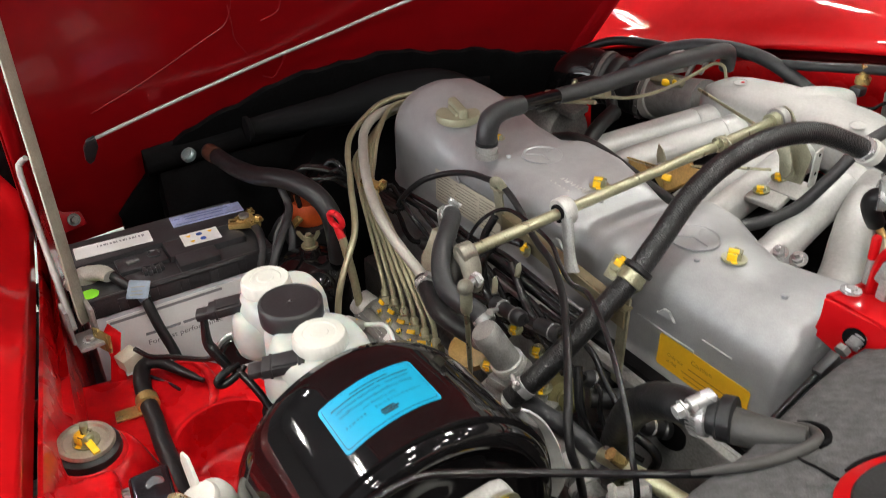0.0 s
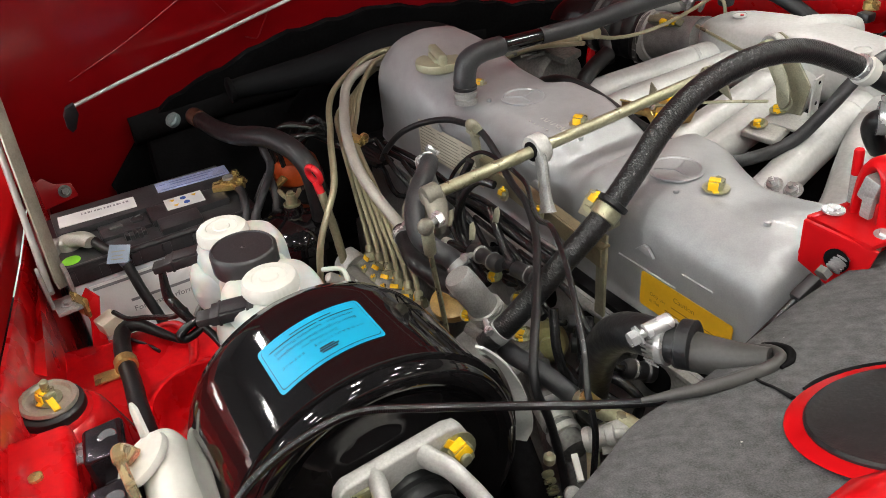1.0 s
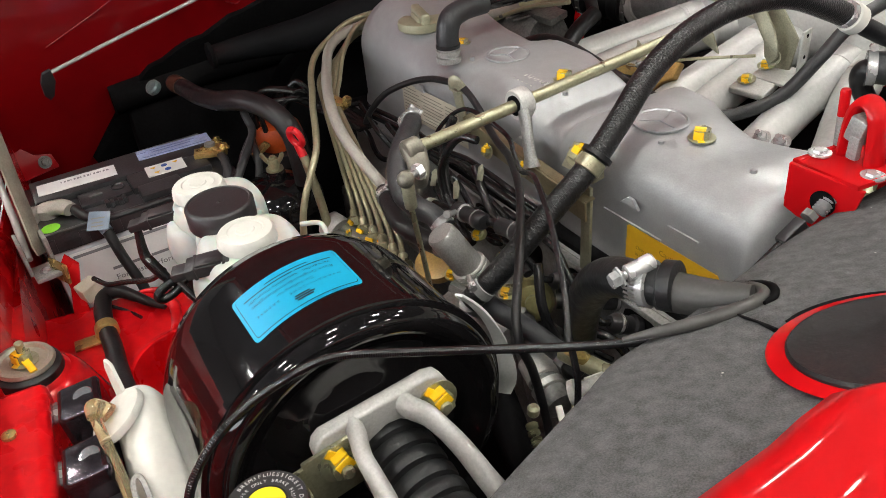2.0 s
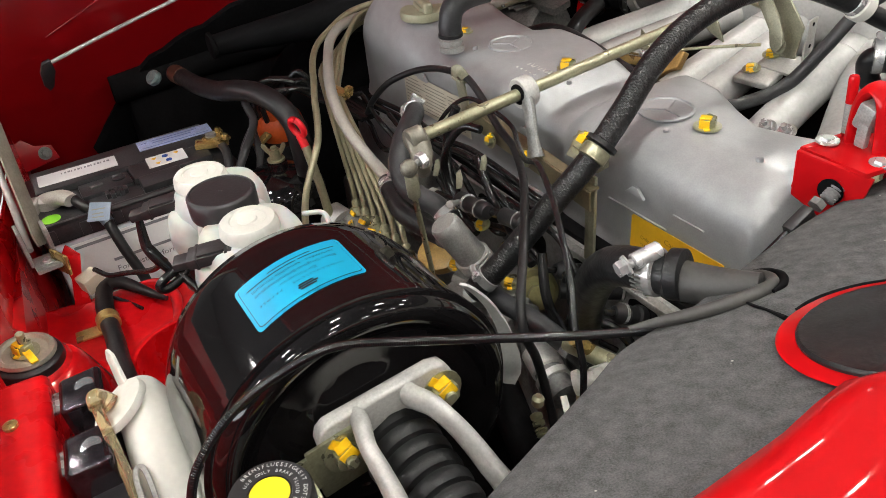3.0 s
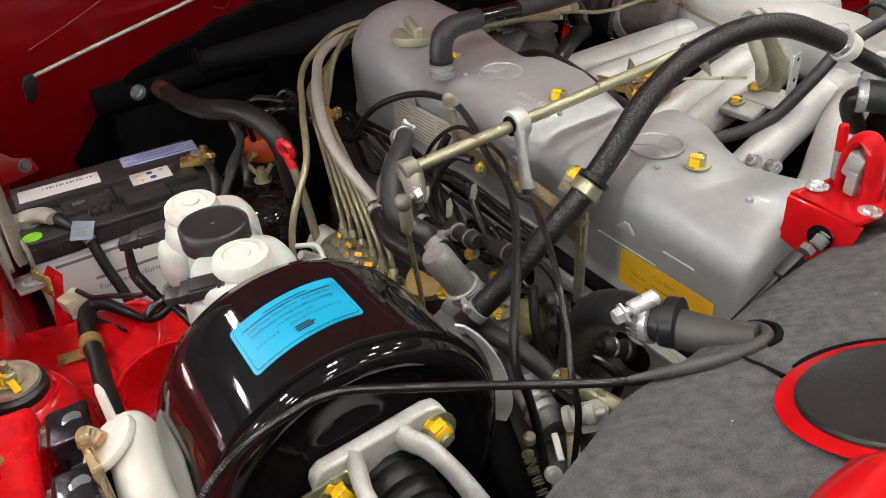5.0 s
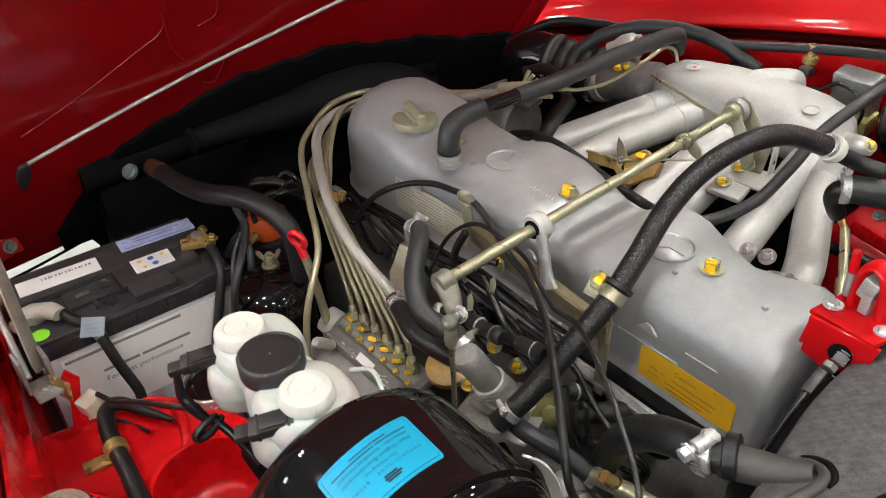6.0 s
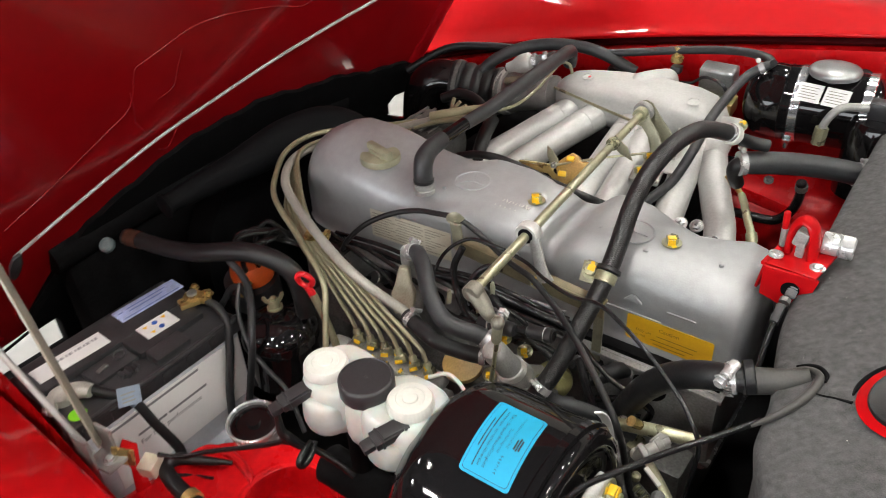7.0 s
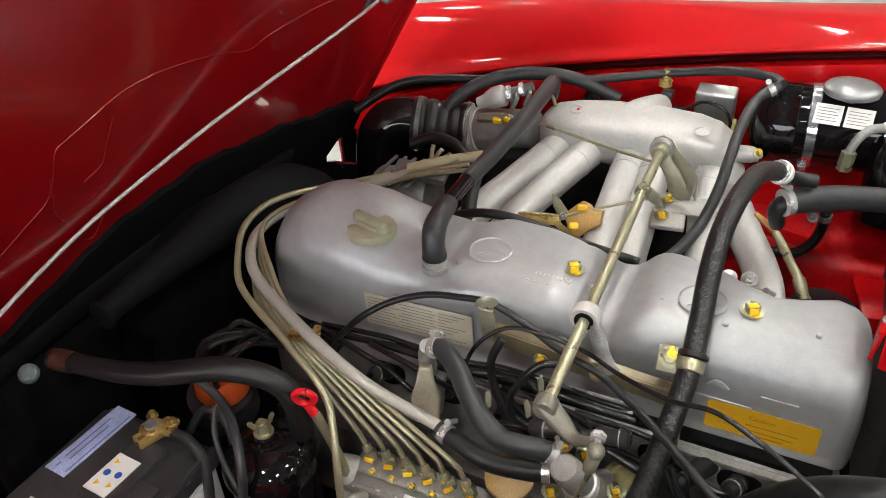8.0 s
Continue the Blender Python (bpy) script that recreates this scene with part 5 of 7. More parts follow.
part("spring", add_up(*[lathe([(0.0050, 0), (0.0064, 0.0007), (0.0050, 0.0014)], Vector((0.489, -0.036, 0.900)) + Vector((-0.03, -0.8, -0.45)) * 0.0028 * k, (-0.03, -0.8, -0.45), 14) for k in range(7)]), STEEL, cb)
part("hole", lathe([(0.0105, 0), (0.0105, 0.001), (0.0, 0.001)], (0.4855, -0.0425, 0.8955), (0.1, -1, 0), 22), VOID, cb, "dark hole in the bracket")
part("lock_nut", lathe([(0.0066, 0), (0.0066, 0.006)], (0.4855, -0.054, 0.8905), (-0.03, -0.8, -0.45), 6), DARKAL, cb)
part("adjuster", block((0.010, 0.026, 0.011), (0.484, -0.074, 0.8795), (25, 0, 0), 0.002), BLACKP, cb)
part("core", tube([(0.484, -0.084, 0.874), (0.485, -0.105, 0.866), (0.488, -0.135, 0.858), (0.494, -0.175, 0.852)], 0.0034, 10), WIRE, cb)

# ---- heater hose through the mat ----
hh = thing("heater_hose", (0.36, -0.17, 0.72), "fat black rubber heater hose through the firewall mat", "hose")
HH = [(0.325, -0.155, 0.66), (0.345, -0.170, 0.72), (0.375, -0.192, 0.792), (0.402, -0.207, 0.838), (0.428, -0.2175, 0.868), (0.452, -0.224, 0.886), (0.475, -0.225, 0.895), (0.492, -0.221, 0.899)]
part("tube", tube(HH, [0.0150, 0.0155, 0.0162, 0.0165, 0.0162, 0.0155, 0.0150, 0.0145], 24), RUBBER, hh)
HJ = [(0.490, -0.221, 0.896), (0.512, -0.213, 0.900), (0.534, -0.206, 0.908), (0.548, -0.200, 0.914)]
part("pipe", tube(HJ, [0.0150, 0.0138, 0.0110, 0.0085], 24), paint("dusty_rubber", (0.046, 0.045, 0.043), 0.5, vary=(40, 0.2), grain=(400, 0.2)), hh, "dusty grey rubber sleeve")
part("collar", lathe([(0.0166, 0), (0.0182, 0.001), (0.0182, 0.010), (0.0166, 0.011)], (0.490, -0.2205, 0.8995), (0.88, 0.40, 0.2), 32), RUBBER, hh)
bc = part("hose_clamp", lathe([(0.0164, 0), (0.0174, 0.0005), (0.0174, 0.0105), (0.0164, 0.011)], (0.474, -0.2275, 0.896), (0.88, 0.30, 0.22), 32), STEEL, hh, "bright steel hose clamp")
s0, sd = Vector((0.476, -0.243, 0.911)), Vector((0.15, 0.80, 0.18)).normalized()
part("screw", add_up(lathe([(0.0034, -0.006), (0.0034, 0.0)], s0, sd, 12), lathe([(0.0056, -0.012), (0.0062, -0.011), (0.0062, -0.006), (0.0082, -0.0055), (0.0082, -0.004)], s0, sd, 6)), STEEL, bc)
part("screw_housing", lathe([(0.0050, 0.0), (0.0062, 0.001), (0.0062, 0.021), (0.0052, 0.022)], s0, sd, 18), STEEL, bc)
part("band_slots", add_up(*[block((0.008, 0.0014, 0.0012), Vector((0.479, -0.2275, 0.8965)) + 0.0178 * (math.cos(a) * Vector((0.1, -0.95, 0.2)).normalized() + math.sin(a) * Vector((-0.3, 0.1, 1)).normalized()), (20 + math.degrees(a), 0, 18), 0) for a in np.linspace(-0.9, 0.5, 8)]), DARKAL, bc)
part("seal", tube([(0.518, -0.284, 0.902), (0.533, -0.270, 0.9115), (0.545, -0.252, 0.9170), (0.5525, -0.234, 0.9200), (0.5565, -0.216, 0.9215), (0.5555, -0.203, 0.9210), (0.5490, -0.195, 0.9185), (0.539, -0.192, 0.9145), (0.529, -0.195, 0.9105)], [0.0018, 0.0035, 0.0044, 0.0048, 0.0047, 0.0043, 0.0036, 0.0028, 0.0018], 14), bpy.data.materials["dusty_rubber"], hh, "grey rubber seal lip")
part("seal_hollow", tube([(0.531, -0.188, 0.9105), (0.541, -0.1855, 0.9145), (0.552, -0.1885, 0.9190), (0.5605, -0.199, 0.9225), (0.5620, -0.210, 0.9230)], [0.0012, 0.0026, 0.0030, 0.0026, 0.0012], 10), VOID, hh, "dark gap beside the seal")
hose("speedo_cable", [(0.522, -0.263, 0.893), (0.494, -0.299, 0.888), (0.464, -0.341, 0.887), (0.433, -0.398, 0.893), (0.414, -0.441, 0.898), (0.410, -0.478, 0.893), (0.411, -0.512, 0.882), (0.416, -0.537, 0.866), (0.422, -0.553, 0.846), (0.425, -0.560, 0.81), (0.43, -0.562, 0.75)], 0.0032, RIBBED, "black ribbed cable sleeve in front of the booster", "cable")

# ---- brake servo ----
bo = thing("brake_booster", (0.32, -0.42, 0.65), "glossy black round brake booster with a blue sticker", "brake booster")
BY, BZ, BR = -0.420, 0.778, 0.125
AX = Vector((1, 0, 0))
part("shell", lathe([(0.0, 0), (0.06, 0.0), (0.10, 0.012), (0.119, 0.03), (0.1235, 0.045), (0.125, 0.06), (0.125, 0.150), (0.1275, 0.152), (0.1275, 0.160), (0.123, 0.163)], (0.225, BY, BZ), AX, 72), BLACK, bo)
part("rear_shell", lathe([(0.1235, -0.002), (0.1225, 0.005), (0.1190, 0.0105), (0.1130, 0.0135), (0.1070, 0.0130), (0.1020, 0.0090), (0.0980, 0.0060), (0.0920, 0.0042), (0.0830, 0.0030), (0.0740, 0.0030), (0.0680, 0.0045), (0.0625, 0.0080), (0.0575, 0.0108), (0.0530, 0.0120), (0.0485, 0.0112), (0.0440, 0.0085), (0.0400, 0.0060), (0.0, 0.0060)], (0.386, BY, BZ), AX, 96), BLACK, bo, angle=60)


def on_drum(c):
    """Lays local x (round the drum) and y (along it) on the shell."""
    a = c.x / BR
    return Vector((c.y, BY - (BR + 0.0006 + c.z) * math.sin(a), BZ + (BR + 0.0006 + c.z) * math.cos(a)))


SKEW = 0.085


def on_sticker(c):
    return on_drum(Vector((c.x, c.y + SKEW * (c.x - 0.011), c.z)))


def drum_sheet(x0, x1, y0, y1, r, up):
    """A sheet with rounded corners laid on the drum."""
    bm = bmesh.new()
    rows = []
    for x in np.concatenate([np.linspace(x0, x0 + r, 5), np.linspace(x0 + r, x1 - r, 15)[1:-1], np.linspace(x1 - r, x1, 5)]):
        e = max(0.0, r - (x - x0), r - (x1 - x))
        d = r - math.sqrt(max(0.0, r * r - e * e)) if e else 0.0
        rows.append([bm.verts.new(on_sticker(Vector((x, y0 + d + (y1 - y0 - 2 * d) * k / 4, up)))) for k in range(5)])
    for a, b in zip(rows, rows[1:]):
        for k in range(4):
            bm.faces.new((a[k], b[k], b[k + 1], a[k + 1]))
    return bm


stk = part("sticker", thick(drum_sheet(-0.0345, 0.0565, 0.3025, 0.3580, 0.004, 0.0), 0.0002), LABELB, bo, "cyan blue sticker with black print", 80)
part("border_line", drum_sheet(-0.0318, 0.0538, 0.3052, 0.3553, 0.003, 0.0004), INK, stk, angle=80)
part("print_field", drum_sheet(-0.0313, 0.0533, 0.3057, 0.3548, 0.003, 0.0007), LABELB, stk, angle=80)
LM = Matrix.Translation((0, 0, 0.0011))
for txt, size, y, sp in (("HYDRAULISCHE   BREMSE", 0.0038, 0.3365, 1.7), ("Zur F\u00fcllung nur", 0.0042, 0.3305, 1.15), ("Blaue Original-Bremsfl\u00fcssigkeit", 0.0049, 0.3240, 1.1), ("verwenden \u00b7 keinesfalls Mineral\u00f6l", 0.0046, 0.3180, 1.1)):
    lettering(txt, size, LM @ Matrix.Translation((0.011, y, 0)), stk, align="CENTER", wrap=on_sticker, space=sp)
bars([(-0.026, 0.3138, 0.030), (0.006, 0.3138, 0.042), (-0.008, 0.3102, 0.036)], LM, stk, wrap=on_sticker, h=0.0011)
bars([(0.003, 0.3480, 0.013), (0.001, 0.3455, 0.016), (0.004, 0.3430, 0.012)], LM, stk, wrap=on_sticker, h=0.0018, name="mark_bar")

# servo mounting frame
fr = thing("booster_bracket", (0.46, -0.42, 0.70), "cast alloy booster bracket with a black rubber bellows", "bracket")
mf = facing((0.402, 0.0, 0.0), (1, 0, 0), (0, 0, 1))
foot = [(-0.465, 0.830), (-0.459, 0.835), (-0.374, 0.8425), (-0.364, 0.840), (-0.3575, 0.831), (-0.3585, 0.812), (-0.363, 0.803), (-0.382, 0.800), (-0.391, 0.805), (-0.399, 0.8155), (-0.412, 0.8165), (-0.4225, 0.809), (-0.4265, 0.797), (-0.432, 0.79), (-0.458, 0.795), (-0.466, 0.806), (-0.4675, 0.822)]
part("foot", prism(foot, 0.013, mf, 0.0030, 3), RAWL, fr, angle=60)
for arm in ([(0.408, -0.3965, 0.829), (0.420, -0.3935, 0.8285), (0.432, -0.3855, 0.8250), (0.448, -0.3785, 0.8160), (0.462, -0.3735, 0.8055), (0.476, -0.3690, 0.7925), (0.492, -0.3640, 0.777), (0.53, -0.362, 0.745)], [(0.408, -0.435, 0.826), (0.420, -0.4365, 0.828), (0.440, -0.4415, 0.8265), (0.460, -0.4420, 0.8205), (0.480, -0.4425, 0.8120), (0.53, -0.444, 0.785)]):
    part("strut", tube(arm, [0.0072, 0.0070, 0.0062, 0.0066, 0.0072, 0.008], 14, 6, 1.5), RAWL, fr)
bel = [(0.0, 0.0)]
for k in range(7):
    r = 0.0315 - 0.0008 * k
    bel += [(r - 0.0045, 0.0150 * k), (r - 0.0012, 0.0150 * k + 0.0015), (r, 0.0150 * k + 0.004), (r - 0.0002, 0.0150 * k + 0.0095), (r - 0.0016, 0.0150 * k + 0.0125), (r - 0.0045, 0.0150 * k + 0.0138)]
part("bellows", lathe(bel, (0.403, -0.409, 0.786), (0.95, 0.02, -0.12), 44), RUBBER, fr, "black ribbed rubber bellows")
bolt((0.416, -0.3685, 0.8185), (1, 0, 0.1), fr, 0.0105, 0.010, stud=0.004)
part("tab", add_up(block((0.0035, 0.046, 0.050), (0.4175, -0.4535, 0.802), (8, 0, 0), 0.0015), block((0.0035, 0.034, 0.034), (0.4175, -0.492, 0.800), (10, 0, 0), 0.0015), block((0.020, 0.020, 0.0035), (0.426, -0.488, 0.796), (10, 8, 0), 0.0015)), ZINC, fr, "zinc plate tab")
bolt((0.4195, -0.4520, 0.8105), (1, 0, 0.1), fr, 0.0105, 0.010, stud=0.005)

# ---- clutch fluid reservoir cap close by ----
cl = thing("fluid_reservoir", (0.47, -0.53, 0.72), "white fluid reservoir with a black lettered cap", "reservoir")
CC = (0.457, -0.514, 0.850)
part("bottle", lathe([(0.026, 0), (0.028, 0.004), (0.028, 0.07), (0.022, 0.08)], (CC[0], CC[1], CC[2] - 0.095), n=30), MILK, cl)
lid = part("lid", lathe([(0.0255, -0.018), (0.027, -0.016), (0.027, -0.003), (0.0255, 0.0), (0.014, 0.0), (0.0135, -0.001), (0.0, -0.001)], CC, n=48), BLACKP, cl, "black lettered screw cap")
part("yellow_centre", lathe([(0.0125, -0.001), (0.0125, 0.0004), (0.0, 0.0006)], CC, n=36), paint("yellow_ink", (0.75, 0.60, 0.01), 0.5), lid, "yellow centre disc")


def round_cap(text, radius, size, start):
    n = len(text)
    for k, ch in enumerate(text):
        if ch == " ":
            continue
        a = start - k * size * 0.70 / radius
        m = Matrix.Translation((CC[0], CC[1], CC[2] + 0.0006)) @ Matrix.Rotation(a, 4, "Z") @ Matrix.Translation((0, radius, 0))
        lettering(ch, size, m, lid, LABELW, align="CENTER", name="letter")


round_cap("BREMSFLUESSIGKEIT DOT3, DOT4,", 0.0207, 0.0040, radians(118))
round_cap("USE ONLY BRAKE FLUID DOT3, DOT4", 0.0160, 0.0034, radians(130))

# ---- brake fluid reservoirs ----
rs = thing("brake_reservoir", (0.155, -0.435, 0.70), "white twin brake fluid reservoir with three screw caps", "reservoir")
def milk_bottle(x0, y0, hx, hy, z0, z1, e=0.72):
    """A blown bottle with rounded corners and shoulders."""
    rows = []
    for f, z in ((0.80, z0), (0.93, z0 + 0.004), (1.0, z0 + 0.014), (1.01, (z0 + z1) / 2), (1.0, z1 - 0.030), (0.98, z1 - 0.015), (0.94, z1 - 0.008), (0.87, z1 - 0.003), (0.78, z1 - 0.0008), (0.6, z1)):
        rows.append([(x0 + f * hx * math.copysign(abs(math.cos(a)) ** e, math.cos(a)), y0 + f * hy * math.copysign(abs(math.sin(a)) ** e, math.sin(a)), z) for a in np.arange(40) * math.pi / 20])
    return skin(rows, closed=True, ends=True)


for x0, y0, hx, hy, z0, z1 in ((0.109, -0.426, 0.0385, 0.044, 0.815, 0.8805), (0.205, -0.428, 0.044, 0.046, 0.822, 0.8815)):
    part("bottle", add_up(milk_bottle(x0, y0, hx, hy, z0, z1), milk_bottle(x0 + 0.002, y0 - 0.022, 0.030, 0.034, z0 + 0.004, z1 - 0.016, 0.9)), MILK, rs)
part("bottle", milk_bottle(0.157, -0.428, 0.022, 0.036, 0.812, 0.874), MILK, rs)
part("carrier", add_up(block((0.165, 0.060, 0.010), (0.157, -0.422, 0.810), (0, -4, 0), 0.003), *[lathe([(0.013, 0), (0.013, 0.110), (0.016, 0.114)], (px, -0.424, 0.698), n=18) for px in (0.118, 0.192)]), VOID, rs, "black bottle carrier")
for (x0, y0, z0), mt, r, lab in (((0.099, -0.437, 0.8805), WHITEP, 0.0255, "white ribbed screw cap"), ((0.157, -0.434, 0.8765), BLACKP, 0.0310, "black screw cap"), ((0.214, -0.430, 0.8815), WHITEP, 0.0255, "white ribbed screw cap")):
    if mt is WHITEP:
        pr = [(r * 1.0, 0), (r * 1.01, 0.0015), (r * 0.97, 0.0095), (r * 0.90, 0.0120), (r * 0.62, 0.0128), (r * 0.58, 0.0118), (r * 0.34, 0.0118), (r * 0.30, 0.0128), (0, 0.013)]
    else:
        pr = [(r * 0.98, 0), (r, 0.002), (r, 0.019), (r * 0.95, 0.021), (r * 0.9, 0.0215), (r * 0.88, 0.0205), (r * 0.06, 0.0205), (0, 0.022)]
    cbm = lathe(pr, (x0, y0, z0), (0.0, 0.0, 1), 48)
    if mt is WHITEP:
        rows = []
        for k, (rr_, hz) in enumerate(pr[:-1]):
            rows.append([(x0 + (rr_ + (0.00025 if k in (1, 2) and j % 4 < 2 else 0)) * math.cos(a), y0 + (rr_ + (0.00025 if k in (1, 2) and j % 4 < 2 else 0)) * math.sin(a), z0 + hz) for j, a in enumerate(np.arange(144) * math.pi / 72)])
        cbm.free()
        cbm = skin(rows, closed=True, ends=True)
    part("cap", cbm, mt, rs, lab)
def warning_plug(at, turn):
    """A flat two-pin connector with a raised lip and a strain relief."""
    m = pose(*at, *turn)
    bm = add_up(block((0.021, 0.040, 0.010), (0, 0.004, 0), bevel=0.0018), block((0.015, 0.014, 0.008), (0, -0.022, -0.001), bevel=0.002), block((0.017, 0.024, 0.003), (0, 0.006, 0.0055), bevel=0.001))
    bmesh.ops.transform(bm, matrix=m, verts=bm.verts)
    body = part("warning_plug", bm, BLACKP, rs, "black cable plug")
    lip_ = add_up(block((0.0225, 0.003, 0.0115), (0, -0.008, 0), bevel=0.001), block((0.0225, 0.003, 0.0115), (0, 0.019, 0), bevel=0.001))
    bmesh.ops.transform(lip_, matrix=m, verts=lip_.verts)
    part("rib", lip_, BLACKP, body)


warning_plug((0.213, -0.470, 0.874), (8, 4, -24))
warning_plug((0.086, -0.480, 0.865), (10, 0, -22))
hose("warning_lead", [(0.0780, -0.5000, 0.8610), (0.0820, -0.5027, 0.8303), (0.0870, -0.5002, 0.8205), (0.0920, -0.4955, 0.8104), (0.0970, -0.4904, 0.8013), (0.1000, -0.4850, 0.7951)], [0.0034, 0.0052, 0.0060, 0.0058, 0.0046, 0.0038], WIRE, "black taped cable from the reservoir plug", "cable")
hose("warning_lead", [(0.1000, -0.4799, 0.8011), (0.1020, -0.4886, 0.8006), (0.1040, -0.4990, 0.7976), (0.1060, -0.5059, 0.7929), (0.1070, -0.5026, 0.7878), (0.1060, -0.4918, 0.7892), (0.1030, -0.4806, 0.7934), (0.1010, -0.4742, 0.7978)], [0.0030, 0.0040, 0.0046, 0.0044, 0.0044, 0.0046, 0.0040, 0.0030], WIRE, "black taped cable looped below the reservoir plug", "cable", step=5)
hose("warning_lead", [(0.1000, -0.4837, 0.7959), (0.1080, -0.4783, 0.7883), (0.1180, -0.4735, 0.7808), (0.1300, -0.4685, 0.7702), (0.1450, -0.4636, 0.7559)], 0.0042, WIRE, "black cable hanging behind the booster", "cable")
hose("fluid_pipe", [(0.25, -0.395, 0.84), (0.245, -0.372, 0.862), (0.215, -0.362, 0.872), (0.195, -0.375, 0.868)], 0.0023, MILK, "milky plastic fluid pipe at the reservoir", "pipe")
ms = thing("master_cylinder", (0.155, -0.43, 0.66), "black brake master cylinder under the reservoir", "cylinder")
part("barrel", lathe([(0.022, 0), (0.026, 0.004), (0.026, 0.15), (0.03, 0.155), (0.03, 0.17)], (0.06, -0.43, 0.69), (1, 0, 0), 28), VOID, ms)

# ---- battery ----
bat = thing("battery", (-0.325, -0.455, 0.53), "black car battery with a pale label on its side", "battery")
part("case", block((0.172, 0.272, 0.165), (-0.323, -0.456, 0.612), bevel=0.006), GREYP, bat, "pale grey case")
part("lid", block((0.178, 0.282, 0.026), (-0.323, -0.456, 0.706), bevel=0.004), BATT, bat, "black plastic lid")
part("lid_block", block((0.076, 0.258, 0.012), (-0.368, -0.456, 0.7235), (0, 0, 0), 0.003), BATT, bat)
part("lid_block", block((0.05, 0.115, 0.012), (-0.305, -0.402, 0.7235), (0, 0, 0), 0.003), BATT, bat)
part("lid_block", block((0.042, 0.07, 0.007), (-0.306, -0.496, 0.7210), (0, 0, 0), 0.002), BATT, bat)
part("lid_block", block((0.03, 0.06, 0.016), (-0.262, -0.425, 0.7240), (0, 8, 0), 0.004), BATT, bat)
part("lid_edge", block((0.006, 0.282, 0.006), (-0.2375, -0.456, 0.7205), bevel=0.002), BATT, bat)
for k in range(5):
    part("lid_step", block((0.014, 0.006, 0.010), (-0.274 + 0.004 * (k % 2), -0.475 - 0.006 * k, 0.7215), bevel=0.002), BATT, bat)
part("vent_ring", add_up(lathe([(0.010, 0), (0.0105, 0.002), (0.0085, 0.003), (0.007, 0.001), (0.0, 0.001)], (-0.312, -0.476, 0.7245), n=22)), BATT, bat)
part("vent_bar", block((0.008, 0.018, 0.003), (-0.306, -0.508, 0.726), (0, 0, 10), 0.001), DARKAL, bat)
for k in range(7):
    part("rib", block((0.003, 0.012, 0.02), (-0.2335, -0.585 + 0.043 * k, 0.706), bevel=0.001), BATT, bat)
part("handle_bar", tube([(-0.245, -0.53, 0.714), (-0.237, -0.50, 0.719), (-0.237, -0.38, 0.719), (-0.245, -0.345, 0.714)], 0.0045, 8), BATT, bat)
part("side_label", block((0.0012, 0.245, 0.115), (-0.2362, -0.447, 0.628), bevel=0), paint("bright_white_paper", (0.88, 0.88, 0.88), 0.35, vary=(40, 0.03)), bat, "white paper label with grey print")
ms_ = facing((-0.2354, -0.462, 0.632), (1, 0, 0), (0, 0, 1)) @ Matrix.Translation((0, 0, 0.0012))
BATINK = paint("grey_print", (0.24, 0.24, 0.26), 0.6)
lettering("For best performance", 0.0125, ms_ @ Matrix.Translation((-0.062, -0.007, 0)), bat, BATINK)
bars([(-0.062, 0.010, 0.05), (-0.008, 0.010, 0.07), (-0.104, 0.046, 0.16)], ms_, bat, BATINK, h=0.0045)
part("code_label", block((0.036, 0.110, 0.0012), (-0.363, -0.522, 0.7302), (0, 0, -3), 0), LABELW, bat, "white paper code label")
bars([(-0.022 + 0.0046 * k, 0.000, 0.0016 + 0.001 * (k % 3)) for k in range(15)], pose(-0.366, -0.522, 0.7312, 0, 0, 87), bat, BATINK, h=0.006)
part("type_label", block((0.034, 0.112, 0.0012), (-0.379, -0.374, 0.7302), (0, 0, -3), 0), LABELV, bat, "pale blue type label")
bars([(-0.050, 0.004, 0.008), (-0.034, 0.006, 0.07), (-0.034, -0.002, 0.06), (-0.05, -0.014, 0.10)], pose(-0.379, -0.374, 0.7312, 0, 0, 87), bat, paint("faint_blue_ink", (0.12, 0.16, 0.42), 0.4), h=0.0022)
part("safety_label", block((0.036, 0.056, 0.0012), (-0.314, -0.404, 0.7302), (0, 0, -3), 0), LABELW, bat, "white safety label with coloured symbols")
for k, (dx, dy, mt) in enumerate(((-0.009, -0.016, DAB), (-0.008, 0.0, BLUEINK), (-0.009, 0.017, DAB), (0.009, -0.014, DAB), (0.008, 0.002, BLUEINK))):
    part("symbol", lathe([(0.0046, 0), (0.0046, 0.0005)], (-0.314 + dx, -0.404 + dy, 0.7309), n=3 if mt is DAB else 16), mt, bat)
part("green_dot", lathe([(0.0125, 0), (0.0125, 0.0006)], (-0.262, -0.578, 0.7192), n=24), GREEN, bat, "bright green round sticker")

tc = thing("battery_clamp", (-0.312, -0.330, 0.725), "brass battery terminal clamp with bolts", "clamp")
part("ring", lathe([(0.009, 0), (0.014, 0), (0.015, 0.003), (0.015, 0.012), (0.012, 0.014), (0.009, 0.014)], (-0.318, -0.332, 0.727), n=20), GOLD, tc)
part("post", lathe([(0.009, 0), (0.008, 0.018), (0.0, 0.018)], (-0.318, -0.332, 0.727), n=18), RAW, tc)
part("ear", block((0.024, 0.012, 0.012), (-0.298, -0.326, 0.735), (0, 0, 15), 0.003), GOLD, tc)
bolt((-0.296, -0.318, 0.741), (0, 0.2, 1), tc, 0.006, 0.006, mat=GOLD, mark=False)
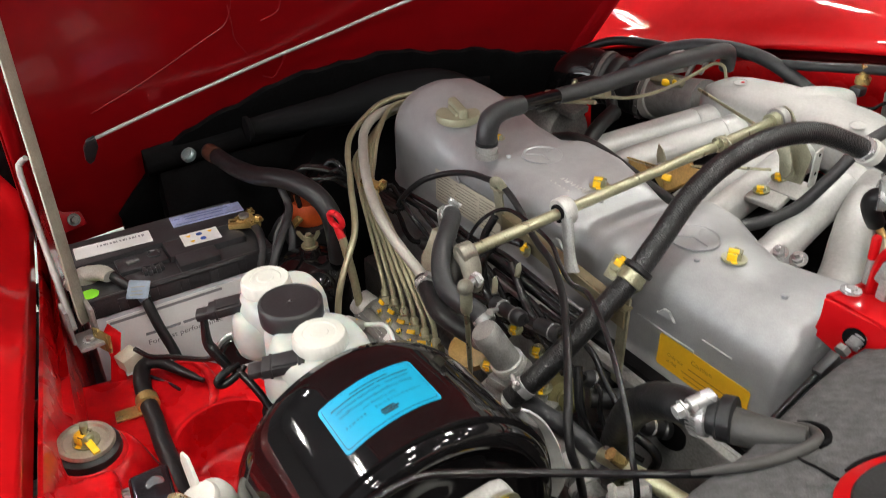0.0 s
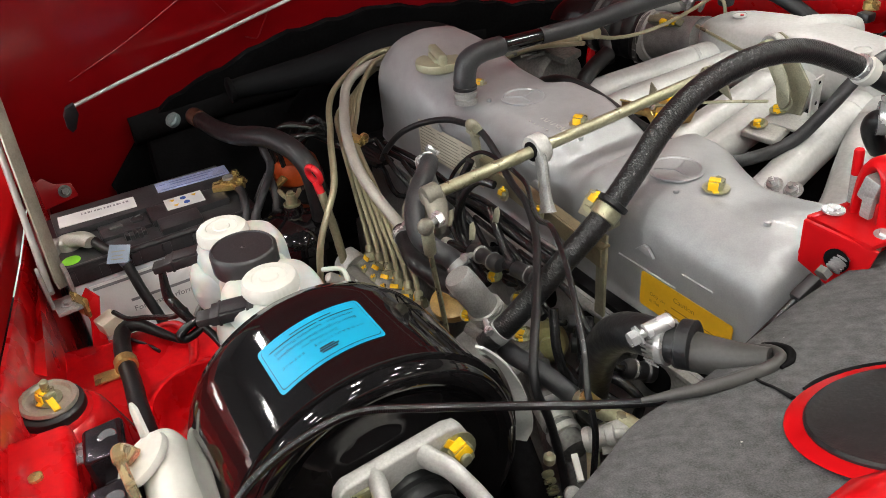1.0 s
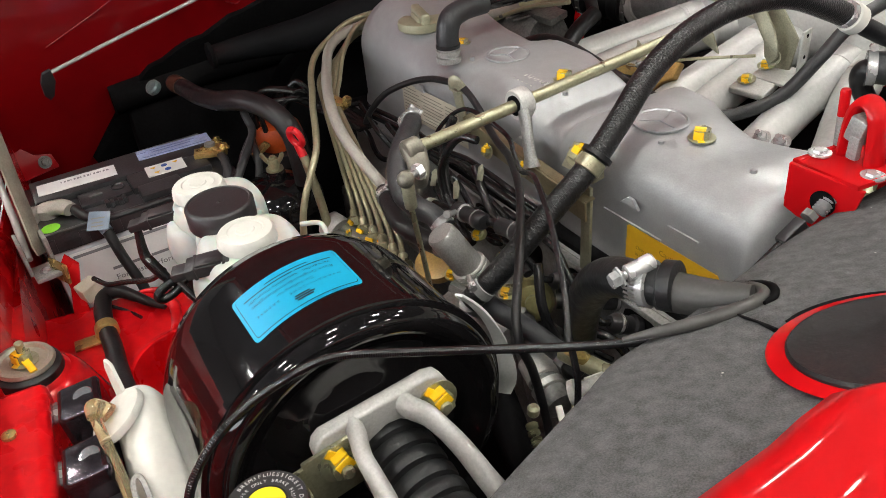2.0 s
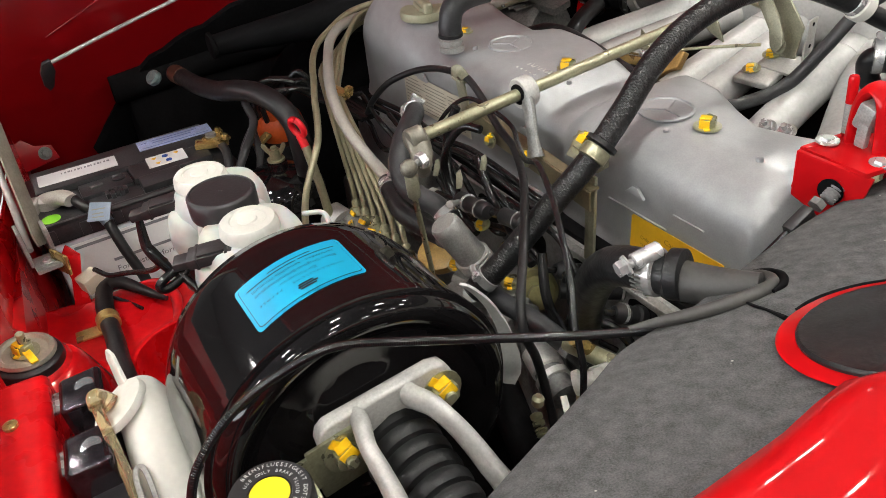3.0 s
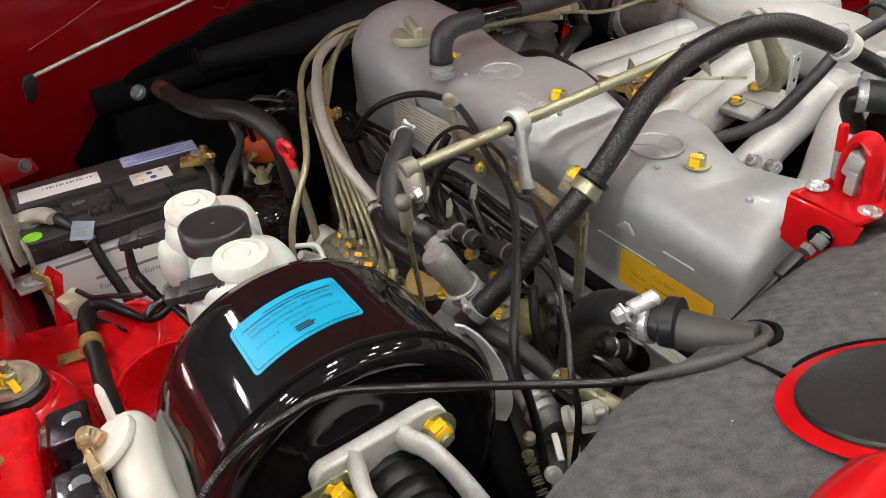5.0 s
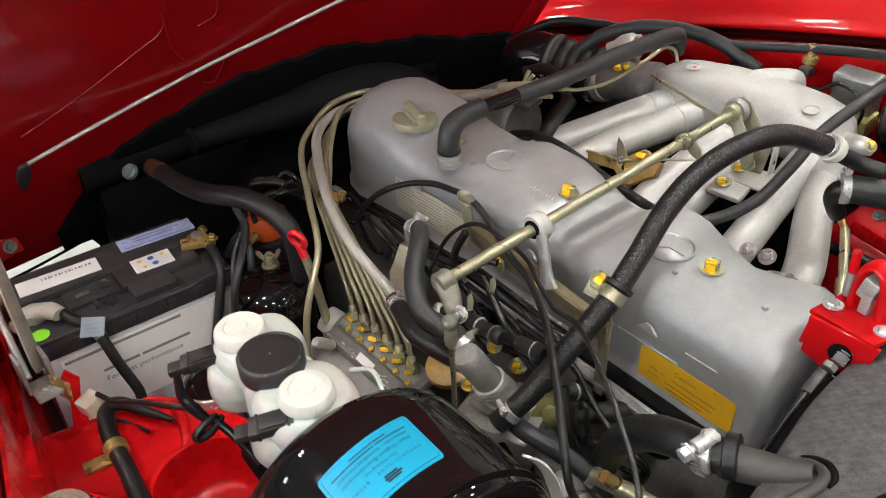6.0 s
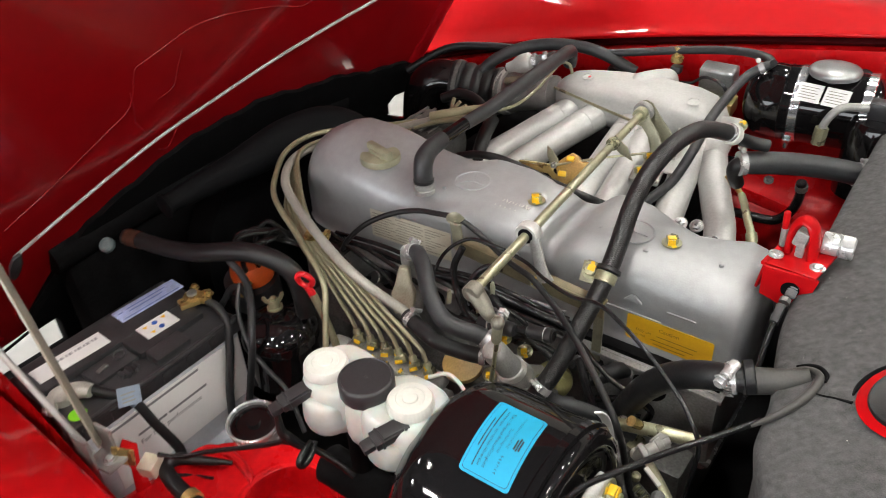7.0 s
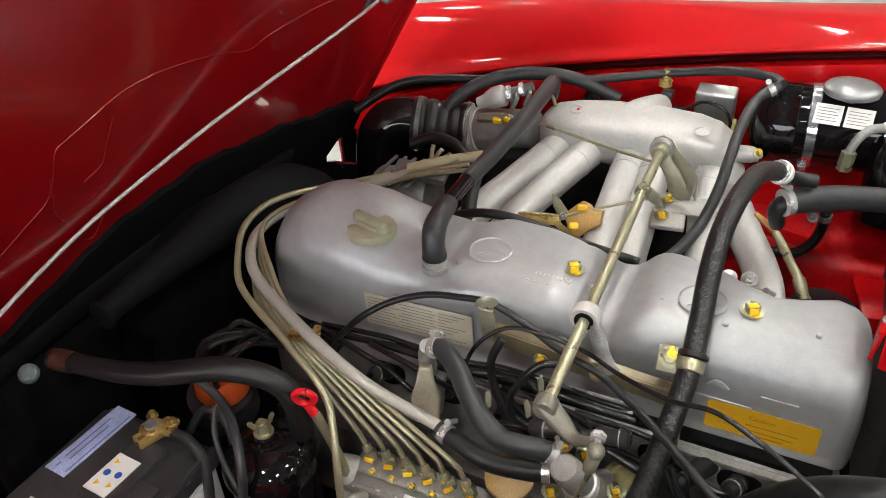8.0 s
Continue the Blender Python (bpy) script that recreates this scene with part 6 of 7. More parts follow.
part("saddle", block((0.05, 0.022, 0.010), (-0.312, -0.334, 0.733), (0, 0, 70), 0.003), GOLD, tc)
bolt((-0.330, -0.318, 0.739), (0, 0.2, 1), tc, 0.005, 0.006, mat=GOLD, mark=False)
hose("battery_cable", [(-0.29, -0.325, 0.733), (-0.262, -0.328, 0.735), (-0.238, -0.335, 0.72), (-0.226, -0.35, 0.68), (-0.222, -0.37, 0.62), (-0.22, -0.38, 0.57)], 0.0065, RUBBER_G, "grey-black battery cable falling beside the battery", "cable")
hose("battery_cable", [(-0.30, -0.30, 0.70), (-0.27, -0.285, 0.745), (-0.235, -0.287, 0.73), (-0.215, -0.31, 0.67), (-0.205, -0.33, 0.60)], 0.0055, RUBBER_G, "thin grey-black cable beside the battery", "cable")
tn = thing("battery_clamp", (-0.312, -0.573, 0.715), "dull lead battery terminal clamp", "clamp")
LEAD = paint("dull_lead", (0.40, 0.39, 0.35), 0.5, metal=0.2, vary=(50, 0.15), bumpy=(80, 0.2))
part("ring", lathe([(0.009, 0), (0.017, 0), (0.018, 0.003), (0.017, 0.015), (0.011, 0.018), (0, 0.018)], (-0.306, -0.573, 0.716), n=22), LEAD, tn)
part("arm", tube([(-0.306, -0.573, 0.726), (-0.290, -0.556, 0.732), (-0.272, -0.546, 0.732)], [0.016, 0.014, 0.011], 14, 5, 0.72), LEAD, tn)
part("jaw", block((0.03, 0.014, 0.018), (-0.300, -0.592, 0.726), (0, 0, -25), 0.005, 3), LEAD, tn)
bolt((-0.296, -0.600, 0.726), (0.4, -1, 0.1), tn, 0.005, 0.006, mat=STEEL, mark=False)
ec = hose("earth_cable", [(-0.28, -0.543, 0.730), (-0.256, -0.534, 0.726), (-0.228, -0.517, 0.716), (-0.205, -0.508, 0.672), (-0.186, -0.498, 0.630), (-0.178, -0.499, 0.612)], 0.0072, RUBBER, "black earth cable with a pale blue tag", "cable")
tag = paint("pale_tag", (0.17, 0.22, 0.29), 0.3, vary=(60, 0.12))
tg = part("tag", add_up(prism([(-0.017, -0.012), (0.015, -0.014), (0.018, 0.011), (-0.013, 0.015)], 0.0012, facing((-0.226, -0.520, 0.7255), (0.55, -0.45, 0.75), (-0.6, 0.3, 0.7)), 0.0004), lathe([(0.0074, -0.010), (0.0082, -0.010), (0.0082, 0.010), (0.0074, 0.010)], (-0.228, -0.517, 0.716), (0.55, 0.25, -0.6), 16)), tag, ec, "pale blue wrap-round tag")
bars([(-0.010, 0.003, 0.020), (-0.009, -0.003, 0.016), (-0.010, -0.008, 0.018)], facing((-0.226, -0.520, 0.7255), (0.55, -0.45, 0.75), (-0.6, 0.3, 0.7)) @ Matrix.Translation((0, 0, 0.0016)), tg, GREYINK, h=0.0015)
part("lug", block((0.012, 0.012, 0.03), (-0.174, -0.500, 0.600), (0, -20, 0), 0.002), STEEL, ec)
tray = solo("battery_tray", block((0.20, 0.30, 0.02), (-0.322, -0.456, 0.516), bevel=0.005), GREYP, "pale grey battery tray", "tray")
part("leg", block((0.04, 0.04, 0.06), (-0.322, -0.456, 0.48), bevel=0.004), VOID, tray)

# ---- hood stay beside the battery ----
sb = thing("hood_stay", (-0.175, -0.60, 0.70), "pale steel hood stay on a pivot bracket", "hood stay")
part("bracket", add_up(block((0.05, 0.03, 0.006), (-0.165, -0.60, 0.712), (0, -8, 5), 0.002), block((0.03, 0.005, 0.05), (-0.175, -0.617, 0.738), (0, 0, 5), 0.002), block((0.03, 0.005, 0.05), (-0.172, -0.588, 0.735), (0, 0, 5), 0.002)), RAW, sb)
DS = Vector((-0.185, 0.013, 0.485)).normalized()
part("strap_arm", prism([(-0.0075, -0.262), (0.0075, -0.262), (0.0110, -0.250), (0.0110, 0.26), (-0.0110, 0.26), (-0.0110, -0.250)], 0.003, facing((-0.2675, -0.5915, 0.9775), DS.cross(Vector((0.73, -0.60, 0.30))), DS), 0.0008), paint("dull_cad_plate", (0.36, 0.34, 0.28), 0.45, metal=0.25, vary=(40, 0.15)), sb, "flat dull plated arm")
part("rod_arm", tube([(-0.165, -0.612, 0.735), (-0.28, -0.612, 0.80), (-0.385, -0.611, 0.862), (-0.398, -0.606, 0.874), (-0.392, -0.598, 0.882)], 0.0045, 10), ROD, sb, "bright bent steel rod")
part("gold_tab", block((0.03, 0.004, 0.03), (-0.15, -0.585, 0.715), (0, 10, 30), 0.002), GOLD, sb)
bolt((-0.158, -0.598, 0.716), (0, 0, 1), sb, 0.006, 0.004, mat=STEEL, mark=False)
hb = thing("latch_bracket", (-0.135, -0.57, 0.63), "red bracket with a cream plastic connector", "bracket")
part("plate", prism([(-0.012, -0.05), (0.012, -0.05), (0.008, 0.0), (0.014, 0.03), (0.0, 0.045), (-0.010, 0.03), (-0.004, 0.0)], 0.004, facing((-0.152, -0.577, 0.685), (0.9, -0.3, 0.3), (0, 0, 1)), 0.001), RED_IN, hb)
part("connector", block((0.024, 0.026, 0.022), (-0.138, -0.562, 0.682), (10, 0, 20), 0.003), paint("cream_plastic", (0.62, 0.58, 0.46), 0.4, vary=(60, 0.08)), hb, "cream plastic connector")
part("lead", tube([(-0.12, -0.552, 0.665), (-0.10, -0.53, 0.655), (-0.07, -0.52, 0.66)], 0.0022, 8), WIRE, hb)
hose("loom", [(-0.125, -0.553, 0.703), (-0.095, -0.541, 0.706), (-0.059, -0.523, 0.722), (0.012, -0.502, 0.757), (0.055, -0.495, 0.785), (0.075, -0.490, 0.80)], 0.0032, WIRE, "black taped wiring loom beside the battery", "cable")
tl = hose("taped_loom", [(-0.065, -0.490, 0.664), (-0.091, -0.506, 0.666), (-0.122, -0.530, 0.674), (-0.128, -0.548, 0.672), (-0.105, -0.557, 0.668), (-0.068, -0.561, 0.667), (-0.02, -0.562, 0.668), (0.03, -0.565, 0.672), (0.09, -0.566, 0.676), (0.20, -0.572, 0.672)], [0.003, 0.006, 0.0085, 0.0100, 0.0108, 0.0108, 0.0108, 0.0108, 0.0108, 0.0108], RUBBER, "thick black taped loom along the wing", "cable")
part("p_clip", lathe([(0.0120, 0), (0.0138, 0.001), (0.0138, 0.015), (0.0120, 0.016)], (-0.068, -0.561, 0.667), (0.99, -0.02, 0.02), 24), GOLD, tl, "gold p-clip")
part("clip_tab", block((0.02, 0.030, 0.003), (-0.060, -0.586, 0.660), (0, 0, -5), 0.001), GOLD, tl)

# ---- wing mount, coils and washer bottle ----
wm = thing("wing_mount", (0.088, -0.634, 0.745), "large zinc washer and nut on a rubber mount", "mount")
part("rubber_ring", lathe([(0.032, 0.0), (0.034, 0.004), (0.032, 0.014), (0.026, 0.018)], (0.085, -0.640, 0.746), (0.05, 0.1, 1), 36), RUBBER, wm)
part("washer", lathe([(0.008, 0.0), (0.0265, -0.002), (0.0280, 0.001), (0.0265, 0.004), (0.0225, 0.0045), (0.0205, 0.0015), (0.012, 0.001), (0.008, 0.002)], (0.086, -0.638, 0.764), (0.05, 0.1, 1), 36), paint("dull_zinc", (0.55, 0.52, 0.42), 0.38, metal=0.8, vary=(50, 0.12)), wm)
bolt((0.087, -0.6375, 0.766), (0.05, 0.1, 1), wm, 0.0085, 0.010, stud=0.012, name="nut")
part("paint_streak", block((0.024, 0.007, 0.0022), (0.100, -0.6345, 0.7695), (0, 10, 15), 0.001, 3), DAB, wm, "streak of yellow marking paint")
part("collar", lathe([(0.044, -0.014), (0.038, 0.004), (0.033, 0.008)], (0.085, -0.640, 0.745), (0.05, 0.1, 1), 36), RED_IN, wm, "red pressed collar")

for k, (cx, cy, cz) in enumerate(((0.212, -0.598, 0.765), (0.290, -0.606, 0.768))):
    co_ = thing("relay_box", (cx, cy, cz - 0.02), "dark plum lacquered relay box with black connector", "relay", "relay boxes on the wing")
    part("housing", block((0.048, 0.036, 0.060), (cx, cy, cz), (5, -6, -5), 0.006, 4), PLUM, co_)
    part("crimped_rim", block((0.052, 0.040, 0.006), (cx + 0.001, cy, cz - 0.010), (5, -6, -5), 0.0025, 3), PLUM, co_)
    part("stamp", lathe([(0.0075, 0), (0.0080, 0.0008), (0.0066, 0.0010), (0.0, 0.0005)], (cx - 0.002, cy + 0.002, cz + 0.0298), (0.1, -0.09, 1), 22), CHROME, co_)
    part("plug", block((0.026, 0.030, 0.026), (cx + 0.036, cy + 0.002, cz - 0.006), (5, -6, -5), 0.004), BLACKP, co_)
    ft = part("foot", add_up(block((0.004, 0.020, 0.020), (cx - 0.026, cy - 0.018, cz + 0.004), (0, 0, -5), 0.001), block((0.020, 0.012, 0.003), (cx - 0.014, cy - 0.024, cz + 0.012), (0, 0, -5), 0.001)), STEEL, co_)
    part("screw", add_up(lathe([(0.0075, 0), (0.0075, 0.003), (0.0055, 0.004), (0.0055, 0.010), (0.004, 0.011)], (cx - 0.012, cy - 0.028, cz + 0.010), (-0.2, -0.9, 0.4), 14)), STEEL, ft)
WASHER = paint("pale_polythene", (0.66, 0.67, 0.62), 0.28, vary=(18, 0.06), bumpy=(30, 0.05))
wb = thing("washer_bottle", (0.33, -0.565, 0.70), "milky white washer bottle with a yellowed tube", "bottle")
part("bottle", tube([(0.243, -0.557, 0.790), (0.250, -0.558, 0.791), (0.272, -0.560, 0.783), (0.30, -0.562, 0.768), (0.34, -0.563, 0.748), (0.42, -0.566, 0.71), (0.47, -0.568, 0.69)], [0.012, 0.019, 0.0225, 0.0235, 0.0240, 0.025, 0.026], 32, 6), WASHER, wb)
part("flange", lathe([(0.0215, -0.004), (0.0250, -0.003), (0.0258, 0.000), (0.0245, 0.0035), (0.0150, 0.0048), (0.0, 0.0052)], (0.262, -0.576, 0.800), (-0.18, -0.50, 0.85), 36), WASHER, wb, "round milky cap")
part("tab", prism([(-0.006, 0), (0.006, 0), (0.005, 0.036), (0.0, 0.043), (-0.004, 0.036)], 0.004, facing((0.246, -0.566, 0.794), (0.4, -0.85, 0.3), (-0.45, -0.3, 0.75)), 0.0015), WASHER, wb, "milky plastic tab")
part("nozzle", tube([(0.259, -0.582, 0.804), (0.257, -0.587, 0.812), (0.262, -0.590, 0.818), (0.270, -0.591, 0.815)], [0.0085, 0.0072, 0.0066, 0.0060], 14), AMBER, wb, "yellowed elbow")
part("hose", tube([(0.266, -0.591, 0.817), (0.275, -0.591, 0.808), (0.295, -0.590, 0.796), (0.325, -0.589, 0.780), (0.37, -0.590, 0.758), (0.44, -0.592, 0.725)], 0.0043, 14), AMBER, wb, "yellowed clear tube")
part("clip", tube([(0.358, -0.577, 0.770), (0.330, -0.576, 0.785), (0.322, -0.579, 0.789), (0.328, -0.584, 0.785), (0.358, -0.586, 0.768)], 0.0022, 8, 6, 0.5), RAW, wb, "bent wire clip")
for bx, by in ((0.225, -0.655), (0.33, -0.665)):
    yy, zz = by, 0.797 + 0.04 * (bx - 0.225)
    solo("wing_screw", lathe([(0.006, 0), (0.006, 0.003), (0.004, 0.004)], (bx, yy, zz - 0.002), n=10), GOLD, "small paint-marked screw in the wing", "screw", "screws in the wing")

# ---- fuel filter, distributor and pipes at the front ----
ff = thing("fuel_filter", (-0.178, -0.278, 0.60), "black enamelled fuel filter with a wing nut", "filter")
part("canister", lathe([(0.050, 0), (0.056, 0.004), (0.056, 0.075), (0.061, 0.080), (0.061, 0.092), (0.0585, 0.100), (0.051, 0.110), (0.038, 0.1185), (0.025, 0.1225), (0.0175, 0.1245)], (-0.184, -0.280, 0.60), n=44), BLACK, ff)
part("neck", lathe([(0.0170, 0.1225), (0.0145, 0.126), (0.0140, 0.133), (0.010, 0.136), (0.0, 0.136)], (-0.184, -0.280, 0.60), n=26), BLACK, ff)
part("washer", lathe([(0.0125, 0), (0.0125, 0.003), (0.0, 0.003)], (-0.184, -0.280, 0.736), n=22), ZINC, ff)
part("wing_nut", add_up(lathe([(0.0085, 0), (0.0075, 0.014), (0.0045, 0.014), (0.0045, 0.018), (0.0, 0.018)], (-0.184, -0.280, 0.739), n=16), *[prism([(0.003, 0.002), (0.007, 0.001), (0.013, 0.008), (0.0175, 0.016), (0.0165, 0.0205), (0.012, 0.020), (0.008, 0.012), (0.003, 0.010)], 0.0032, facing((-0.184, -0.280, 0.742), d, (0, 0, 1)), 0.001) for d in ((0.9, -0.42, 0), (-0.9, 0.42, 0))]), ZINC, ff, "zinc wing nut")
di = thing("distributor", (-0.30, -0.225, 0.66), "distributor with an orange cap and black leads", "distributor")
part("body", lathe([(0.04, 0), (0.045, 0.01), (0.045, 0.05)], (-0.297, -0.228, 0.675), (0.1, -0.15, 1), 28), BLACKP, di)
part("cap", lathe([(0.035, 0), (0.037, 0.006), (0.035, 0.022), (0.026, 0.034), (0.0, 0.036)], (-0.290, -0.230, 0.727), (0.1, -0.15, 1), 32), ORANGE, di, "orange plastic cap")
part("clip", block((0.012, 0.03, 0.006), (-0.262, -0.272, 0.735), (20, 10, 20), 0.002), GOLD, di)
for k in range(7):
    a = k / 7 * 2 * math.pi
    c = Vector((-0.288 + 0.024 * math.cos(a), -0.236 + 0.024 * math.sin(a), 0.755))
    part("lead", tube([c, c + Vector((0.004, -0.002, 0.028)), c + Vector((0.02, 0.02, 0.05 + 0.006 * (k % 3))), (-0.235, -0.185 + 0.006 * k, 0.785), (-0.16, -0.15 + 0.004 * k, 0.765)], 0.0042, 8), WIRE, di)

rh = hose("radiator_hose", [(-0.47, -0.330, 0.796), (-0.43, -0.325, 0.798), (-0.37, -0.318, 0.801), (-0.31, -0.305, 0.808), (-0.26, -0.290, 0.820), (-0.222, -0.276, 0.824), (-0.182, -0.262, 0.816), (-0.158, -0.254, 0.796), (-0.150, -0.252, 0.765), (-0.150, -0.25, 0.72)], [0.0135, 0.0135, 0.0140, 0.0148, 0.0150, 0.0150, 0.0150, 0.0150, 0.0150, 0.015], RUBBER, "fat black radiator hose above the battery")
part("end_band", tube([(-0.463, -0.3293, 0.7965), (-0.436, -0.3258, 0.7977)], 0.0145, 20), paint("rusty_band", (0.075, 0.030, 0.018), 0.55, metal=0.3, vary=(60, 0.5)), rh, "rusty brown clamp band")
rd = thing("radiator", (-0.56, -0.02, 0.46), "black radiator and shroud at the front of the bay", "radiator")
part("knob", lathe([(0.010, 0), (0.0125, 0.003), (0.0125, 0.010), (0.010, 0.013), (0.0, 0.014)], (-0.478, -0.358, 0.790), (0.3, -0.6, 0.75), 20), paint("pale_foil", (0.22, 0.30, 0.31), 0.3, metal=0.5, vary=(90, 0.25), bumpy=(150, 0.6)), rd, "pale metallic filler knob")
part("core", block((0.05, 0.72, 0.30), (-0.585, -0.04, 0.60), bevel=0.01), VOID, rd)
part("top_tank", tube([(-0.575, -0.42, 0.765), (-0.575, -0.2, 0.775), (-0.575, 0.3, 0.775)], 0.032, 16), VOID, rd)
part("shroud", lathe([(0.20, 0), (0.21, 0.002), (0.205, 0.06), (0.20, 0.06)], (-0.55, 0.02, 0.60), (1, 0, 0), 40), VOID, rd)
du = hose("intake_duct", [(-0.43, -0.27, 0.835), (-0.437, -0.20, 0.832), (-0.442, -0.10, 0.828), (-0.436, 0.00, 0.832), (-0.422, 0.08, 0.826), (-0.405, 0.13, 0.806), (-0.39, 0.165, 0.765), (-0.38, 0.18, 0.70)], [0.016, 0.021, 0.029, 0.040, 0.046, 0.047, 0.047, 0.046], paint("matt_duct", (0.0042, 0.0046, 0.0055), 0.75, spec=0.12, vary=(20, 0.3), grain=(200, 0.2)), "wide matt black air intake duct across the front", "duct", n=24)
part("rim", lathe([(0.016, 0), (0.021, 0.002), (0.021, 0.008), (0.016, 0.010)], (-0.428, -0.275, 0.836), (0.05, 1, 0.05), 28), VOID, du)
fb = thing("air_filter_box", (-0.47, 0.30, 0.62), "black air filter box in the front corner", "air filter")
part("box", block((0.16, 0.20, 0.17), (-0.485, 0.36, 0.60), (0, 0, 8), 0.02, 3), BLACK, fb)
al = thing("alternator", (-0.27, 0.20, 0.70), "grey alloy alternator with finned end", "alternator")
part("body", lathe([(0.05, 0), (0.055, 0.006), (0.055, 0.09), (0.048, 0.10)], (-0.30, 0.215, 0.775), (1, 0.1, 0.1), 30), DARKAL, al)
part("bracket", block((0.09, 0.04, 0.012), (-0.22, 0.22, 0.837), (8, 5, 10), 0.003), DARKAL, al)
for k in range(5):
    part("fin", block((0.005, 0.10, 0.004), (-0.29 + 0.018 * k, 0.215, 0.832 + 0.001 * k), (0, 5, 0), 0.001), DARKAL, al)

ds = thing("dipstick", (-0.11, -0.255, 0.68), "oil dipstick with a red ring handle", "dipstick")
ring_pts = [Vector((-0.127, -0.259, 0.800)) + 0.0125 * (math.cos(a) * Vector((0.35, -0.1, 0.95)) + math.sin(a) * Vector((0.85, 0.35, -0.28))) for a in np.linspace(0, 2 * math.pi, 17)]
part("ring_handle", tube(ring_pts, 0.0045, 10, 2), REDP, ds, "red plastic ring handle")
part("neck", tube([(-0.126, -0.258, 0.789), (-0.118, -0.256, 0.772)], 0.006, 10), REDP, ds)
part("tube", tube([(-0.118, -0.256, 0.775), (-0.098, -0.252, 0.71), (-0.085, -0.25, 0.64)], 0.0062, 12), ZINC, ds, "zinc tube")

# ---- injection pump and its fuel lines ----
ip = thing("injection_pump", (-0.01, -0.235, 0.56), "alloy injection pump with six delivery unions", "pump")
part("body", block((0.20, 0.085, 0.08), (-0.012, -0.246, 0.605), (0, 0, 1), 0.010, 3), RAW, ip)
part("top_rail", block((0.182, 0.036, 0.020), (-0.018, -0.214, 0.654), (6, 0, 1), 0.008, 3), RAW, ip)
part("side_barrel", tube([(-0.105, -0.245, 0.648), (-0.095, -0.245, 0.650), (0.075, -0.242, 0.652), (0.085, -0.242, 0.652)], [0.006, 0.014, 0.014, 0.006], 18, 4), paint("dark_pump_alloy", (0.20, 0.20, 0.19), 0.42, metal=0.4, vary=(30, 0.2), grain=(250, 0.3)), ip)
part("groove", add_up(*[tube([(-0.092, -0.2535 - 0.004 * k, 0.6625 - 0.003 * k), (0.075, -0.2505 - 0.004 * k, 0.6645 - 0.003 * k)], 0.0012, 6) for k in range(2)]), STEEL, ip)
part("paper_tag", block((0.034, 0.0016, 0.011), (-0.005, -0.2515, 0.6655), (-48, 0, 1), 0), LABELW, ip)
part("end_cap", lathe([(0.020, 0), (0.021, 0.004), (0.019, 0.022), (0.010, 0.026), (0.0, 0.027)], (-0.102, -0.235, 0.655), (-0.9, -0.3, 0.35), 24), RAWL, ip)
part("end_stud", lathe([(0.008, 0), (0.008, 0.03), (0.006, 0.034)], (-0.075, -0.262, 0.654), (0.1, -0.7, 0.6), 14), RAWL, ip)
part("paint_mark", block((0.010, 0.012, 0.004), (-0.073, -0.276, 0.668), (30, 0, 20), 0.001), DAB, ip, "dab of yellow marking paint")
part("clip_tab", block((0.012, 0.003, 0.008), (0.035, -0.252, 0.667), (0, 0, 40), 0.001), STEEL, ip)
for k in range(6):
    bolt((-0.078 + 0.028 * k, -0.231, 0.662), (0, -0.7, 0.6), ip, 0.0042, 0.003)
ip.location += Vector((0.0145, -0.002, 0.007))
ZL = paint("zinc_line", (0.34, 0.325, 0.215), 0.34, metal=0.45, vary=(60, 0.15), grain=(200, 0.08))
for k in range(6):
    x, y = -0.089 + 0.0280 * k, -0.2135
    u = part("union", add_up(lathe([(0.0100, 0), (0.0100, 0.011), (0.0078, 0.013)], (x, y, 0.664), (-0.42, 0.14, 0.9), 6), lathe([(0.0064, 0.012), (0.0064, 0.020), (0.0044, 0.023)], (x, y, 0.664), (-0.42, 0.14, 0.9), 12)), ZINC, ip)
    part("paint_mark", add_up(block((0.012, 0.006, 0.003), (x + 0.001, y - 0.0085, 0.671), (50, 0, 14 * k), 0.001), block((0.008, 0.010, 0.002), (x - 0.006, y - 0.001, 0.6765), (20, -24, 30 * k), 0.0008)), DAB, u, "dab of yellow marking paint")
    x, y, w = x + 0.0145, y - 0.002, 0.0048 * (k - 3.2)
    top, clip = Vector((x - 0.024, y + 0.007, 0.709)), Vector((-0.195 + 0.9 * w, -0.172 + 0.55 * w, 0.795 + 0.0012 * k))
    way = clip - top
    pts = [(x - 0.008, y + 0.003, 0.686), (x - 0.015, y + 0.005, 0.698), top, top + way * 0.25, top + way * 0.6, clip,
           (-0.245 + w * 0.8, -0.147 + w, 0.816), (-0.292 + w, -0.108 + w * 0.5, 0.832 + w), (-0.345 + 0.6 * w, -0.045, 0.848 + 0.9 * w), (-0.362 + 0.8 * w, 0.03, 0.838 + 0.9 * w), (-0.352 + w, 0.105, 0.822 + 0.6 * w), (-0.300, 0.175 + w, 0.822 + 0.5 * w), (-0.21, 0.20 + 1.4 * w, 0.853), (-0.10 - 0.02 * k, 0.215 + 2 * w, 0.885)]
    hose("fuel_line", pts, 0.0036, ZL, "dull zinc injection fuel line", "pipe", group="fuel lines from the injection pump", n=9, step=5)
solo("line_clip", add_up(block((0.034, 0.016, 0.012), (-0.192, -0.168, 0.802), (0, 12, 28), 0.002), block((0.010, 0.010, 0.014), (-0.176, -0.158, 0.806), (0, 12, 28), 0.002)), GOLD, "gold clip holding the fuel lines", "clip")
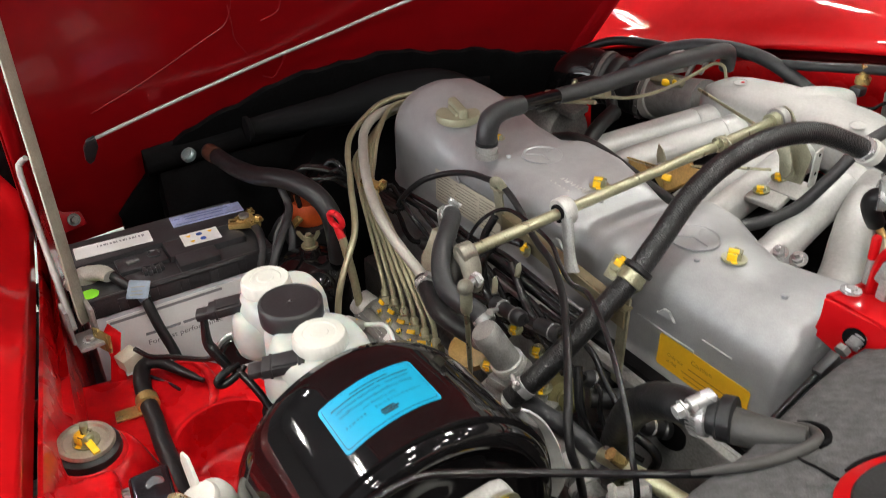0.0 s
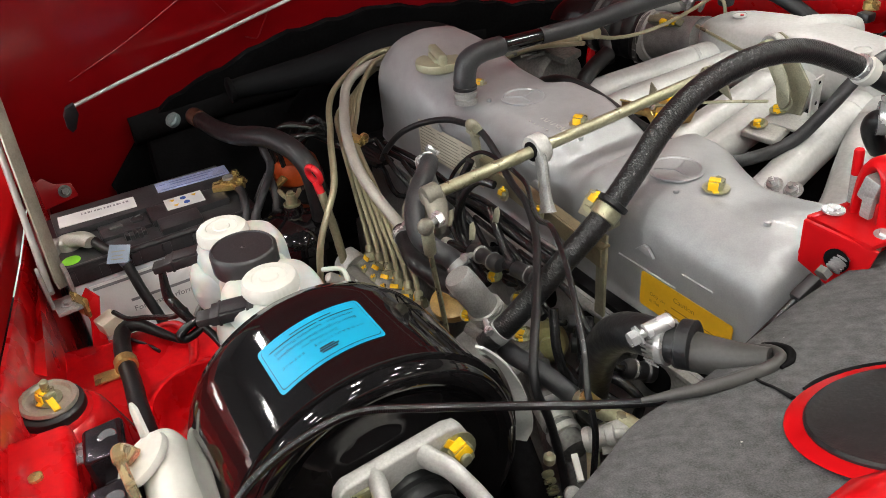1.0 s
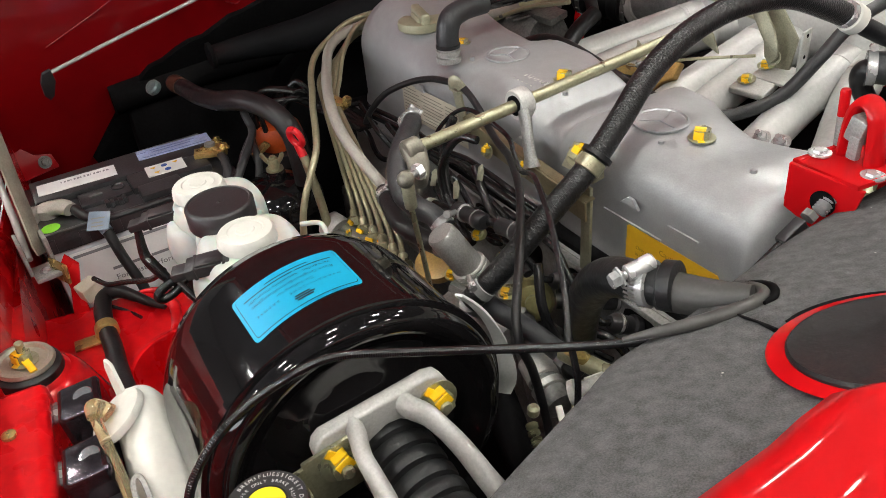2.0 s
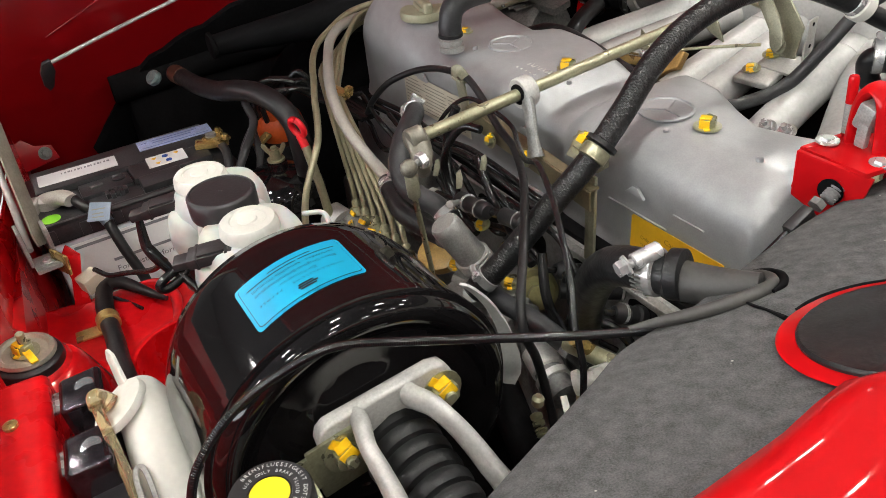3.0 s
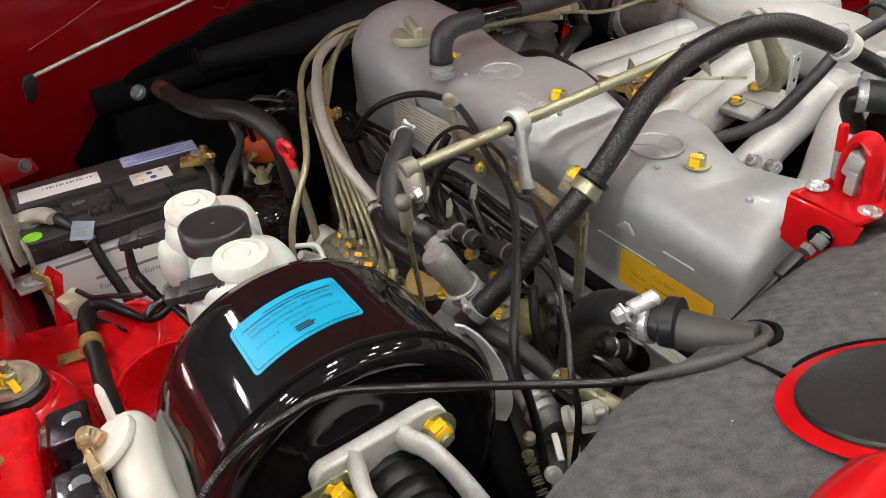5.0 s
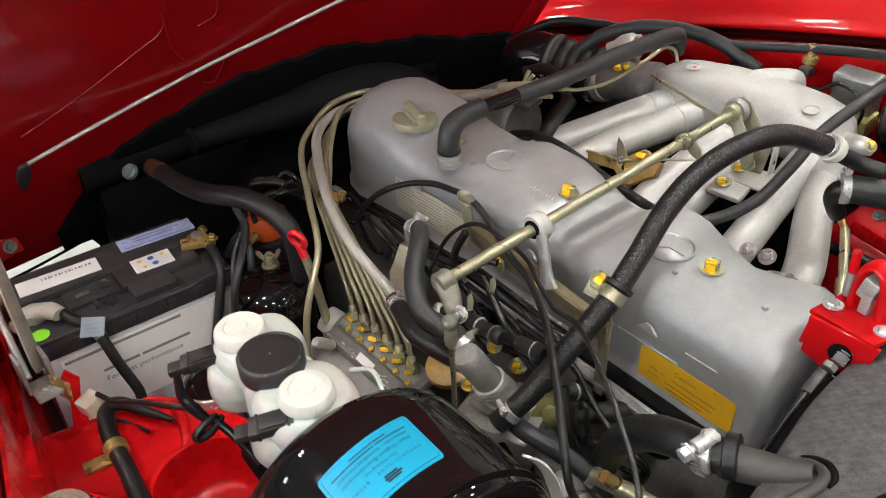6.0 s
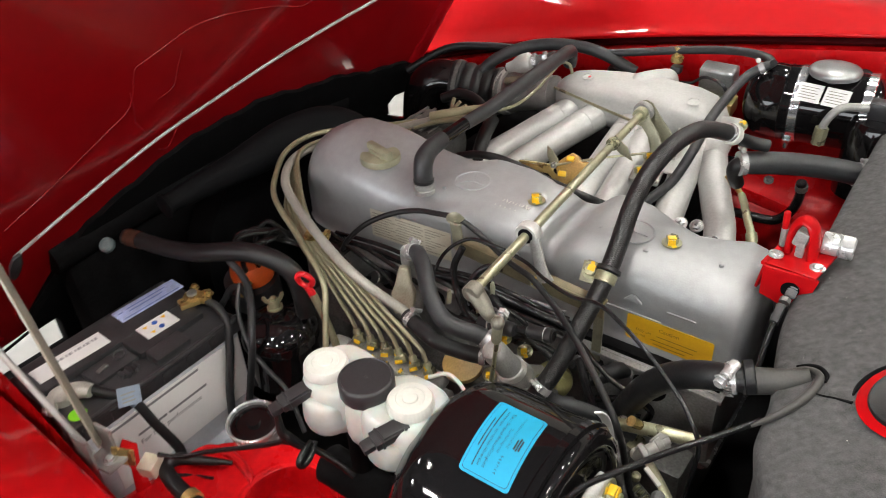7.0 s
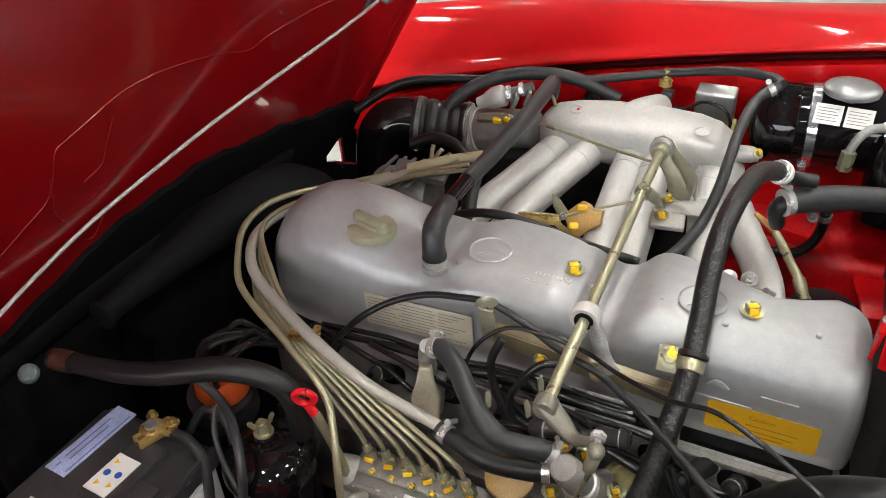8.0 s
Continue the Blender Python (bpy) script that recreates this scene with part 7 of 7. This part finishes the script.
hose("return_pipe", [(0.034, -0.212, 0.762), (0.015, -0.207, 0.768), (-0.02, -0.209, 0.780), (-0.06, -0.212, 0.798), (-0.10, -0.208, 0.813), (-0.150, -0.194, 0.826), (-0.195, -0.176, 0.833), (-0.246, -0.152, 0.837), (-0.295, -0.124, 0.843), (-0.330, -0.085, 0.848), (-0.352, -0.03, 0.846), (-0.358, 0.06, 0.832), (-0.32, 0.14, 0.822), (-0.23, 0.19, 0.848), (-0.18, 0.205, 0.868)], 0.0074, paint("dull_grey_pipe", (0.34, 0.33, 0.295), 0.42, metal=0.12, vary=(40, 0.12)), "thick dull grey steel pipe beside the cover", "pipe")
hose("line_sleeve", [(-0.225, 0.19, 0.858), (-0.165, 0.205, 0.876), (-0.105, 0.215, 0.892)], 0.0085, paint("khaki_sleeve", (0.36, 0.33, 0.21), 0.45, vary=(40, 0.1)), "khaki sleeve round the fuel lines", "sleeve")
for pts in ([(-0.112, 0.212, 0.886), (-0.098, 0.245, 0.880), (-0.088, 0.285, 0.880), (-0.088, 0.345, 0.884), (-0.092, 0.405, 0.893), (-0.090, 0.440, 0.902), (-0.078, 0.452, 0.898), (-0.070, 0.452, 0.880)],):
    hose("delivery_line", pts, 0.0030, ZL, "thin zinc delivery line to the manifold", "pipe", group="delivery lines to the manifold", n=8, step=5)
hose("feed_pipe", [(-0.26, 0.19, 0.84), (-0.325, 0.15, 0.830), (-0.368, 0.09, 0.838), (-0.382, 0.02, 0.850), (-0.370, -0.05, 0.852), (-0.335, -0.11, 0.842), (-0.303, -0.146, 0.835), (-0.254, -0.175, 0.830), (-0.210, -0.194, 0.822), (-0.171, -0.212, 0.812), (-0.134, -0.227, 0.800), (-0.108, -0.241, 0.782), (-0.091, -0.261, 0.759), (-0.078, -0.280, 0.734), (-0.071, -0.292, 0.700), (-0.066, -0.300, 0.64)], 0.0048, bpy.data.materials["zinc_line"], "zinc pipe bending down beside the filter", "pipe")
hose("return_hose", [(0.024, -0.210, 0.766), (0.055, -0.219, 0.762), (0.09, -0.226, 0.758), (0.13, -0.215, 0.75), (0.17, -0.205, 0.752)], 0.0115, RUBBER, "short black rubber hose at the pump", clamps=(0.08, 0.9))
hose("thermostat_hose", [(-0.014, -0.146, 0.826), (0.004, -0.151, 0.832), (0.036, -0.178, 0.834), (0.060, -0.202, 0.827), (0.084, -0.219, 0.815), (0.108, -0.226, 0.803), (0.130, -0.220, 0.795), (0.148, -0.212, 0.790), (0.166, -0.207, 0.780)], 0.0122, RUBBER_G, "s-shaped grey-black coolant hose", clamps=(0.04, 0.95), n=18)

# thermostat housing
th = thing("warm_up_housing", (0.19, -0.20, 0.64), "grey alloy warm-up housing on the pump", "housing")
part("tower", lathe([(0.022, 0), (0.022, 0.012), (0.0180, 0.020), (0.0168, 0.050), (0.0172, 0.076), (0.0165, 0.086), (0.0145, 0.089), (0.0, 0.0895)], (0.199, -0.183, 0.712), (-0.21, -0.46, 0.86), 28), RAW, th)
part("tag_wire", add_up(*[lathe([(0.0185, 0), (0.0205, 0.0008), (0.0205, 0.0020), (0.0185, 0.0028)], Vector((0.199, -0.183, 0.712)) + Vector((-0.21, -0.46, 0.86)).normalized() * (0.020 + 0.0042 * q), (-0.27 + 0.04 * q, -0.40, 0.86), 26) for q in range(4)]), RAWL, th, "wire wound round the tower")
part("flange", add_up(block((0.07, 0.05, 0.012), (0.205, -0.188, 0.706), (-12, 14, 25), 0.004), block((0.10, 0.07, 0.06), (0.205, -0.19, 0.665), (0, 0, 20), 0.010)), RAW, th)
bolt((0.228, -0.172, 0.713), (0.1, -0.2, 1), th, 0.0075, 0.006)
bolt((0.160, -0.200, 0.712), (0.1, -0.3, 1), th, 0.007, 0.006)
bolt((0.182, -0.142, 0.722), (0.1, -0.3, 1), th, 0.0075, 0.006)
bolt((0.162, -0.163, 0.752), (0.2, -0.4, 1), th, 0.006, 0.006)
part("side_neck", tube([(0.20, -0.165, 0.70), (0.215, -0.145, 0.692), (0.225, -0.135, 0.688)], [0.018, 0.017, 0.016], 16), RAWL, th)
part("barb", tube([(0.215, -0.20, 0.70), (0.235, -0.218, 0.718), (0.25, -0.236, 0.744)], 0.0105, 14), RAW, th)
part("brown_disc", lathe([(0.028, 0), (0.030, 0.003), (0.030, 0.012), (0.026, 0.014), (0.0, 0.014)], (0.103, -0.185, 0.685), (0.1, -0.3, 1), 30), paint("brown_bakelite", (0.36, 0.235, 0.075), 0.4, vary=(40, 0.25)), th, "brown bakelite disc")
part("gold_valve", lathe([(0.014, -0.018), (0.020, -0.016), (0.0245, -0.012), (0.0245, -0.002), (0.0225, 0.0), (0.0225, 0.006), (0.0245, 0.008), (0.0245, 0.014), (0.020, 0.020), (0.010, 0.021), (0.010, 0.030), (0.0, 0.031)], (0.228, -0.140, 0.690), (0.75, -0.45, 0.35), 30), paint("pale_gold", (0.38, 0.355, 0.17), 0.3, metal=0.5, vary=(50, 0.14)), th, "pale gold zinc valve")
part("neck_bracket", prism([(-0.014, -0.045), (0.016, -0.045), (0.019, -0.010), (0.012, 0.006), (0.009, 0.030), (-0.006, 0.032), (-0.012, 0.004), (-0.018, -0.012)], 0.016, facing((-0.020, -0.158, 0.772), (0.35, -0.85, 0.25), (0, 0, 1)), 0.004, 3), paint("khaki_zinc", (0.36, 0.34, 0.26), 0.42, metal=0.3, vary=(50, 0.2)), th, "khaki zinc bracket plate")
part("coolant_neck", block((0.03, 0.04, 0.07), (-0.028, -0.125, 0.735), (0, 5, 20), 0.010, 3), RAW, th, "dull alloy coolant neck")
part("neck_pipe", tube([(-0.028, -0.13, 0.765), (-0.026, -0.14, 0.80), (-0.018, -0.148, 0.828)], 0.011, 12), RAW, th)

# ---- spark leads and wiring beside the head ----
for k in range(6):
    x = 0.352 - 0.093 * k
    sp = thing("spark_plug_lead", (x, -0.10, 0.70), "black spark plug lead with a banded boot", "cable", "spark plug leads")
    c = Vector((x, -0.098, 0.708))
    dv = Vector((-0.25, -0.85, 0.42)).normalized()
    part("boot", lathe([(0.0115, 0), (0.012, 0.008), (0.0098, 0.010), (0.0098, 0.020), (0.0108, 0.021), (0.0108, 0.030), (0.007, 0.036)], c, dv, 18), BLACKP, sp)
    part("band", lathe([(0.0110, 0), (0.0114, 0.0005), (0.0114, 0.003), (0.0110, 0.0035)], c + dv * 0.023, dv, 18), STEEL, sp)
    e = c + dv * 0.034
    part("lead", tube([e, e + dv * 0.014, e + Vector((-0.028, -0.010, 0.010)), e + Vector((-0.06, -0.004, 0.024)), (x - 0.10, -0.130 - 0.003 * k, 0.770 + 0.004 * (k % 3)), (max(x - 0.19, -0.20), -0.128, 0.772 + 0.003 * k)], 0.0038, 10), WIRE, sp)
for k, (y, z, r) in enumerate(((-0.122, 0.786, 0.0046), (-0.112, 0.790, 0.0036))):
    hose("plug_loom", [(-0.20, y - 0.004, z - 0.012), (-0.10, y + 0.003, z - 0.008), (0.0, y - 0.004, z - 0.004), (0.06, y, z + 0.002), (0.105, y - 0.003, z + 0.005), (0.14, y, z), (0.18, y + 0.003, z - 0.007), (0.23, y + 0.006, z - 0.012)], r, WIRE, "black wiring run beside the cylinder head", "cable", group="wiring runs beside the head")
for k in range(2):
    solo("head_edge_strip", tube([(0.04 + 0.02 * k, -0.106 - 0.003 * k, 0.781 - 0.010 * k), (0.225, -0.106 - 0.003 * k, 0.789 - 0.010 * k)], 0.0022, 8), STEEL, "bright metal strip along the head", "strip", "strips along the head")
w1 = hose("plug_cable", [(0.150, -0.150, 0.862), (0.128, -0.158, 0.860), (0.110, -0.166, 0.838), (0.096, -0.168, 0.806), (0.101, -0.167, 0.778), (0.124, -0.166, 0.767), (0.145, -0.166, 0.771)], 0.0046, WIRE, "black cable looping down to a banded boot", "cable")
part("boot", lathe([(0.006, 0), (0.010, 0.003), (0.0105, 0.018), (0.009, 0.020), (0.009, 0.044), (0.0105, 0.046), (0.0105, 0.056), (0.008, 0.060)], (0.120, -0.166, 0.768), (0.97, 0.0, 0.16), 20), BLACKP, w1)
for q in (0.0185, 0.045):
    part("band", lathe([(0.0100, 0), (0.0112, 0.0004), (0.0112, 0.0016), (0.0100, 0.002)], Vector((0.120, -0.166, 0.768)) + Vector((0.97, 0.0, 0.16)) * q, (0.97, 0.0, 0.16), 22), STEEL, w1)
w2 = hose("sensor_cable", [(0.062, -0.165, 0.748), (0.10, -0.162, 0.757), (0.15, -0.160, 0.769), (0.20, -0.158, 0.780), (0.235, -0.155, 0.786)], [0.0055, 0.0052, 0.0052, 0.0058, 0.006], WIRE, "glossy black cable with a white end tip", "cable")
part("tip", lathe([(0.006, -0.008), (0.0075, -0.006), (0.0075, 0.004), (0.006, 0.006)], (0.060, -0.165, 0.747), (0.95, 0.05, 0.25), 16), WHITEP, w2, "white plastic tip")
part("boot", lathe([(0.0065, 0), (0.0095, 0.003), (0.0095, 0.026), (0.0105, 0.028), (0.0105, 0.038), (0.008, 0.040)], (0.195, -0.158, 0.779), (0.96, 0.05, 0.17), 20), BLACKP, w2)
part("band", lathe([(0.0100, 0), (0.0112, 0.0004), (0.0112, 0.0016), (0.0100, 0.002)], (0.222, -0.1565, 0.7838), (0.96, 0.05, 0.17), 22), STEEL, w2)
hose("braided_wire", [(0.070, -0.152, 0.722), (0.09, -0.150, 0.731), (0.118, -0.150, 0.735), (0.146, -0.150, 0.742), (0.192, -0.150, 0.754), (0.222, -0.150, 0.756), (0.25, -0.145, 0.74)], 0.0036, RIBBED, "thin black spiral-wrapped wire", "cable")
for c, tw in (((0.064, -0.160, 0.784), 20), ((0.114, -0.160, 0.789), -25), ((0.118, -0.128, 0.800), 5)):
    solo("wire_terminal", prism([(-0.004, -0.011), (0.003, -0.010), (0.0045, 0.002), (0.002, 0.012), (-0.003, 0.008)], 0.003, facing(c, (0.6, -0.7, 0.4), (0.1 * tw / 20, 0, 1)), 0.001), OLIVE, "small crimped zinc wire terminal", "terminal", "wire terminals")
hose("vent_hose", [(-0.168, -0.140, 0.765), (-0.155, -0.133, 0.790), (-0.125, -0.121, 0.822), (-0.088, -0.104, 0.844), (-0.044, -0.094, 0.860), (0.0, -0.095, 0.870), (0.042, -0.099, 0.877), (0.085, -0.106, 0.868), (0.142, -0.122, 0.853), (0.184, -0.132, 0.848), (0.227, -0.152, 0.838), (0.272, -0.184, 0.833), (0.312, -0.215, 0.827), (0.345, -0.242, 0.820), (0.370, -0.262, 0.810), (0.381, -0.266, 0.791), (0.384, -0.256, 0.759), (0.392, -0.248, 0.70), (0.41, -0.25, 0.64)], 0.0043, RUBBER, "long thin black hose looping over the engine's side")
hose("thin_cable", [(0.02, -0.150, 0.78), (0.035, -0.130, 0.83), (0.07, -0.118, 0.862), (0.115, -0.118, 0.868), (0.165, -0.120, 0.862), (0.215, -0.148, 0.868), (0.27, -0.18, 0.885), (0.314, -0.199, 0.905), (0.354, -0.218, 0.904), (0.391, -0.238, 0.899), (0.422, -0.256, 0.891), (0.447, -0.271, 0.882), (0.464, -0.283, 0.870), (0.473, -0.285, 0.852), (0.475, -0.283, 0.828), (0.470, -0.28, 0.77), (0.465, -0.28, 0.70)], 0.0026, WIRE, "thin black cable crossing in front of the engine", "cable")
for pts in ([(0.07, -0.13, 0.855), (0.06, -0.14, 0.82), (0.075, -0.15, 0.78), (0.11, -0.16, 0.745), (0.15, -0.165, 0.735)], [(0.10, -0.125, 0.80), (0.15, -0.14, 0.775), (0.20, -0.15, 0.755), (0.25, -0.16, 0.745)], [(0.28, -0.17, 0.78), (0.30, -0.18, 0.74), (0.315, -0.17, 0.70), (0.35, -0.16, 0.69)], [(0.30, -0.15, 0.70), (0.345, -0.14, 0.715), (0.37, -0.13, 0.70), (0.36, -0.125, 0.66)]):
    hose("wire", pts, 0.0052, WIRE, "short black wire among the engine's fittings", "cable", group="short wires beside the engine")
pb = thing("plug_boot", (0.31, -0.11, 0.72), "fat black rubber boot with a bright end ring", "boot")
part("boot", tube([(0.2836, -0.150, 0.7272), (0.296, -0.132, 0.727), (0.309, -0.110, 0.725), (0.3185, -0.094, 0.7225)], [0.0105, 0.0120, 0.0125, 0.0128], 20), RUBBER, pb)
part("end_ring", lathe([(0.0122, 0), (0.0135, 0.0006), (0.0135, 0.003), (0.0122, 0.0036)], (0.3165, -0.0975, 0.7228), (0.50, 0.84, -0.12), 26), STEEL, pb)
part("lead", tube([(0.287, -0.146, 0.737), (0.292, -0.150, 0.752), (0.300, -0.152, 0.748), (0.302, -0.152, 0.725), (0.312, -0.150, 0.705), (0.338, -0.146, 0.694), (0.36, -0.138, 0.690)], 0.0030, 10), WIRE, pb)
hose("lower_coolant_hose", [(0.240, -0.212, 0.735), (0.2673, -0.215, 0.7343), (0.3072, -0.205, 0.731), (0.3457, -0.195, 0.7209), (0.372, -0.186, 0.708)], 0.0105, RUBBER_G, "black coolant hose below the thermostat tower", clamps=(0.80,))

# ---- lower fittings between booster and firewall ----
hs = thing("heat_shield", (0.36, -0.29, 0.70), "pale bare metal shield strip beside the booster", "shield")
rows = []
for a in np.linspace(radians(-14), radians(42), 14):
    wide = np.interp(math.degrees(a), [-14, -11, -4, 6, 20, 42], [0.013, 0.018, 0.0175, 0.011, 0.0065, 0.004])
    rows.append([(0.372 + 0.004 * k, BY + (0.135 + 0.85 * wide * k / 2) * math.cos(a), BZ + (0.135 + 0.85 * wide * k / 2) * math.sin(a)) for k in range(3)])
part("strip", thick(skin(rows), 0.002), paint("pale_metal", (0.70, 0.72, 0.70), 0.42, metal=0.1, vary=(40, 0.08)), hs)
ss = hose("steering_shaft", [(0.27, -0.185, 0.705), (0.302, -0.200, 0.696), (0.340, -0.210, 0.688), (0.368, -0.214, 0.682)], 0.0150, DARKAL, "dull alloy steering shaft under the hoses", "shaft")
part("collar", lathe([(0.0150, 0), (0.0180, 0.001), (0.0180, 0.008), (0.0150, 0.010)], (0.345, -0.211, 0.686), (0.97, -0.12, -0.2), 28), RAWL, ss)
part("sleeve", lathe([(0.0152, 0), (0.0172, 0.001), (0.0172, 0.026), (0.0152, 0.028)], (0.314, -0.204, 0.693), (0.95, -0.2, -0.2), 28), RAWL, ss, "pale alloy sleeve")
part("end_cap", lathe([(0.0170, 0), (0.0170, 0.006), (0.009, 0.010), (0.0, 0.010)], (0.366, -0.214, 0.682), (0.97, -0.12, -0.2), 28), DARKAL, ss)
lk = thing("shift_rod", (0.38, -0.17, 0.68), "brass plated rod and clevis under the mat edge", "rod")
part("rod", tube([(0.372, -0.205, 0.750), (0.38, -0.1886, 0.7302), (0.38, -0.1505, 0.6902)], 0.0068, 14), GOLD, lk)
part("clevis", block((0.012, 0.024, 0.026), (0.376, -0.183, 0.686), (20, 0, -20), 0.002), ZINC, lk)
bolt((0.384, -0.190, 0.692), (0.8, -0.5, 0.3), lk, 0.006, 0.006, mat=ZINC, mark=False, stud=0.008, name="nut")
part("bush", lathe([(0.004, 0), (0.0085, 0.001), (0.0085, 0.007), (0.004, 0.008)], (0.381, -0.2015, 0.6945), (0.8, -0.5, 0.3), 18), WHITEP, lk, "white bush")
hose("exhaust_pipe", [(0.26, -0.16, 0.64), (0.34, -0.20, 0.64), (0.44, -0.24, 0.62), (0.52, -0.26, 0.60)], 0.022, DARKAL, "dull metal downpipe under the hoses", "pipe")
hose("column_tube", [(0.24, -0.235, 0.69), (0.30, -0.245, 0.672), (0.36, -0.262, 0.655), (0.44, -0.28, 0.63)], 0.018, VOID, "black column tube beside the booster", "pipe")
pl_ = thing("pedal_linkage", (0.40, -0.20, 0.69), "gold zinc linkage rod with a ball joint", "linkage")
part("rod", tube([(0.352, -0.196, 0.726), (0.381, -0.191, 0.730), (0.412, -0.183, 0.731), (0.45, -0.175, 0.732)], 0.0088, 16), ZINC, pl_)
part("ball_end", lathe([(0.011, 0), (0.012, 0.003), (0.012, 0.006), (0.008, 0.008), (0.008, 0.020), (0.0095, 0.021), (0.0095, 0.028), (0.0045, 0.029), (0.0045, 0.038), (0.0, 0.038)], (0.398, -0.226, 0.726), (0.55, 0.70, 0.30), 18), RAWL, pl_)
part("plate", prism([(-0.012, -0.015), (0.012, -0.013), (0.014, 0.008), (0.004, 0.016), (-0.013, 0.012)], 0.004, facing((0.411, -0.203, 0.728), (0.75, -0.4, 0.5), (0, 0, 1)), 0.001), RAWL, pl_)
part("stay", tube([(0.405, -0.222, 0.715), (0.428, -0.240, 0.712), (0.45, -0.258, 0.705)], 0.006, 8, 4, 0.4), ZINC, pl_)
part("tip", block((0.026, 0.006, 0.004), (0.424, -0.256, 0.733), (0, 15, -25), 0.001), WHITEP, pl_, "white plastic tip")
sprg = [(0.415, -0.282, 0.735), (0.428, -0.287, 0.732), (0.441, -0.290, 0.726), (0.453, -0.292, 0.716)]
part("spring", add_up(*[lathe([(0.0042, -0.0008), (0.0056, 0), (0.0042, 0.0008)], *on_path(sprg, q / 13), 12) for q in range(14)]), ZINC, pl_)
part("knob", lathe([(0.004, 0), (0.0055, 0.002), (0.0055, 0.008), (0.003, 0.011)], (0.412, -0.278, 0.742), (0, 0.1, 1), 12), ZINC, pl_)
part("knob", lathe([(0.006, 0), (0.0075, 0.002), (0.0075, 0.009), (0.004, 0.011)], (0.436, -0.272, 0.722), (0.6, -0.3, 0.6), 14), RAW, pl_)
cy = thing("horn", (-0.085, -0.425, 0.60), "small black jar with a bright rim beside the battery", "jar")
part("jar", lathe([(0.032, 0), (0.0345, 0.004), (0.0345, 0.066), (0.0375, 0.069), (0.0385, 0.072), (0.0385, 0.076), (0.0365, 0.078), (0.0345, 0.076), (0.0340, 0.068), (0.0, 0.067)], (-0.094, -0.423, 0.598), (0.05, -0.05, 1), 36), STEEL, cy)
part("lid", lathe([(0.0330, 0), (0.0330, 0.003), (0.026, 0.0045), (0.024, 0.002), (0.010, 0.002), (0.009, 0.007), (0.0, 0.0075)], (-0.0905, -0.4265, 0.6665), (0.05, -0.05, 1), 30), BLACK, cy)
hose("bay_cable", [(-0.30, -0.272, 0.80), (-0.271, -0.281, 0.792), (-0.25, -0.281, 0.776), (-0.218, -0.296, 0.772), (-0.190, -0.318, 0.762), (-0.170, -0.340, 0.742), (-0.168, -0.349, 0.710), (-0.190, -0.349, 0.64), (-0.21, -0.349, 0.58)], 0.0058, RUBBER_G, "grey-black cable falling between battery and filter", "cable")
hose("bay_cable", [(-0.245, -0.290, 0.765), (-0.233, -0.312, 0.742), (-0.208, -0.330, 0.712), (-0.178, -0.340, 0.690), (-0.144, -0.344, 0.672), (-0.11, -0.345, 0.65), (-0.07, -0.36, 0.60)], 0.0036, RUBBER_G, "thin grey cable passing the fuel filter", "cable")
hose("cover_hose", [(-0.108, 0.112, 0.842), (-0.0638, 0.110, 0.8578), (-0.0197, 0.110, 0.8614), (0.0316, 0.110, 0.8549), (0.0733, 0.110, 0.8464), (0.114, 0.110, 0.840), (0.17, 0.112, 0.832)], 0.0068, RUBBER, "black hose along the far side of the cover")
hose("bay_hose", [(-0.28, 0.30, 0.84), (-0.24, 0.31, 0.855), (-0.19, 0.30, 0.85), (-0.15, 0.28, 0.82)], 0.010, RUBBER, "short black hose above the alternator")
hose("bay_hose", [(-0.14, 0.27, 0.84), (-0.13, 0.22, 0.82), (-0.12, 0.18, 0.78)], 0.013, RUBBER, "short black hose behind the cover")
solo("display_plinth", block((1.5, 0.5, 0.9), (1.55, 3.4, 0.45), bevel=0.02), BLACKP, "black display plinth standing in the hall", "plinth")

# ---- the car and all in it stand level in the hall ----
HALL = ("floor", "wall", "ceiling", "camera", "window")
for ob in [o for o in scene.objects if o.parent is None and not o.name.startswith(HALL)]:
    ob.matrix_basis = LEVEL @ ob.matrix_basis
